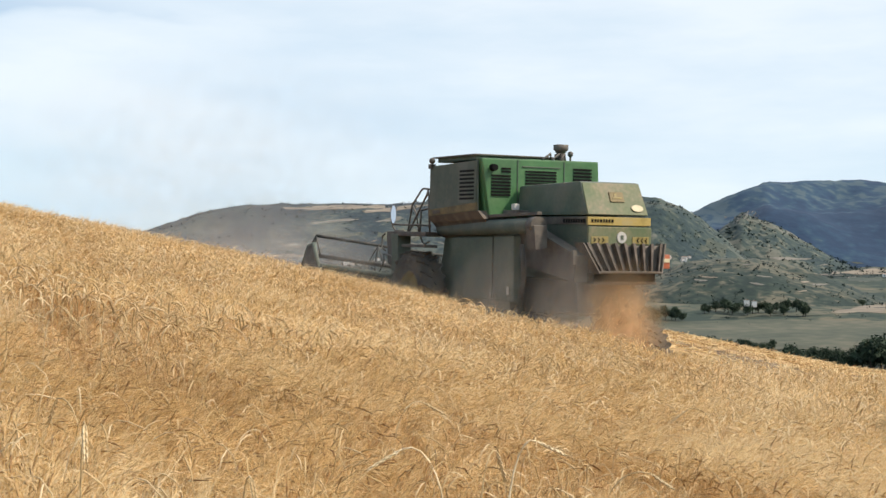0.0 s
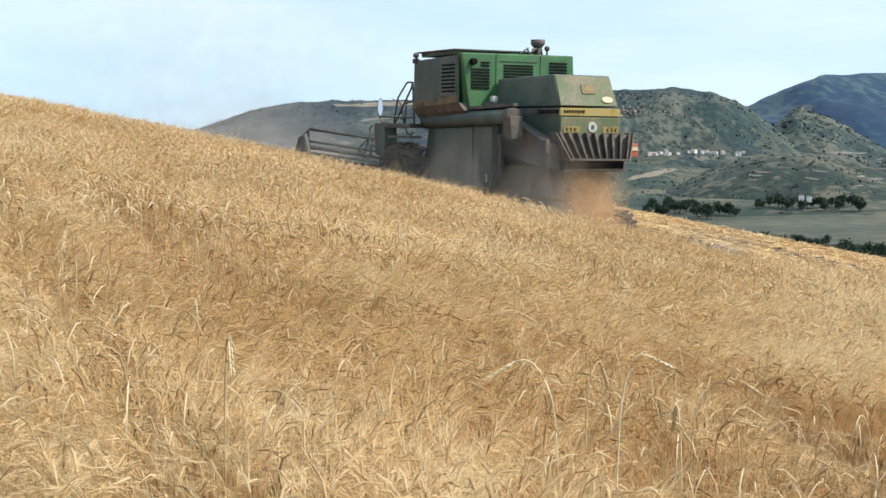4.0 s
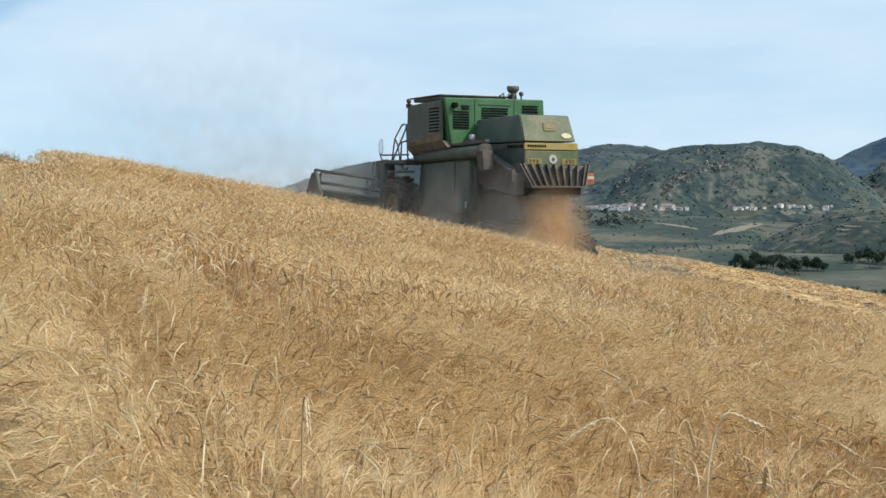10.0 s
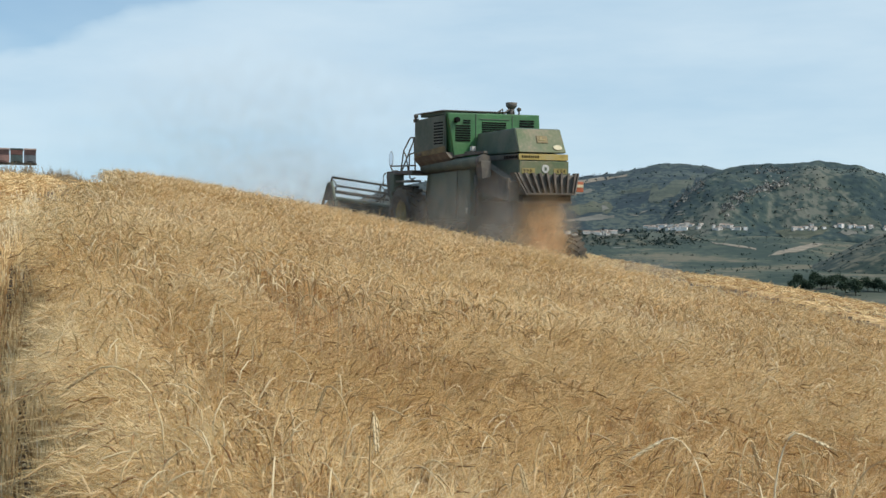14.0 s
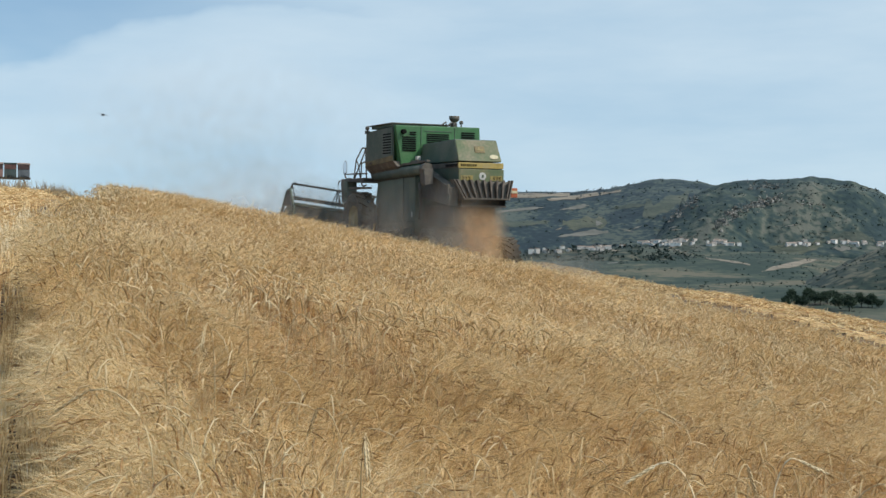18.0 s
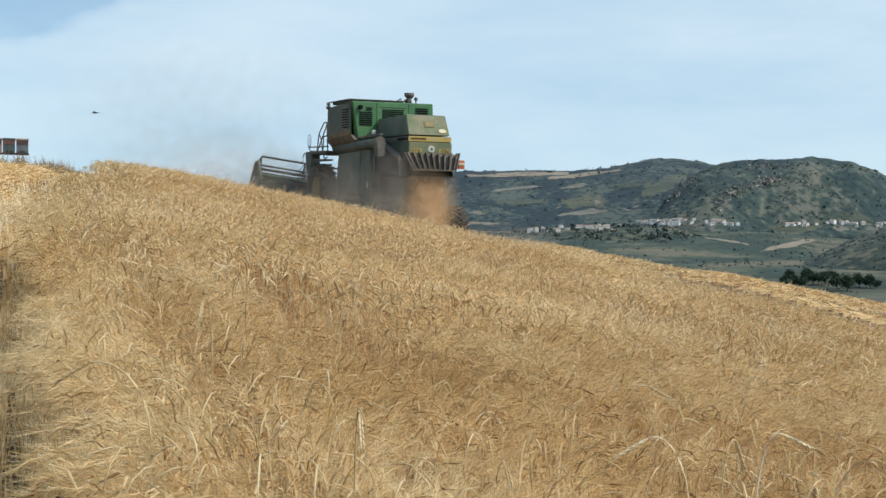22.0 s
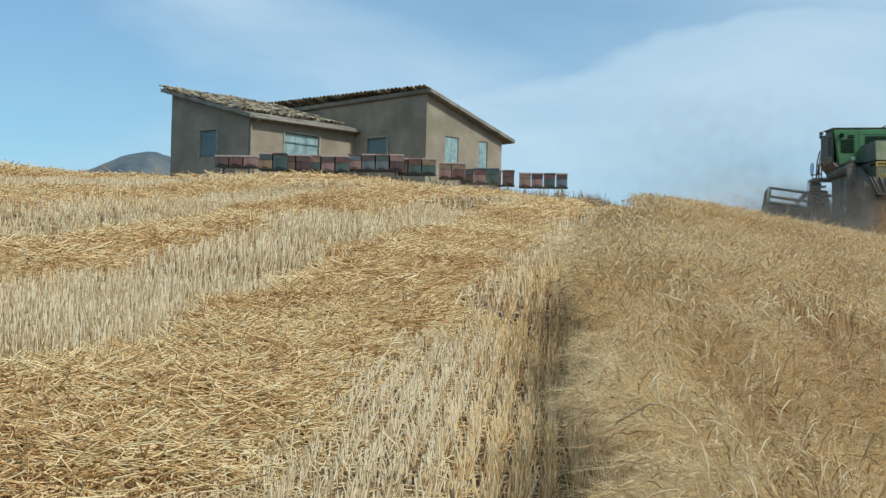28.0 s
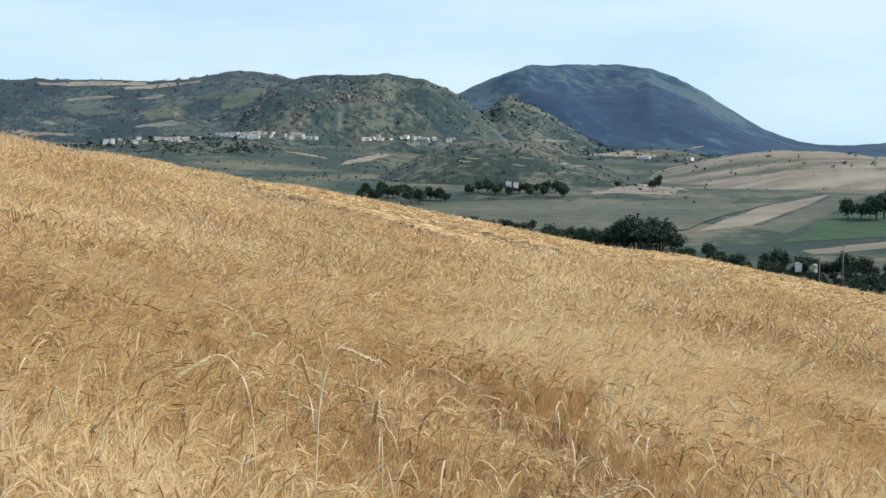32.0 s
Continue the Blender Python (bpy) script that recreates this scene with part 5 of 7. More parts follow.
    part("steering_column", rod([(-0.1, 6.6, 2.57), (-0.1, 6.4, 3.25)], 0.045, None, 8), M_DARKSTEEL, root)
    # warning lamp on an arm at the right rear
    part("lamp_arm", rod([(0.7, 0.1, 2.32), (0.95, 0.05, 2.32)], 0.02, None, 6), M_DARKSTEEL, root)
    box_ = part("warning_lamp", box((1.04, 0.04, 2.24), (0.2, 0.1, 0.26), None, 0.02), M_ORANGE, root, "faded orange warning lamp")
    part("reflector_strip", box((1.04, -0.016, 2.26), (0.18, 0.012, 0.07), None, 0.003), M_CREAM, box_)
    # feeder house and header
    part("feeder_house", hexa([(-0.6, 5.6, 1.2), (0.6, 5.6, 1.2), (0.6, 7.3, 0.9), (-0.6, 7.3, 0.9),
                               (-0.6, 5.6, 1.95), (0.6, 5.6, 1.95), (0.6, 7.3, 1.55), (-0.6, 7.3, 1.55)], bevel=0.02), M_GREEN_DARK, root, "green feeder house")
    head = empty("header")
    head.parent = root
    head.location = (0, 7.5, 0.78)
    head.rotation_euler = (0, radians(7.5), 0)
    HW, HR = 2.95, 1.95      # reach of the header to the left and to the right
    part("header_back", box(((HR - HW) / 2, 0, 0.37), (HW + HR, 0.08, 0.74), None, 0.02), M_REEL, head, "green header back wall")
    part("header_beam", rod([(-HW, -0.05, 0.76), (HR, -0.05, 0.76)], 0.06, None, 8), M_GREEN_DARK, head)
    part("header_floor", box(((HR - HW) / 2, 0.55, 0.02), (HW + HR, 1.1, 0.04), None, 0.01), M_STEEL, head)
    part("cross_auger", rod([(-HW + 0.1, 0.45, 0.32), (HR - 0.1, 0.45, 0.32)], 0.2, None, 14), M_STEEL, head, "worn feed auger")
    part("cutter_bar", box(((HR - HW) / 2, 1.13, 0.02), (HW + HR, 0.09, 0.03), None, 0.006), M_STEEL, head)
    for ex in (-HW, HR):
        end = part("end_panel", hexa([(ex - 0.03, -0.1, 0.0), (ex + 0.03, -0.1, 0.0), (ex + 0.03, 1.5, 0.05), (ex - 0.03, 1.5, 0.05),
                                      (ex - 0.03, -0.1, 0.72), (ex + 0.03, -0.1, 0.72), (ex + 0.03, 0.6, 0.75), (ex - 0.03, 0.6, 0.75)], bevel=0.01), M_GREEN_DARK, head, "green header end panel")
        part("crop_divider", hexa([(ex - 0.06, 1.4, 0.05), (ex + 0.06, 1.4, 0.05), (ex + 0.01, 2.2, 0.02), (ex - 0.01, 2.2, 0.02),
                                   (ex - 0.06, 1.4, 0.25), (ex + 0.06, 1.4, 0.25), (ex + 0.01, 2.2, 0.05), (ex - 0.01, 2.2, 0.05)]), M_GREEN_DARK, end)
        part("end_post", rod([(ex, 0.0, 0.66), (ex, 0.55, 1.24), (ex, 0.85, 1.2), (ex, 1.2, 0.4)], 0.05, None, 6), M_GREEN_DARK, head)
        part("end_shield", hexa([(ex - 0.03, 0.2, 0.7), (ex + 0.03, 0.2, 0.7), (ex + 0.03, 1.15, 0.72), (ex - 0.03, 1.15, 0.72),
                                 (ex - 0.03, 0.5, 1.22), (ex + 0.03, 0.5, 1.22), (ex + 0.03, 0.8, 1.24), (ex - 0.03, 0.8, 1.24)], bevel=0.01), M_REEL, head, "dark triangular reel end shield")
        part("end_strut", rod([(ex, 0.55, 1.22), (ex, 0.6, 0.5)], 0.035, None, 6), M_REEL, head)
        part("reel_arm", rod([(ex * 0.993, -0.05, 0.64), (ex * 0.993, 0.75, 1.14)], 0.045, None, 8), M_REEL, head)
    reel = empty("reel")
    reel.parent = root
    R0, R1, RR, BATS = -HW + 0.1, HR - 0.1, 0.44, 4
    tilt = radians(7.5)
    hx = Matrix.Translation((0, 7.5, 0.80)) @ Matrix.Rotation(tilt, 4, "Y")
    centre = hx @ Vector((0, 0.75, 0.98))
    reel.location = centre
    part("reel_shaft", rod([(R0, 0, 0), (R1, 0, 0)], 0.05, None, 10), M_REEL, reel)
    for b in range(BATS):
        a = 2 * math.pi * b / BATS
        cy, cz = RR * math.cos(a), RR * math.sin(a)
        bat = part("reel_bat", rod([(R0, cy, cz), (R1, cy, cz)], 0.034, None, 8), M_REEL, reel)
        for k in range(25):
            xx = R0 + (R1 - R0) * (k + 0.5) / 25
            part("tine", rod([(xx, cy, cz), (xx, cy * 1.05, cz * 1.05 - 0.02), (xx, cy * 1.17, cz * 1.17)], 0.012, None, 3), M_REEL, bat)
        for xx in (R0, R0 * 0.67 + R1 * 0.33, R0 * 0.33 + R1 * 0.67, R1):
            part("reel_spoke", box((0, 0, 0), (0.03, RR, 0.045), None, 0, Matrix.Translation((xx, cy / 2, cz / 2)) @ Matrix.Rotation(a, 4, "X")), M_REEL, reel)
            a2 = 2 * math.pi * (b + 1) / BATS
            part("reel_brace", rod([(xx, cy, cz), (xx, RR * math.cos(a2), RR * math.sin(a2))], 0.016, None, 5), M_REEL, reel)
    return root, wheels, reel, centre, tilt


combine, WHEELS, REEL, REEL_AT, REEL_TILT = make_combine()


# ---- chaff falling from the rear and dust hanging round the machine ----
def specks(name, label, category, pts, size, material, parent):
    n = len(pts)
    d = rng.normal(0, 1, (n, 3, 3))
    d /= np.linalg.norm(d, axis=2)[:, :, None]
    s = size * (0.5 + rng.random(n))
    V = pts[:, None, :] + d * s[:, None, None]
    ob = new(name, fast_mesh(name, V.reshape(-1, 3), np.arange(n * 3).reshape(-1, 3), material))
    ob.parent = parent
    ob["label"] = label
    return ob


def make_chaff():
    out = []
    for k in range(4):
        n = 19000
        t = rng.random(n)
        x = -0.02 + (rng.random(n) - 0.5) * (1.04 + 0.12 * t) + rng.normal(0, 0.05, n)
        y = 0.1 + rng.normal(0, 0.17, n) - 0.25 * t
        pts = np.stack([x, y, -t * 2.1], -1)
        ob = specks("chaff_stream", "falling stream of orange-brown chaff", "chaff", pts, 0.0085, M_CHAFF, combine)
        ob["kind"] = "stuff"
        out.append(ob)
    return out


CHAFF = make_chaff()


def puff(at, w, h, lean, turn, material, seed):
    """One ragged, slightly domed sheet of dust."""
    r = random.Random(seed)
    bm = bmesh.new()
    rings = [[bm.verts.new((0, 0, 0))]]
    for k in range(1, 5):
        rings.append([bm.verts.new((w * k / 4 * math.cos(a), 0.12 * w * (1 - (k / 4) ** 2) + r.uniform(-0.04, 0.04), h * k / 4 * math.sin(a))) for a in [2 * math.pi * j / 16 for j in range(16)]])
    for j in range(16):
        bm.faces.new((rings[0][0], rings[1][j], rings[1][(j + 1) % 16]))
        for u, v in zip(rings[1:], rings[2:]):
            bm.faces.new((u[j], v[j], v[(j + 1) % 16], u[(j + 1) % 16]))
    for f in bm.faces:
        f.smooth = True
    ob = part("dust_puff", bm, material, combine, "soft haze of pale field dust")
    ob["kind"] = "stuff"
    return ob, at, lean, turn


def make_dust():
    out = []
    #   middle, half width, half height, lean and turn in degrees
    for k, (at, w, h, lean, turn, m) in enumerate((
            ((-0.3, -0.35, 0.95), 1.0, 1.25, 8, 5, M_PUFF_TAN), ((-0.1, -0.6, 0.7), 0.75, 0.9, -10, -12, M_PUFF_TAN), ((-1.0, 0.1, 1.05), 1.3, 1.25, 6, 12, M_PUFF), ((-1.5, 1.7, 1.15), 1.5, 1.3, -8, 20, M_PUFF),
            ((-1.8, 3.4, 1.25), 1.5, 1.3, 7, 16, M_PUFF), ((-2.0, 4.9, 1.4), 1.5, 1.3, -6, 22, M_PUFF), ((-2.4, 6.4, 1.55), 1.7, 1.35, 5, 14, M_PUFF), ((-3.2, 8.8, 2.0), 2.6, 1.6, 0, 10, M_PUFF_THIN), ((-0.7, -0.2, 0.75), 1.1, 0.9, -5, 10, M_PUFF), ((-2.6, 7.4, 1.5), 1.9, 1.1, 8, 18, M_PUFF_THIN),
            ((-5.5, 11.0, 3.6), 5.5, 3.2, 0, 14, M_PUFF_FAINT), ((-2.5, 12.5, 4.2), 6.5, 3.4, 4, 8, M_PUFF_FAINT), ((0.1, -0.3, 1.2), 0.8, 1.2, 0, 0, M_PUFF_TAN), ((-3.6, 10.6, 1.7), 4.6, 2.0, 0, 12, M_PUFF_HAZE), ((-1.0, -0.55, 1.2), 1.5, 1.5, 0, 6, M_PUFF), ((-1.7, 0.9, 1.3), 1.7, 1.5, 4, 12, M_PUFF), ((2.3, -0.4, 0.05), 1.6, 0.5, 12, -8, M_PUFF_THIN), ((2.8, 0.4, 0.1), 1.8, 0.6, -5, -15, M_PUFF))):
        out.append(puff(at, w, h, lean, turn, m, 70 + k))
    return out


DUSTS = make_dust()


# ---- farm building and the hives ----
U = Vector((0.327, 0.944, 0)).normalized()      # along the right-hand gable wall, away
W = Vector((-0.944, 0.327, 0)).normalized()     # along the long wall, away to the west
K = Vector((-28.0, 66.3, 0))


def wall_slab(name, a, b, z0, ta, tb, thick, inward, material, parent, openings=()):
    """A wall from a to b with heights ta, tb, cut by openings (s0, s1, z0, z1) measured along it, as quads with depth."""
    a, b = Vector(a), Vector(b)
    L = (b - a).length
    d = (b - a).normalized()
    cuts_s = sorted({0.0, L, *[o[0] for o in openings], *[o[1] for o in openings]})
    bm = bmesh.new()
    top = lambda s: ta + (tb - ta) * s / L
    for s0, s1 in zip(cuts_s, cuts_s[1:]):
        inside = [o for o in openings if o[0] <= s0 + 1e-6 and o[1] >= s1 - 1e-6]
        spans = []
        lo = z0
        for o in sorted(inside, key=lambda q: q[2]):
            spans.append((lo, lo, o[2], o[2]))
            lo = o[3]
        spans.append((lo, lo, top(s0), top(s1)))
        for l0, l1, h0, h1 in spans:
            p0, p1 = a + d * s0, a + d * s1
            q0, q1 = p0 + inward * thick, p1 + inward * thick
            hexa([(p0.x, p0.y, l0), (p1.x, p1.y, l1), (q1.x, q1.y, l1), (q0.x, q0.y, l0), (p0.x, p0.y, h0), (p1.x, p1.y, h1), (q1.x, q1.y, h1), (q0.x, q0.y, h0)], bm)
    bmesh.ops.recalc_face_normals(bm, faces=bm.faces)
    return part(name, bm, material, parent)


def shutter(a, d, inward, s0, s1, z0, z1, parent, material, frame=True, leaves=2):
    """A closed pair of painted shutters set back in its opening, with a mortar surround."""
    o = Vector(a) + d * s0 + inward * 0.08
    wd, ht = s1 - s0, z1 - z0
    m = Matrix.Translation((o.x, o.y, z0)) @ Matrix(((d.x, inward.x, 0, 0), (d.y, inward.y, 0, 0), (0, 0, 1, 0), (0, 0, 0, 1)))
    win = part("window", box((wd / 2, 0.04, ht / 2), (wd, 0.05, ht), None, 0, m), M_SURROUND, parent, "closed shuttered opening")
    for k in range(leaves):
        w1 = wd / leaves
        leaf = part("shutter", box((w1 * (k + 0.5), 0.0, ht / 2), (w1 - 0.03, 0.04, ht - 0.04), None, 0.008, m), material, win)
        part("shutter_panel", box((w1 * (k + 0.5), -0.025, ht * 0.5), (w1 * 0.66, 0.02, ht * 0.82), None, 0.006, m), material, win)
    if frame:
        for c, s in (((-0.05, -0.1, ht / 2), (0.1, 0.1, ht + 0.16)), ((wd + 0.05, -0.1, ht / 2), (0.1, 0.1, ht + 0.16)), ((wd / 2, -0.1, ht + 0.05), (wd, 0.1, 0.1))):
            part("surround", box(c, s, None, 0.02, m), M_SURROUND, win)
    return win


TILES = []


def roof_tiles(a, along, down, n_along, n_down, pitch_w, pitch_l, slope, parent, jitter):
    """Rows of half-round clay tiles; along and down are level directions, slope the drop per metre."""
    TILES.append((a, along, down, n_along, n_down, pitch_w, pitch_l, slope, parent, jitter))


def make_building():
    root = empty("farm_building")
    tagged(root, "bare-rendered farm building with two mono-pitch tiled roofs and pale blue shutters", "farm building")
    zb = 5.2
    # main block
    P = lambda u, w: K + U * u + W * w
    L1, L2 = 6.4, 12.5
    top_k, top_r = 12.08, 10.27
    wall_slab("gable_wall", P(0, 0), P(L1, 0), zb, top_k, top_r, 0.3, W, M_PLASTER, root, ((1.54, 2.66, 7.9, 10.02), (4.39, 5.15, 7.9, 10.02)))
    shutter(P(0, 0), U, W, 1.54, 2.66, 7.9, 10.02, root, M_SHUTTER, False, 2)
    shutter(P(0, 0), U, W, 4.39, 5.15, 7.9, 10.02, root, M_SHUTTER, False, 1)
    wall_slab("long_wall", P(0, 0.3), P(0, L2), zb, top_k - 0.008, top_k - 0.35, 0.3, U, M_PLASTER, root, ((2.55, 4.03, 8.4, 9.96),))
    shutter(P(0, 0.3), W, U, 2.55, 4.03, 8.4, 9.96, root, M_SHUTTER_DARK, True, 1)
    wall_slab("back_wall", P(L1, 0.3), P(L1, L2), zb, top_r - 0.008, top_r - 0.35, 0.3, -U, M_PLASTER, root)
    wall_slab("end_wall", P(0.3, L2), P(L1 - 0.3, L2), zb, top_k - 0.45, top_r - 0.25, 0.3, -W, M_PLASTER, root)
    sl = (top_k - top_r) / L1
    e = lambda u, w, dz: tuple(P(u, w).to_tuple()[:2]) + (top_k - sl * u - 0.028 * w + dz,)
    part("roof_slab", hexa([e(-0.2, -0.45, 0.02), e(L1 + 0.65, -0.45, 0.02), e(L1 + 0.65, L2 + 0.4, 0.02), e(-0.2, L2 + 0.4, 0.02),
                            e(-0.2, -0.45, 0.22), e(L1 + 0.65, -0.45, 0.22), e(L1 + 0.65, L2 + 0.4, 0.22), e(-0.2, L2 + 0.4, 0.22)], bevel=0.02), M_CONCRETE, root, "weathered concrete roof slab")
    roof_tiles(e(-0.02, -0.2, 0.20), W, U, 43, 3, 0.29, 0.42, sl, root, 0.03)
    # lean-to in front of the long wall
    S0 = P(0, 5.29)
    f = -U
    LF, LD = 7.7, 6.42         # front length, depth to the west
    C = S0 + f * LF            # front corner with the downpipe
    tz, tzb = 10.40, 12.02
    wall_slab("lean_to_front", C, C + U * LF, zb, tz, tz, 0.3, W, M_PLASTER, root, ((2.43, 4.92, 7.7, 9.84),))
    glaz = shutter(C, U, W, 2.43, 4.92, 7.7, 9.84, root, M_SHUTTER, True, 3)
    part("door_transom", box((0, 0, 0), (2.4, 0.05, 0.07), None, 0.01, Matrix.Translation(C + U * 3.67 + W * 0.02) @ Matrix.Translation((0, 0, 9.35)) @ Matrix.Rotation(math.atan2(U.y, U.x), 4, "Z")), M_SHUTTER_DARK, glaz)
    wall_slab("lean_to_side", C + W * 0.3, C + W * LD, zb, tz + 0.09, tzb, 0.3, U, M_PLASTER, root, ((2.23, 3.59, 8.5, 9.88),))
    shutter(C + W * 0.3, W, U, 2.23, 3.59, 8.5, 9.88, root, M_SHUTTER_DARK, True, 1)
    wall_slab("lean_to_back", C + W * LD + U * 0.3, C + W * LD + U * LF, zb, tzb, tzb, 0.3, -W, M_PLASTER, root)
    sl2 = (tzb - tz) / LD
    e2 = lambda u, w, dz: tuple((C + U * u + W * w).to_tuple()[:2]) + (tz + sl2 * w + dz,)
    part("lean_to_slab", hexa([e2(-0.3, -0.4, 0.02), e2(LF - 0.05, -0.4, 0.02), e2(LF - 0.05, LD + 0.65, 0.02), e2(-0.3, LD + 0.65, 0.02),
                               e2(-0.3, -0.4, 0.22), e2(LF - 0.05, -0.4, 0.22), e2(LF - 0.05, LD + 0.65, 0.22), e2(-0.3, LD + 0.65, 0.22)], bevel=0.02), M_CONCRETE, root, "weathered concrete eave and slab")
    roof_tiles(e2(-0.15, LD + 0.5, 0.25), U, -W, 26, 17, 0.29, 0.42, sl2, root, 0.10)
    part("gutter", rod([e2(-0.1, -0.46, 0.06), e2(LF - 0.1, -0.46, 0.06)], 0.08, None, 8), M_PIPE, root)
    pz = C - W * 0.1 + U * 0.05
    part("downpipe", rod([e2(0.3, -0.46, 0.0), (pz.x, pz.y, tz - 0.35), (pz.x, pz.y, 5.6)], 0.06, None, 8), M_PIPE, root, "bent grey downpipe")
    return root


building = make_building()


def hive_row(root_name, start, direction, count, base_z, two_high, seed, legs=True):
    """A rack of bee boxes on a low steel frame."""
    r = random.Random(seed)
    d = Vector(direction).normalized()
    ang = math.atan2(d.y, d.x)
    made = []
    for k in range(count):
        p = Vector(start) + d * (k * 0.61)
        hive = empty(root_name, Matrix.Translation((p.x, p.y, base_z)) @ Matrix.Rotation(ang + r.uniform(-0.03, 0.03), 4, "Z"))
        tagged(hive, "painted wooden beehive in faded colours on a low rack", "beehive", group="beehives by the farm building")
        z = 0.0
        for lvl in range(2 if two_high else 1):
            c = r.choice(HIVE_MATS)
            h = 0.37 if lvl == 0 else 0.24
            part("hive_box", box((0, 0, z + h / 2), (0.55, 0.62, h - 0.01), None, 0.012), c, hive)
            z += h
        part("hive_lid", box((0, 0, z + 0.035), (0.59, 0.66, 0.07), None, 0.012), M_LID if r.random() < 0.6 else r.choice(HIVE_MATS), hive)
        part("entrance_slot", box((0, -0.315, 0.06), (0.26, 0.02, 0.03)), M_BLACK, hive)
        made.append(hive)
    stand = empty("hive_stand", Matrix.Translation((start[0], start[1], base_z)) @ Matrix.Rotation(ang, 4, "Z"))
    tagged(stand, "low rusty steel rack carrying beehives", "stand", group="hive racks")
    ln = count * 0.61
    for yy in (-0.22, 0.22):
        part("rail", box((ln / 2 - 0.3, yy, -0.04), (ln, 0.06, 0.07), None, 0.01), M_DARKSTEEL, stand)
    if legs:
        for xx in (0.0, ln - 0.61):
            for yy in (-0.22, 0.22):
                part("leg", rod([(xx, yy, -0.06), (xx + (0.25 if xx > 0 else -0.2), yy, -0.95)], 0.03, None, 6), M_WOOD, stand)
    return made


def make_hives():
    #   direction, distance, hives, two boxes high, seed, base height over the eye's level (degrees)
    for az, d, n, two, s, el in ((-18.70, 68.0, 4, True, 31, 4.56), (-19.95, 64.0, 2, True, 2, 4.62), (-21.15, 63.5, 3, True, 3, 4.68), (-22.05, 61.5, 2, True, 4, 4.86), (-23.9, 60.5, 3, True, 5, 5.0),
                                 (-25.85, 60.0, 4, True, 6, 5.12), (-27.55, 59.5, 3, True, 7, 5.0), (-28.6, 59.2, 2, True, 17, 5.0), (-29.55, 59.0, 2, True, 8, 5.03), (-31.35, 58.8, 3, False, 9, 5.1)):
        x, y = d * math.sin(radians(az)), d * math.cos(radians(az))
        hive_row("beehive", (x, y, 0), (0.93, 0.3, 0), n, EYE + d * math.tan(radians(el)), two, s)


make_hives()


def make_weeds():
    """Dry weeds along the edge of the yard, on the crest by the crop, and stones and a low kerb below the hives."""
    vs, n_tot = [], 0
    r = np.random.default_rng(31)
    spots = []
    for k in range(150):
        spots.append((r.uniform(-37, -15.2), r.uniform(55.5, 58.5), r.uniform(0.3, 0.75)))
    for k in range(34):
        spots.append((r.uniform(-37.5, -32.6), r.uniform(57, 62), r.uniform(0.8, 1.5)))
    for k in range(34):
        spots.append((r.uniform(-16.6, -15.2), r.uniform(48, 56), r.uniform(0.2, 0.42)))
    for k in range(70):
        spots.append((r.uniform(-41.0, -36.0), r.uniform(48, 58), r.uniform(0.4, 0.85)))
    for k in range(3):
        spots.append((-35.92 + 0.12 * k, 56, 1.1))
    rows = []
    for az, d, h in spots:
        x, y = d * math.sin(radians(az)), d * math.cos(radians(az))
        m = 26
        a = r.random(m) * 6.28
        ln = h * (0.5 + 0.7 * r.random(m))
        sp = 0.18 + 0.35 * r.random(m)
        bx, by = x + r.normal(0, 0.16, m), y + r.normal(0, 0.16, m)
        bz = ground(bx, by)
        top = np.stack([bx + np.cos(a) * ln * sp, by + np.sin(a) * ln * sp, bz + ln], -1)
        w = 0.016
        rows.append(np.stack([np.stack([bx - w, by, bz - 0.03], -1), np.stack([bx + w, by + w, bz - 0.03], -1), top], 1))
    V = np.concatenate(rows).reshape(-1, 3)
    tagged(new("dry_weeds", fast_mesh("dry_weeds", V, np.arange(len(V)).reshape(-1, 3), M_WEED)), "dry brown weeds and thistles along the yard edge", "weeds", kind="stuff")
    rr = random.Random(12)
    for k in range(16):
        az, d = rr.uniform(-28.5, -20.5), rr.uniform(56.5, 58.0)
        x, y = d * math.sin(radians(az)), d * math.cos(radians(az))
        bm = bmesh.new()
        bmesh.ops.create_icosphere(bm, subdivisions=2, radius=1.0)
        s = rr.uniform(0.12, 0.3)
        for v in bm.verts:
            v.co *= 1 + 0.3 * noise.noise(v.co * 1.3 + Vector((k * 3.1, 0, 0)))
            v.co.x, v.co.y, v.co.z = v.co.x * s * 1.3, v.co.y * s, v.co.z * s * 0.7
        st = part("stone", bm, M_CONCRETE)
        st.matrix_world = Matrix.Translation((x, y, float(ground(x, y)) + s * 0.3)) @ Matrix.Rotation(rr.uniform(0, 6), 4, "Z")
        tagged(st, "pale weathered field stone below the hives", "stone", group="stones below the hives")


make_weeds()


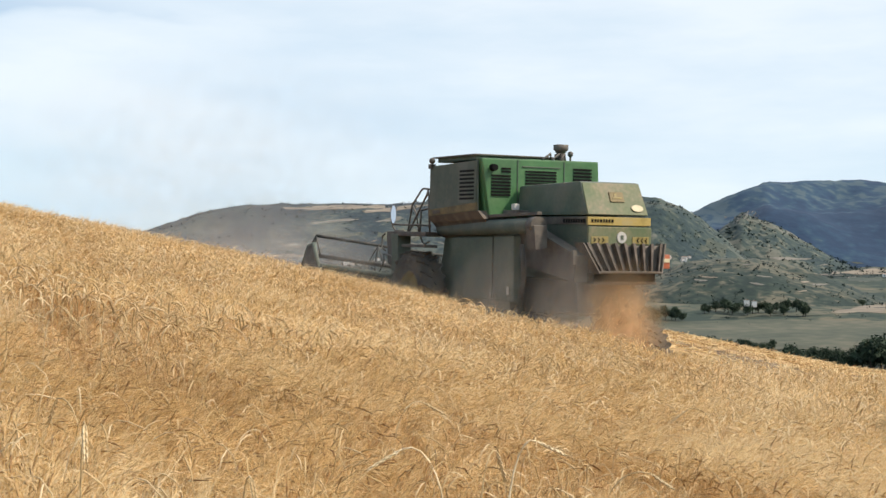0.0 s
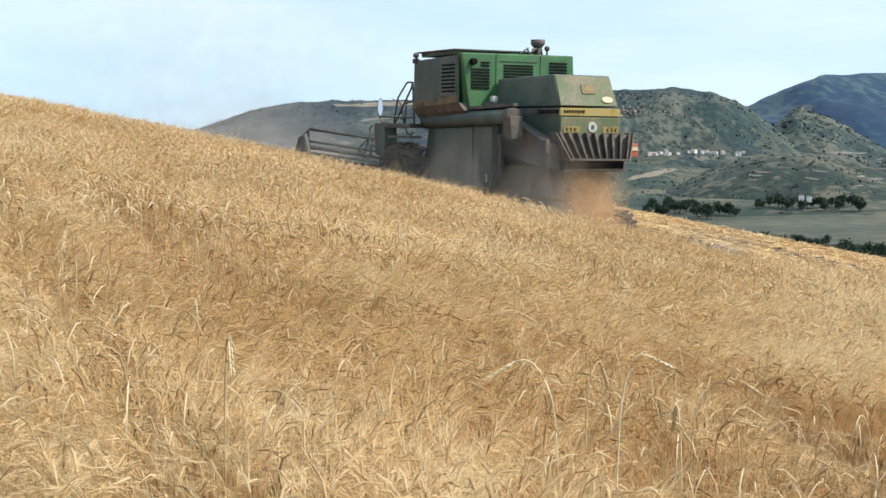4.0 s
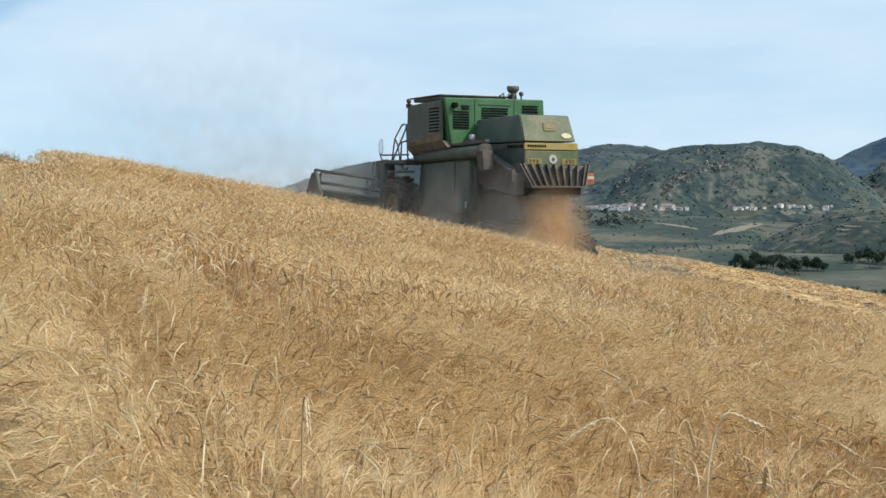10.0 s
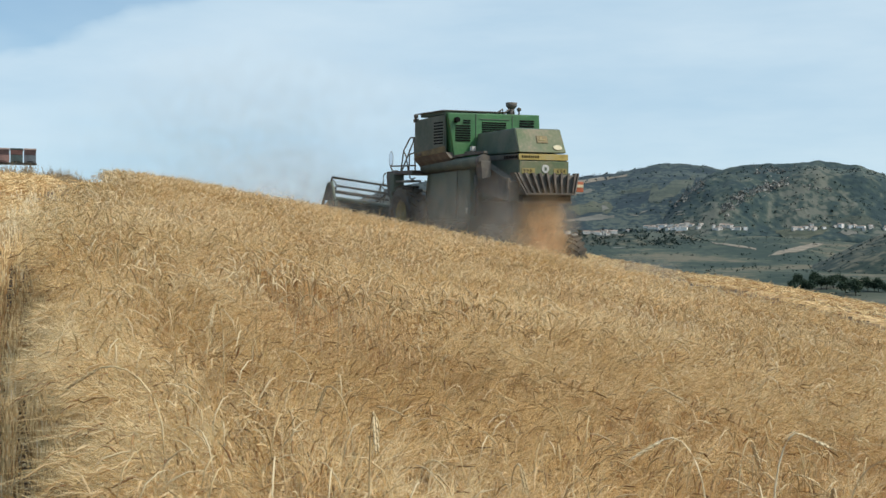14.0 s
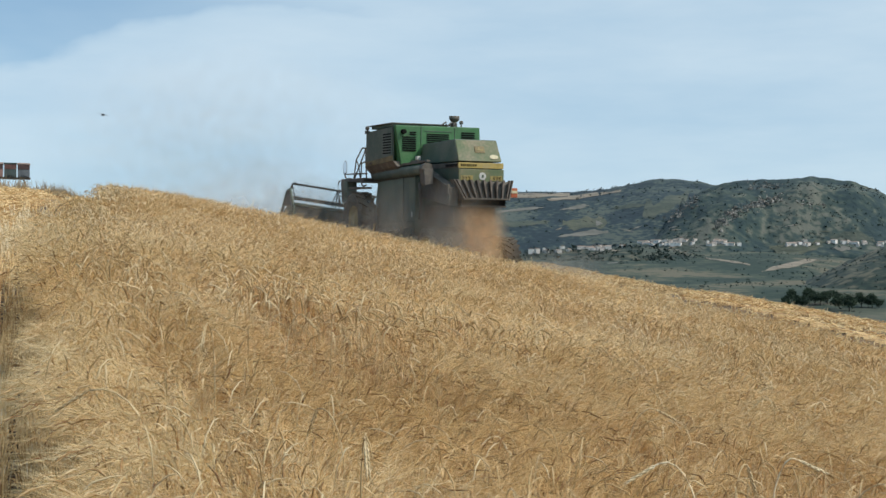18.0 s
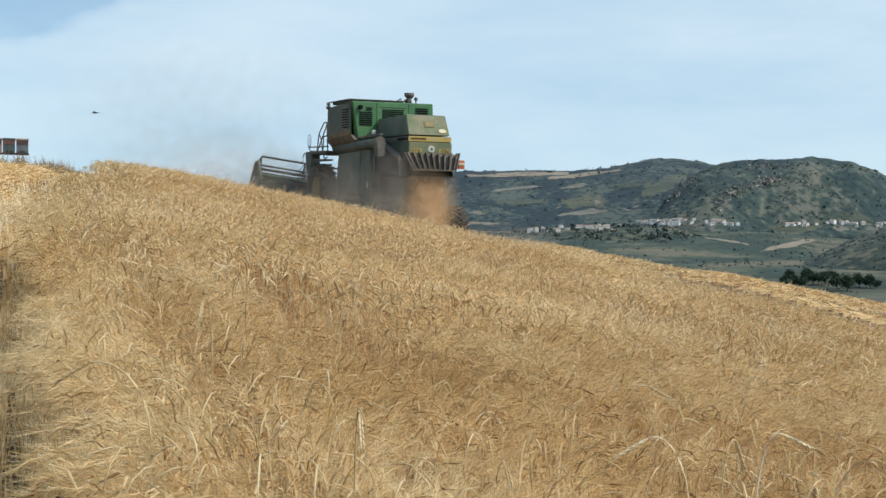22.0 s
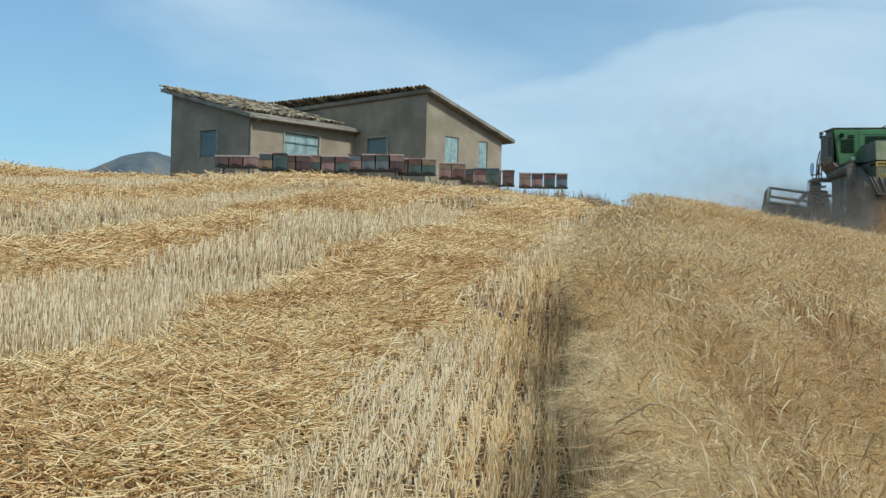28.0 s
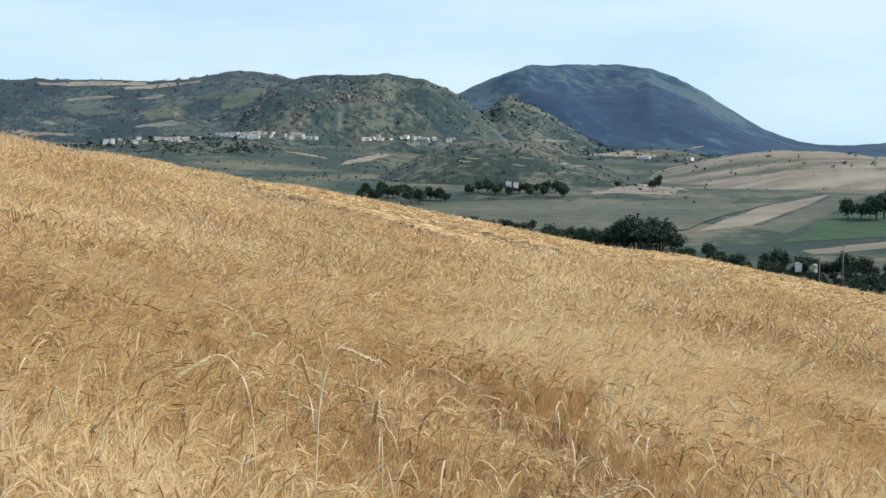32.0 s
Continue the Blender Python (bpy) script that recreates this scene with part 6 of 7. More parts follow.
# ---- trees, houses, poles far off ----
def make_tree(name, x, y, h, seed, label, group, broad=1.0):
    r = random.Random(seed)
    z0 = float(ground(x, y))
    root = empty(name, Matrix.Translation((x, y, z0)))
    tagged(root, label, "tree", group=group)
    bm = rod([(0, 0, -0.3), (0.02 * h, 0, h * 0.25), (0, 0.02 * h, h * 0.6)], [h * 0.035, h * 0.025, h * 0.01], None, 6)
    for k in range(5):
        a = r.uniform(0, 6.28)
        zz = h * r.uniform(0.2, 0.5)
        rod([(0, 0, zz), (math.cos(a) * h * 0.18 * broad, math.sin(a) * h * 0.18 * broad, zz + h * 0.16)], [h * 0.012, h * 0.005], bm, 5)
    part("trunk", bm, M_BARK, root)
    rg = np.random.default_rng(seed)
    nc = 22
    cent = rg.normal(0, 1, (nc, 3))
    cent /= np.linalg.norm(cent, axis=1)[:, None]
    cent *= (0.25 + 0.75 * rg.random(nc))[:, None] * np.array([h * 0.34 * broad, h * 0.34 * broad, h * 0.34])
    cent[:, 2] += h * 0.62
    n = 1500
    which = rg.integers(0, nc, n)
    p = cent[which] + rg.normal(0, 1, (n, 3)) * np.array([0.09 * broad, 0.09 * broad, 0.075]) * h
    p[:, 2] = np.maximum(p[:, 2], h * 0.1)
    d = rg.normal(0, 1, (n, 3, 3)) * h * 0.042
    me = fast_mesh("crown", (p[:, None, :] + d).reshape(-1, 3), np.arange(n * 3).reshape(-1, 3), M_LEAF)
    c = new("crown", me)
    c.parent = root
    return root


def place(az, d):
    return d * math.sin(radians(az)), d * math.cos(radians(az))


def make_far_things():
    r = random.Random(5)
    kinds = [make_tree("tree", *place(26.6, 640), 14.0, 11, "dense dark round-crowned tree in a valley row", "valley trees", 1.0),
             make_tree("tree", *place(25.2, 640), 12.0, 12, "dense dark round-crowned tree in a valley row", "valley trees", 1.2),
             make_tree("tree", *place(27.1, 630), 11.0, 13, "dense dark round-crowned tree in a valley row", "valley trees", 1.3)]
    spots = []
    for k in range(11):
        spots.append((18.5 + k * 0.27 + r.uniform(-0.08, 0.08), 700 + r.uniform(-8, 8), r.uniform(0.42, 0.58)))
    for k in range(26):
        spots.append((21.9 + k * 0.2 + r.uniform(-0.08, 0.08), 645 + r.uniform(-12, 12), r.uniform(0.9, 1.25) if k > 15 else r.uniform(0.65, 0.85)))
    for k in range(150):
        a, row = r.uniform(26.4, 37.0), r.randrange(7)
        spots.append((a, 610 - 10 * (a - 26.0) - 20 * row + r.uniform(-5, 5), r.uniform(0.25, 0.5) if row else r.uniform(0.4, 0.75)))
    for k in range(18):
        spots.append((18.6 + k * 0.24 + r.uniform(-0.1, 0.1), 905 + r.uniform(-15, 15), r.uniform(0.5, 0.75)))
    for k in range(16):
        spots.append((14.0 + k * 0.25 + r.uniform(-0.1, 0.1), 860 + r.uniform(-25, 25), r.uniform(0.5, 0.85)))
    for k in range(9):
        spots.append((r.uniform(22.5, 27.0), 1000 + r.uniform(-60, 500), r.uniform(0.4, 0.7)))
    spots += [(34.1, 760, 0.9), (34.6, 765, 0.75), (35.2, 755, 1.25), (35.5, 760, 1.1), (32.6, 520, 0.7), (28.6, 610, 0.6)]
    for a, d, s in spots:
        x, y = place(a, d)
        copy_thing(r.choice(kinds), Matrix.Translation((x, y, float(ground(x, y)))) @ Matrix.Rotation(r.uniform(0, 6.28), 4, "Z") @ Matrix.Diagonal((s, s, s, 1)))
    # fields laid 0.4 m over the valley floor, following it
    def field(name, az0, az1, d0, d1, mat, label, skew=0.0):
        na, nd = 14, 10
        vs = []
        for i in range(na + 1):
            for k in range(nd + 1):
                a = az0 + (az1 - az0) * i / na + skew * k / nd
                d = d0 + (d1 - d0) * k / nd + 6 * math.sin(i * 0.9 + d0)
                x, y = place(a, d)
                vs.append((x, y, float(ground(x, y)) + 0.5))
        fs = [(i * (nd + 1) + k, (i + 1) * (nd + 1) + k, (i + 1) * (nd + 1) + k + 1, i * (nd + 1) + k + 1) for i in range(na) for k in range(nd)]
        me = fast_mesh(name, np.array(vs), np.array(fs), mat, 4)
        tagged(new(name, me), label, "field", kind="structure")

    field("fallow_field", 16.5, 27.7, 705, 860, M_FIELD_OLIVE, "olive-green fallow field in the valley", 3.5)

    # houses
    def house(w, l, h, label):
        root = empty("house")
        tagged(root, label, "house", group="village houses")
        part("wall_block", box((0, 0, h / 2 - 2), (w, l, h + 4)), M_HOUSE, root)
        bm = bmesh.new()
        e = 0.4
        pts = [(-w / 2 - e, -l / 2 - e, h), (w / 2 + e, -l / 2 - e, h), (w / 2 + e, l / 2 + e, h), (-w / 2 - e, l / 2 + e, h), (0, -l / 2 - e, h + w * 0.22), (0, l / 2 + e, h + w * 0.22)]
        v = [bm.verts.new(p) for p in pts]
        for f in ((3, 2, 1, 0), (0, 1, 4), (2, 3, 5), (1, 2, 5, 4), (3, 0, 4, 5)):
            bm.faces.new([v[i] for i in f])
        part("roof", bm, M_HOUSE_ROOF, root)
        for sx in (-1, 1):
            for k in range(3):
                part("window", box((sx * (w / 2), -l / 2 + l * (k + 0.5) / 3, h * 0.55), (0.16, 1.1, 1.5)), M_BLACK, root)
        return root

    proto = [house(9, 13, 6.5, "pale two-storey village house with tiled roof"), house(8, 22, 4.5, "long low pale farmhouse with tiled roof")]
    depsgraph_spots = []
    for k in range(84):
        a = r.choice((r.uniform(3.3, 8.2), r.uniform(6.5, 12.3), r.uniform(7.5, 12.0), r.uniform(14.3, 18.0)))
        depsgraph_spots.append((a, 1.66 + 0.36 * math.exp(-((a - 10.0) / 3.6) ** 2) + (0.22 if a > 14 else 0) + r.uniform(-0.11, 0.08)))
    depsgraph_spots += [(20.3, 0.06), (20.6, 0.02), (27.8, 1.1), (25.9, 1.15), (32.75, -3.25), (32.2, -3.2)]
    return proto, depsgraph_spots


HOUSE_PROTOS, HOUSE_SPOTS = make_far_things()


def drop_houses():
    """Stand each house on the hillside that lies in its direction."""
    dg = bpy.context.evaluated_depsgraph_get()
    r = random.Random(9)
    for k, (a, e) in enumerate(HOUSE_SPOTS):
        d = Vector((math.sin(radians(a)) * math.cos(radians(e)), math.cos(radians(a)) * math.cos(radians(e)), math.sin(radians(e))))
        hit, p, nrm, _, ob, _ = scene.ray_cast(dg, Vector((0, 0, EYE)) + d * 180, d)
        if not hit:
            continue
        proto = HOUSE_PROTOS[1 if r.random() < 0.4 else 0]
        m = Matrix.Translation(p - Vector((0, 0, 0.5))) @ Matrix.Rotation(r.uniform(0, 3.14), 4, "Z")
        if p.length < 700:
            m = m @ Matrix.Diagonal((0.36, 0.36, 0.42, 1))
        elif p.length < 2600 and a < 18.5:
            k_ = r.uniform(0.6, 0.95)
            m = m @ Matrix.Diagonal((k_, k_, k_, 1))
        elif p.length < 1100:
            m = m @ Matrix.Diagonal((0.55, 0.55, 0.55, 1))
        if k < 2:
            HOUSE_PROTOS[k].matrix_world = m
        else:
            copy_thing(proto, m)


drop_houses()


def hillside_fields():
    """Fields, pastures and tracks on the slopes: four corners of each by direction and height angle, in degrees."""
    dg = bpy.context.evaluated_depsgraph_get()
    kinds = {"t": (M_FIELD_TAN, "dry tan field on a far slope"), "p": (M_FIELD_PALE, "bleached pale field strip on a far slope"), "o": (M_FIELD_OLIVE, "olive-green pasture on a far slope"),
             "l": (M_FIELD_LIGHT, "light dry pasture on a far slope"), "g": (M_FIELD_GREEN, "dark green vineyard on a valley slope")}
    small = random.Random(61)
    strips = []
    for k in range(64):
        a, e = (small.uniform(-1, 17), small.uniform(1.0, 2.7)) if k % 2 else (small.uniform(18, 28), small.uniform(0.5, 1.9))
        w, h, s = small.uniform(0.25, 0.8), small.uniform(0.02, 0.07), small.uniform(-0.15, 0.15)
        strips.append((small.choice("ppllot"), (a, e), (a + w, e + s), (a + w * 0.9, e + s - h), (a + w * 0.1, e - h)))
    for k, *q in list(FIELDS_HIGH) + list(FIELDS_VILLAGE) + list(FIELDS_VALLEY) + strips:
        mat, label = kinds[k.lower()]
        na, nd = 12, 5
        pts = {}
        for i in range(na + 1):
            for j in range(nd + 1):
                u, v = i / na, j / nd
                wob = (0.08 * math.sin(i * 1.1 + q[0][0] * 9) + 0.15 * math.sin(i * 0.47 + j * 0.3 + q[0][1] * 7)) * abs(q[0][1] - q[3][1])
                if k.islower():
                    v = 0.5 + (v - 0.5) * min(1, 0.25 + 2.2 * min(u, 1 - u) + 0.3 * math.sin(i * 1.7 + q[0][1] * 5))
                a = (q[0][0] * (1 - u) + q[1][0] * u) * (1 - v) + (q[3][0] * (1 - u) + q[2][0] * u) * v
                e = (q[0][1] * (1 - u) + q[1][1] * u) * (1 - v) + (q[3][1] * (1 - u) + q[2][1] * u) * v + wob
                d = Vector((math.sin(radians(a)) * math.cos(radians(e)), math.cos(radians(a)) * math.cos(radians(e)), math.sin(radians(e))))
                start = Vector((0, 0, EYE)) + d * 300
                for step in range(8):
                    hit, p, nrm, _, ob, _ = scene.ray_cast(dg, start, d)
                    if not hit or ob.get("kind") == "structure":
                        break
                    start = p + d * 1.5
                if hit and ob.get("kind") == "structure" and p.length > 560:
                    pts[i, j] = p - d * (p.length * 0.0003) + Vector((0, 0, p.length * 0.0002))
        bm = bmesh.new()
        vs = {key: bm.verts.new(p) for key, p in pts.items()}
        for i in range(na):
            for j in range(nd):
                c = [(i, j), (i, j + 1), (i + 1, j + 1), (i + 1, j)]
                if all(x in vs for x in c):
                    ds = [pts[x].length for x in c]
                    if max(ds) < min(ds) * 1.2:
                        bm.faces.new([vs[x] for x in c])
        if len(bm.faces):
            bmesh.ops.recalc_face_normals(bm, faces=bm.faces)
            tagged(part("hillside_field", bm, mat), label, "field", kind="structure")
        else:
            bm.free()


FIELDS_HIGH = (
    ("t", (0.9, 4.0), (5.3, 4.16), (5.3, 3.9), (1.2, 3.86)), ("t", (4.2, 3.86), (7.5, 4.24), (7.37, 4.06), (4.6, 3.74)), ("p", (4.8, 3.4), (6.2, 3.7), (6.0, 3.45), (4.87, 3.36)),
    ("p", (1.86, 3.32), (4.22, 3.56), (4.22, 3.47), (1.98, 3.2)), ("l", (8.6, 3.95), (10.4, 4.1), (9.9, 3.3), (8.2, 2.9)), ("o", (5.0, 3.1), (6.8, 3.1), (6.9, 2.5), (5.0, 2.6)),
    ("l", (2.2, 2.9), (4.4, 3.0), (4.5, 2.75), (2.3, 2.7)), ("p", (6.3, 2.95), (6.75, 2.98), (6.7, 2.72), (6.25, 2.72)), ("l", (7.0, 3.5), (8.6, 3.7), (8.5, 3.55), (7.0, 3.35)))
FIELDS_VILLAGE = (
    ("p", (4.75, 2.36), (6.9, 2.6), (6.9, 2.36), (4.86, 2.21)), ("p", (1.1, 2.45), (1.81, 2.4), (1.81, 2.28), (1.1, 2.31)), ("t", (0.0, 2.1), (2.4, 1.95), (2.4, 1.82), (0.0, 1.9)),
    ("l", (8.0, 1.95), (10.3, 1.95), (10.6, 1.55), (7.8, 1.45)), ("t", (10.88, 1.41), (12.66, 1.12), (12.7, 1.03), (10.88, 1.32)), ("t", (13.1, 0.86), (15.4, 1.42), (15.6, 1.28), (13.2, 0.70)),
    ("o", (13.45, 1.94), (15.69, 2.18), (15.68, 1.61), (13.44, 1.41)), ("l", (15.82, 2.42), (17.45, 2.29), (17.67, 1.91), (15.81, 2.04)), ("p", (15.92, 1.8), (16.73, 1.81), (16.68, 1.62), (15.91, 1.63)),
    ("l", (18.39, 2.57), (19.36, 2.67), (19.87, 2.17), (18.48, 2.01)), ("p", (21.11, 1.95), (23.02, 1.9), (23.02, 1.81), (21.11, 1.86)))
FIELDS_VALLEY = (
    ("t", (23.67, 1.42), (26.2, 1.44), (26.6, 1.2), (23.66, 1.22)), ("l", (24.32, 1.15), (25.96, 1.12), (25.85, 0.94), (24.2, 0.95)), ("t", (23.4, -0.22), (26.86, 0.2), (28.3, -0.31), (23.6, -0.36)),
    ("O", (15.6, -0.80), (30.0, -0.40), (27.4, -1.9), (16.4, -1.3)), ("T", (28.1, -1.85), (30.6, -0.8), (33.4, -0.28), (30.3, -1.62)), ("O", (30.4, -1.72), (33.5, -0.35), (34.9, -0.25), (31.7, -1.9)),
    ("G", (31.4, -2.25), (34.0, -0.98), (36.6, 0.0), (36.6, -1.75)), ("T", (32.3, -2.58), (36.6, -1.95), (36.6, -2.25), (32.8, -2.72)), ("l", (33.0, -3.5), (36.6, -3.28), (36.6, -3.5), (33.0, -3.62)),
    ("O", (19.0, -0.42), (23.3, -0.3), (23.3, -0.4), (18.8, -0.6)))
hillside_fields()


def utility_poles():
    for a, e, h in ((33.04, -3.81, 6.5), (33.95, -3.79, 11.0)):
        d = 420.0
        x, y = place(a, d)
        z = EYE + d * math.tan(radians(e))
        root = empty("utility_pole", Matrix.Translation((x, y, float(ground(x, y)))))
        tagged(root, "grey wooden utility pole among valley orchards", "utility pole", group="utility poles")
        top = z + h - float(ground(x, y))
        part("pole", rod([(0, 0, -0.5), (0, 0, top)], [0.2, 0.14], None, 8), M_WOOD, root)
        part("crossarm", box((0, 0, top - 0.4), (1.6, 0.14, 0.14)), M_WOOD, root)


utility_poles()


# ---- tall nodding stalks that stand out of the crop ----
def make_stalk(x, y, top, reach, turn, ear_len, seed, mat=None):
    """One long wheat stem with a bent neck: top is the height of its bend, reach how far the ear hangs out."""
    r = random.Random(seed)
    z0 = float(ground(x, y))
    root = empty("wheat_stalk", Matrix.Translation((x, y, z0)) @ Matrix.Rotation(turn, 4, "Z"))
    tagged(root, "single tall pale wheat stalk with a nodding bearded ear", "wheat stalk", group="tall wheat stalks")
    mat = mat or M_STALK
    h = top - z0
    bow = 0.05 + reach
    pts = [(0, 0, 0), (0.012, 0, h * 0.5), (0.03, 0, h * 0.82)]
    for k in range(1, 8):
        a = math.pi / 2 * k / 7 * 1.12
        pts.append((0.03 + bow * 0.5 * (1 - math.cos(a)), 0, h * 0.82 + h * 0.18 * math.sin(a)))
    part("stem", rod(pts, [0.0024, 0.0022] + [0.0019] * 8, None, 6), mat, root)
    ang = r.uniform(0.35, 1.0)
    sx, sz = pts[-1][0], pts[-1][2]
    d = Vector((math.cos(ang), 0, -math.sin(ang)))
    c0, up_, out_ = Vector((sx, 0, sz)), Vector((math.sin(ang), 0, math.cos(ang))), Vector((0, 1, 0))
    n = 10
    bm = rod([c0, c0 + d * ear_len], [0.0012, 0.0007], None, 4)
    for k in range(n):
        # spikelets, set by turns on either side of the ear
        c = c0 + d * (ear_len * k / n)
        for sd in (-1, 1):
            q = (out_ * 0.8 + up_ * 0.35 * (-1) ** k) * sd
            w = 0.0032 * min(1, 0.6 + k / 5, 0.45 + (n - k) / 5)
            rod([c, c + d * 0.005 + q * 0.003, c + d * 0.011 + q * 0.0042, c + d * 0.016 + q * 0.003], [0.0006, w * 0.8, w * 0.75, 0.0004], bm, 5)
    part("ear", bm, mat, root)["kind"] = "stuff"
    bm = bmesh.new()
    for k in range(12):
        c = Vector((sx, 0, sz)) + d * (ear_len * (k + 1) / 12)
        e = c + (d + Vector((r.gauss(0, 0.2), r.gauss(0, 0.3), r.gauss(0, 0.2)))) * 0.07
        rod([c, e], [0.0006, 0.0002], bm, 3)
    part("awn_tuft", bm, M_STALK, root)["kind"] = "stuff"
    return root


M_STALK_PALE = surface("bleached_straw", [(0.64, 0.51, 0.30), (0.76, 0.63, 0.40), (0.84, 0.74, 0.52)], 20, 0.6)
M_STALK = surface("pale_straw", [(0.48, 0.34, 0.165), (0.60, 0.45, 0.24), (0.72, 0.58, 0.35)], 20, 0.6, obj_random=0.4)


def make_stalks():
    make_stalk(0.63, 2.86, 1.185, 0.06, 0.2, 0.07, 1, M_STALK_PALE)
    make_stalk(0.045, 4.3, 1.077, 0.10, 0.3, 0.085, 2, M_STALK_PALE)
    make_stalk(0.60, 3.14, 1.146, 0.12, 3.3, 0.085, 3, M_STALK_PALE)
    r = random.Random(21)
    for k in range(24):
        a, d = radians(r.uniform(-13, 36)), r.uniform(2.7, 8.0)
        x, y = d * math.sin(a), d * math.cos(a)
        make_stalk(x, y, float(ground(x, y)) + r.uniform(0.90, 1.04), r.uniform(0.05, 0.2), r.uniform(0, 6.28), r.uniform(0.07, 0.1), 50 + k)


make_stalks()


# ---- roof tiles, one by one ----
def make_tiles():
    def tile_mesh(w, l):
        bm = bmesh.new()
        seg = 5
        rows = []
        for yy, ww in ((0, 1.0), (l, 0.86)):
            for rad in (w / 2, w / 2 - 0.02):
                rows.append([bm.verts.new((rad * ww * math.cos(math.pi * k / seg), yy, rad * 0.8 * ww * math.sin(math.pi * k / seg))) for k in range(seg + 1)])
        a, b, c, d = rows
        for k in range(seg):
            bm.faces.new((a[k], a[k + 1], c[k + 1], c[k]))
            bm.faces.new((b[k + 1], b[k], d[k], d[k + 1]))
            bm.faces.new((a[k + 1], a[k], b[k], b[k + 1]))
            bm.faces.new((c[k], c[k + 1], d[k + 1], d[k]))
        me = bpy.data.meshes.new("roof_tile")
        bm.to_mesh(me)
        bm.free()
        me.materials.append(M_TILE)
        return me

    r = random.Random(3)
    for a, along, down, na, nd, pw, pl, slope, parent, jit in TILES:
        me = tile_mesh(pw * 1.02, pl * 1.2)
        ang = math.atan2(slope, 1)
        for i in range(na):
            for k in range(nd):
                if jit > 0.05 and r.random() < 0.05:
                    continue
                p = Vector(a) + Vector(along) * (i * pw + r.uniform(-jit, jit) * 0.5) + Vector(down) * (k * pl + r.uniform(-jit, jit))
                p.z -= slope * k * pl - r.uniform(0, jit) * 0.7
                ob = new("roof_tile", me)
                y_ax = (-Vector(down) + Vector((0, 0, slope))).normalized()
                x_ax = Vector(along).normalized()
                z_ax = x_ax.cross(y_ax)
                if z_ax.z < 0:
                    x_ax, z_ax = -x_ax, -z_ax
                m = Matrix((x_ax, y_ax, z_ax)).transposed().to_4x4()
                ob.parent = parent
                ob.matrix_world = Matrix.Translation(p) @ m @ Matrix.Rotation(r.gauss(0, jit * 1.2), 4, "Z") @ Matrix.Rotation(r.gauss(0, jit * 0.5), 4, "X")


make_tiles()


# ---- swallows hunting over the field ----
def make_swallow():
    root = empty("swallow")
    tagged(root, "small dark swallow flying over the wheat field", "bird", group="swallows")
    body = part("body", rod([(0, -0.09, 0), (0, -0.05, 0.0), (0, 0.02, 0.004), (0, 0.07, 0.006), (0, 0.1, 0)], [0.008, 0.022, 0.03, 0.02, 0.005], None, 8), M_BIRD, root)
    for sx in (-1, 1):
        wing = hexa([(sx * 0.015, -0.03, 0), (sx * 0.1, -0.015, 0.03), (sx * 0.1, 0.03, 0.03), (sx * 0.015, 0.045, 0), (sx * 0.015, -0.03, 0.006), (sx * 0.1, -0.015, 0.035), (sx * 0.1, 0.03, 0.035), (sx * 0.015, 0.045, 0.006)])
        hexa([(sx * 0.1, -0.015, 0.03), (sx * 0.2, -0.07, 0.02), (sx * 0.2, -0.062, 0.02), (sx * 0.1, 0.03, 0.03), (sx * 0.1, -0.015, 0.034), (sx * 0.2, -0.07, 0.022), (sx * 0.2, -0.062, 0.022), (sx * 0.1, 0.03, 0.034)], wing)
        bmesh.ops.recalc_face_normals(wing, faces=wing.faces)
        part("wing", wing, M_BIRD, root)
        part("tail_streamer", rod([(sx * 0.005, -0.09, 0), (sx * 0.02, -0.16, 0.002)], [0.006, 0.002], None, 5), M_BIRD, root)
    return root


M_BIRD = surface("dark_plumage", [(0.018, 0.02, 0.026), (0.03, 0.032, 0.04), (0.05, 0.048, 0.048)], 30, 0.6)
SWALLOWS = [make_swallow(), make_swallow()]

# seconds, direction and height angle (degrees), distance
FLIGHTS = (
    ((0, 60, 22, 60), (8, 48, 20, 60), (14, 24, 14, 50), (15.6, 3.35, 8.60, 42), (15.8, 1.9, 8.75, 42), (16.0, 1.33, 9.44, 42), (16.2, 1.75, 10.05, 42), (17.2, 6, 17, 45), (20, 14, 22, 50), (26, 40, 22, 60), (32, 60, 20, 60)),
    ((0, -60, 20, 60), (15, -48, 24, 60), (17.6, -12.0, 11.5, 45), (18.2, -14.8, 6.4, 45), (19.0, -15.0, 14, 45), (19.8, -9.8, 9.6, 45), (20.0, -10.4, 8.8, 45), (20.8, -17, 6.6, 45), (21.6, -15.4, 7.6, 45), (21.8, -13.9, 6.2, 45), (23, -26, 9, 50), (26, -50, 16, 60), (32, -70, 20, 60)))


# ---- motion of the combine, its wheels, reel, chaff and dust ----
def drive_pose(x, y, z, heading):
    m = pose(x, y, z, 3.0, -0.64, heading)
    return m @ Matrix.Translation((0, 0, -3.0))


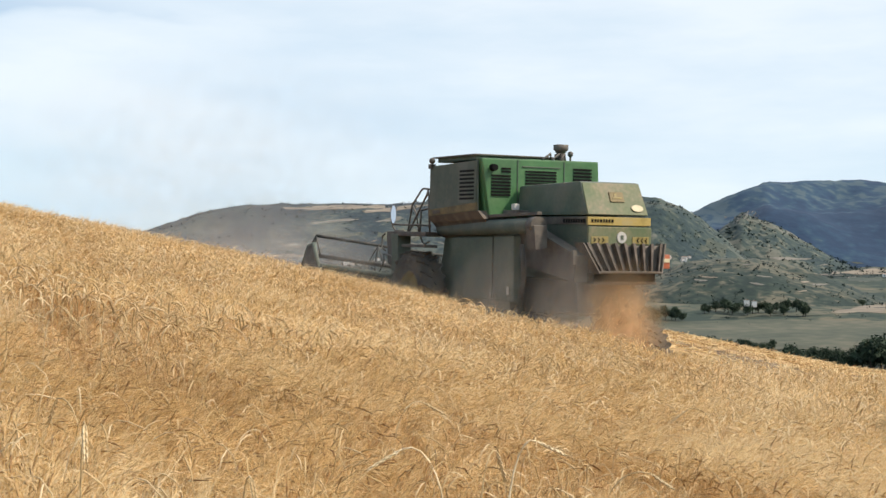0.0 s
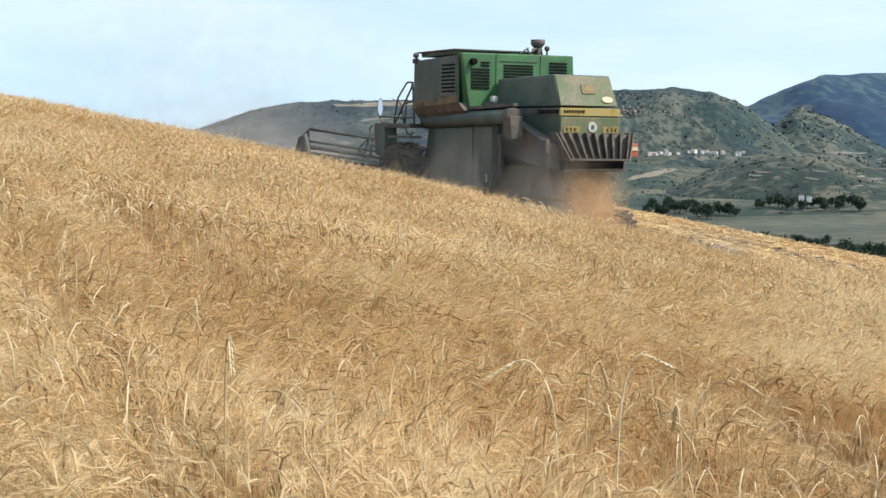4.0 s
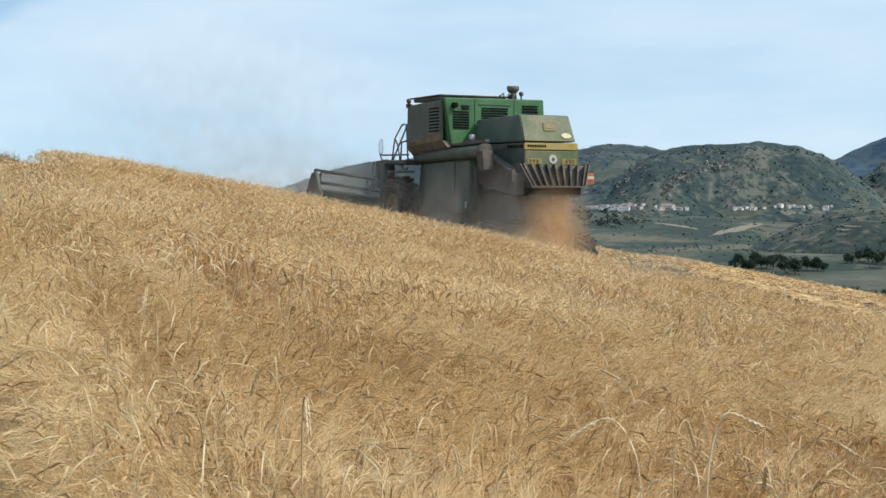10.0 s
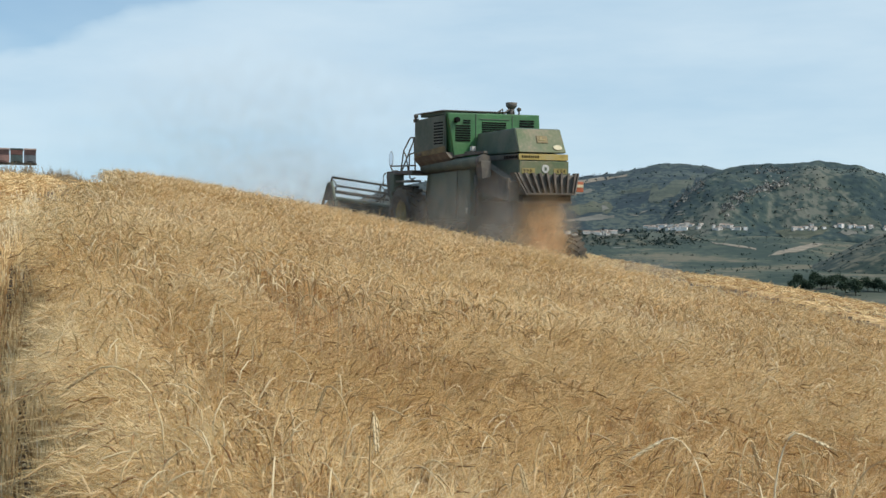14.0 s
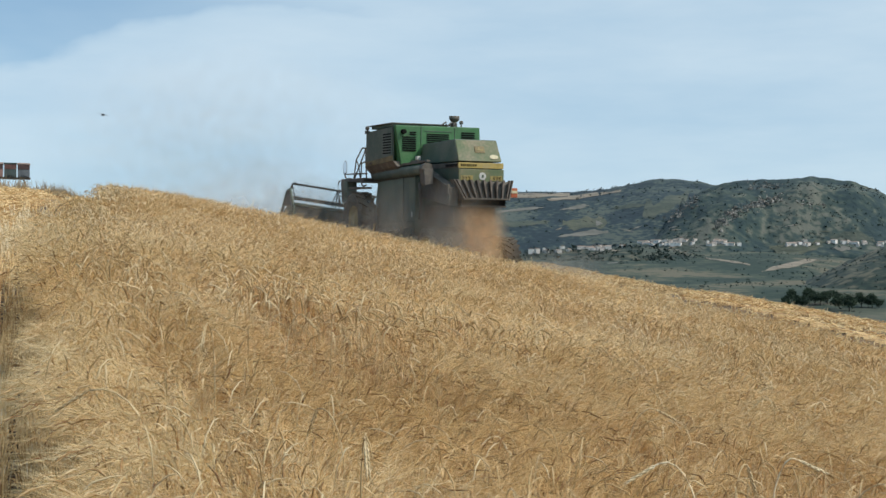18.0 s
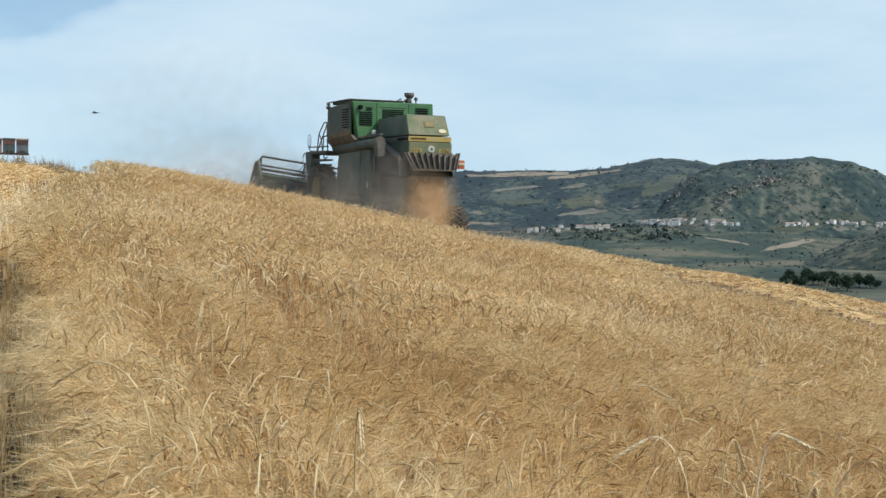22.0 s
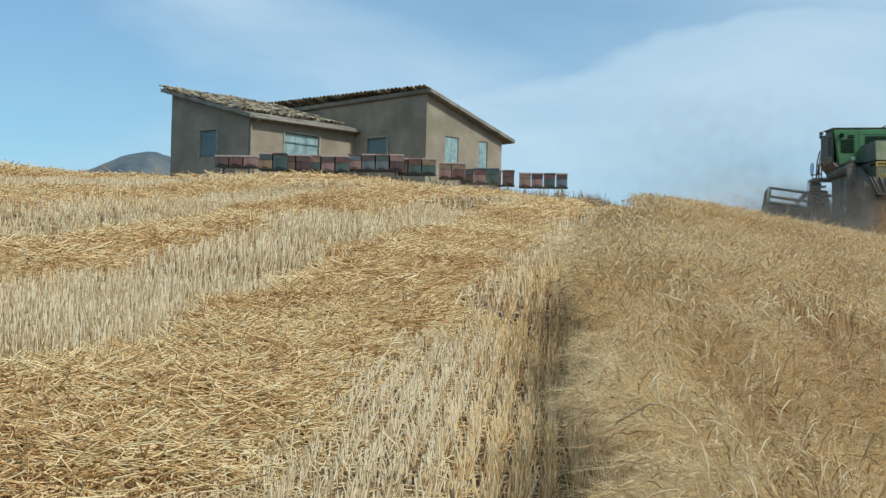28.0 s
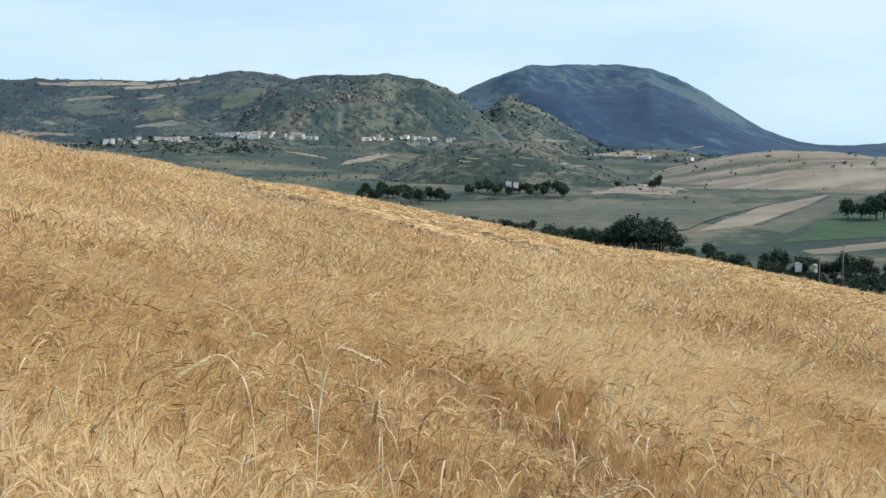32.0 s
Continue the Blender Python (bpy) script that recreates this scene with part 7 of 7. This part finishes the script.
def motions():
    walk(combine, [(t, drive_pose(x, y, z, h)) for t, x, y, z, h in DRIVE])
    for hub, r in WHEELS:
        at = hub.location.copy()
        walk(hub, [(t, pose(at.x, at.y, at.z, -math.degrees(0.78 * t / r))) for t in range(0, 33)])
    walk(REEL, [(k * 0.4, Matrix.Translation(REEL_AT) @ Matrix.Rotation(REEL_TILT, 4, "Y") @ Matrix.Rotation(radians(-52.0 * k), 4, "X")) for k in range(81)])
    # each sheet of chaff falls from the chopper to the ground, and starts again inside it
    for k, ob in enumerate(CHAFF):
        rows = [(0.0, pose(0, 0, 2.05 - 0.5 * k / 4))]
        n = 0
        t = 0.0
        fall, hold = 0.8, 0.0
        while t < 31.0:
            t0 = t + (0.2 * k if n == 0 else 0)
            rows.append((round(t0 + fall, 3), pose(0, 0, 1.55)))
            rows.append((round(t0 + fall + 0.07, 3), pose(0, 0, 2.05)))
            t = t0 + fall + 0.07
            n += 1
        rows.append((32.0, pose(0, 0, 1.9)))
        walk(ob, rows)
    for bird, flight in zip(SWALLOWS, FLIGHTS):
        at = [(t, Vector((d * math.sin(radians(a)) * math.cos(radians(e)), d * math.cos(radians(a)) * math.cos(radians(e)), EYE + d * math.sin(radians(e))))) for t, a, e, d in flight]
        rows, last = [], None
        for k, (t, p) in enumerate(at):
            way = at[min(k + 1, len(at) - 1)][1] - at[max(k - 1, 0)][1]
            yaw = math.degrees(math.atan2(-way.x, way.y))
            if last is not None:
                yaw = last + max(-80, min(80, (yaw - last + 180) % 360 - 180))
            last = yaw
            rows.append((t, pose(p.x, p.y, p.z, 0, 12 * math.sin(k * 1.7), yaw)))
        walk(bird, rows)
    for k, (ob, at, lean, turn) in enumerate(DUSTS):
        rows = []
        for t in range(0, 33, 2):
            rows.append((t, pose(at[0] + 0.1 * math.sin(t * 0.7 + k), at[1] + 0.15 * math.sin(t * 0.45 + 2 * k), at[2] + 0.08 * math.sin(t * 0.9 + k), lean, 0, turn + 4 * math.sin(t * 0.5 + k))))
        walk(ob, rows)


# seconds, the place of the rear band, heading
DRIVE = [
    (0, 6.608, 24.061, 2.999, 18.75),
    (1, 6.367, 24.451, 3.056, 20.11),
    (2, 6.099, 24.848, 3.139, 21.22),
    (3, 5.740, 25.344, 3.191, 21.28),
    (4, 5.363, 25.882, 3.247, 20.98),
    (5.5, 4.828, 27.041, 3.472, 20.42),
    (7, 4.325, 28.294, 3.699, 20.14),
    (8, 4.075, 29.098, 3.805, 20.89),
    (9, 3.824, 29.857, 3.910, 21.59),
    (10, 3.552, 30.571, 4.023, 22.23),
    (11, 3.256, 31.261, 4.138, 22.87),
    (12, 2.940, 31.967, 4.242, 23.33),
    (13, 2.602, 32.718, 4.359, 23.28),
    (14.5, 2.154, 33.991, 4.545, 23.80),
    (16, 1.725, 35.286, 4.724, 24.84),
    (17, 1.389, 36.136, 4.855, 24.95),
    (18, 0.990, 36.944, 4.980, 24.41),
    (19, 0.566, 37.686, 5.092, 23.69),
    (20, 0.193, 38.369, 5.187, 23.31),
    (21, -0.100, 39.024, 5.269, 23.62),
    (22, -0.387, 39.666, 5.359, 24.10),
    (23, -0.752, 40.293, 5.459, 23.80),
    (24, -1.176, 40.896, 5.561, 22.63),
    (25, -1.602, 41.457, 5.661, 21.31),
    (26, -2.023, 41.966, 5.741, 19.91),
    (27.5, -2.549, 42.589, 5.758, 17.45),
    (29, -3.056, 43.192, 5.759, 14.71),
    (30, -3.237, 43.607, 5.807, 15.28),
    (31, -3.431, 44.045, 5.823, 16.03),
    (32, -3.611, 44.514, 5.765, 16.56),
]

motions()
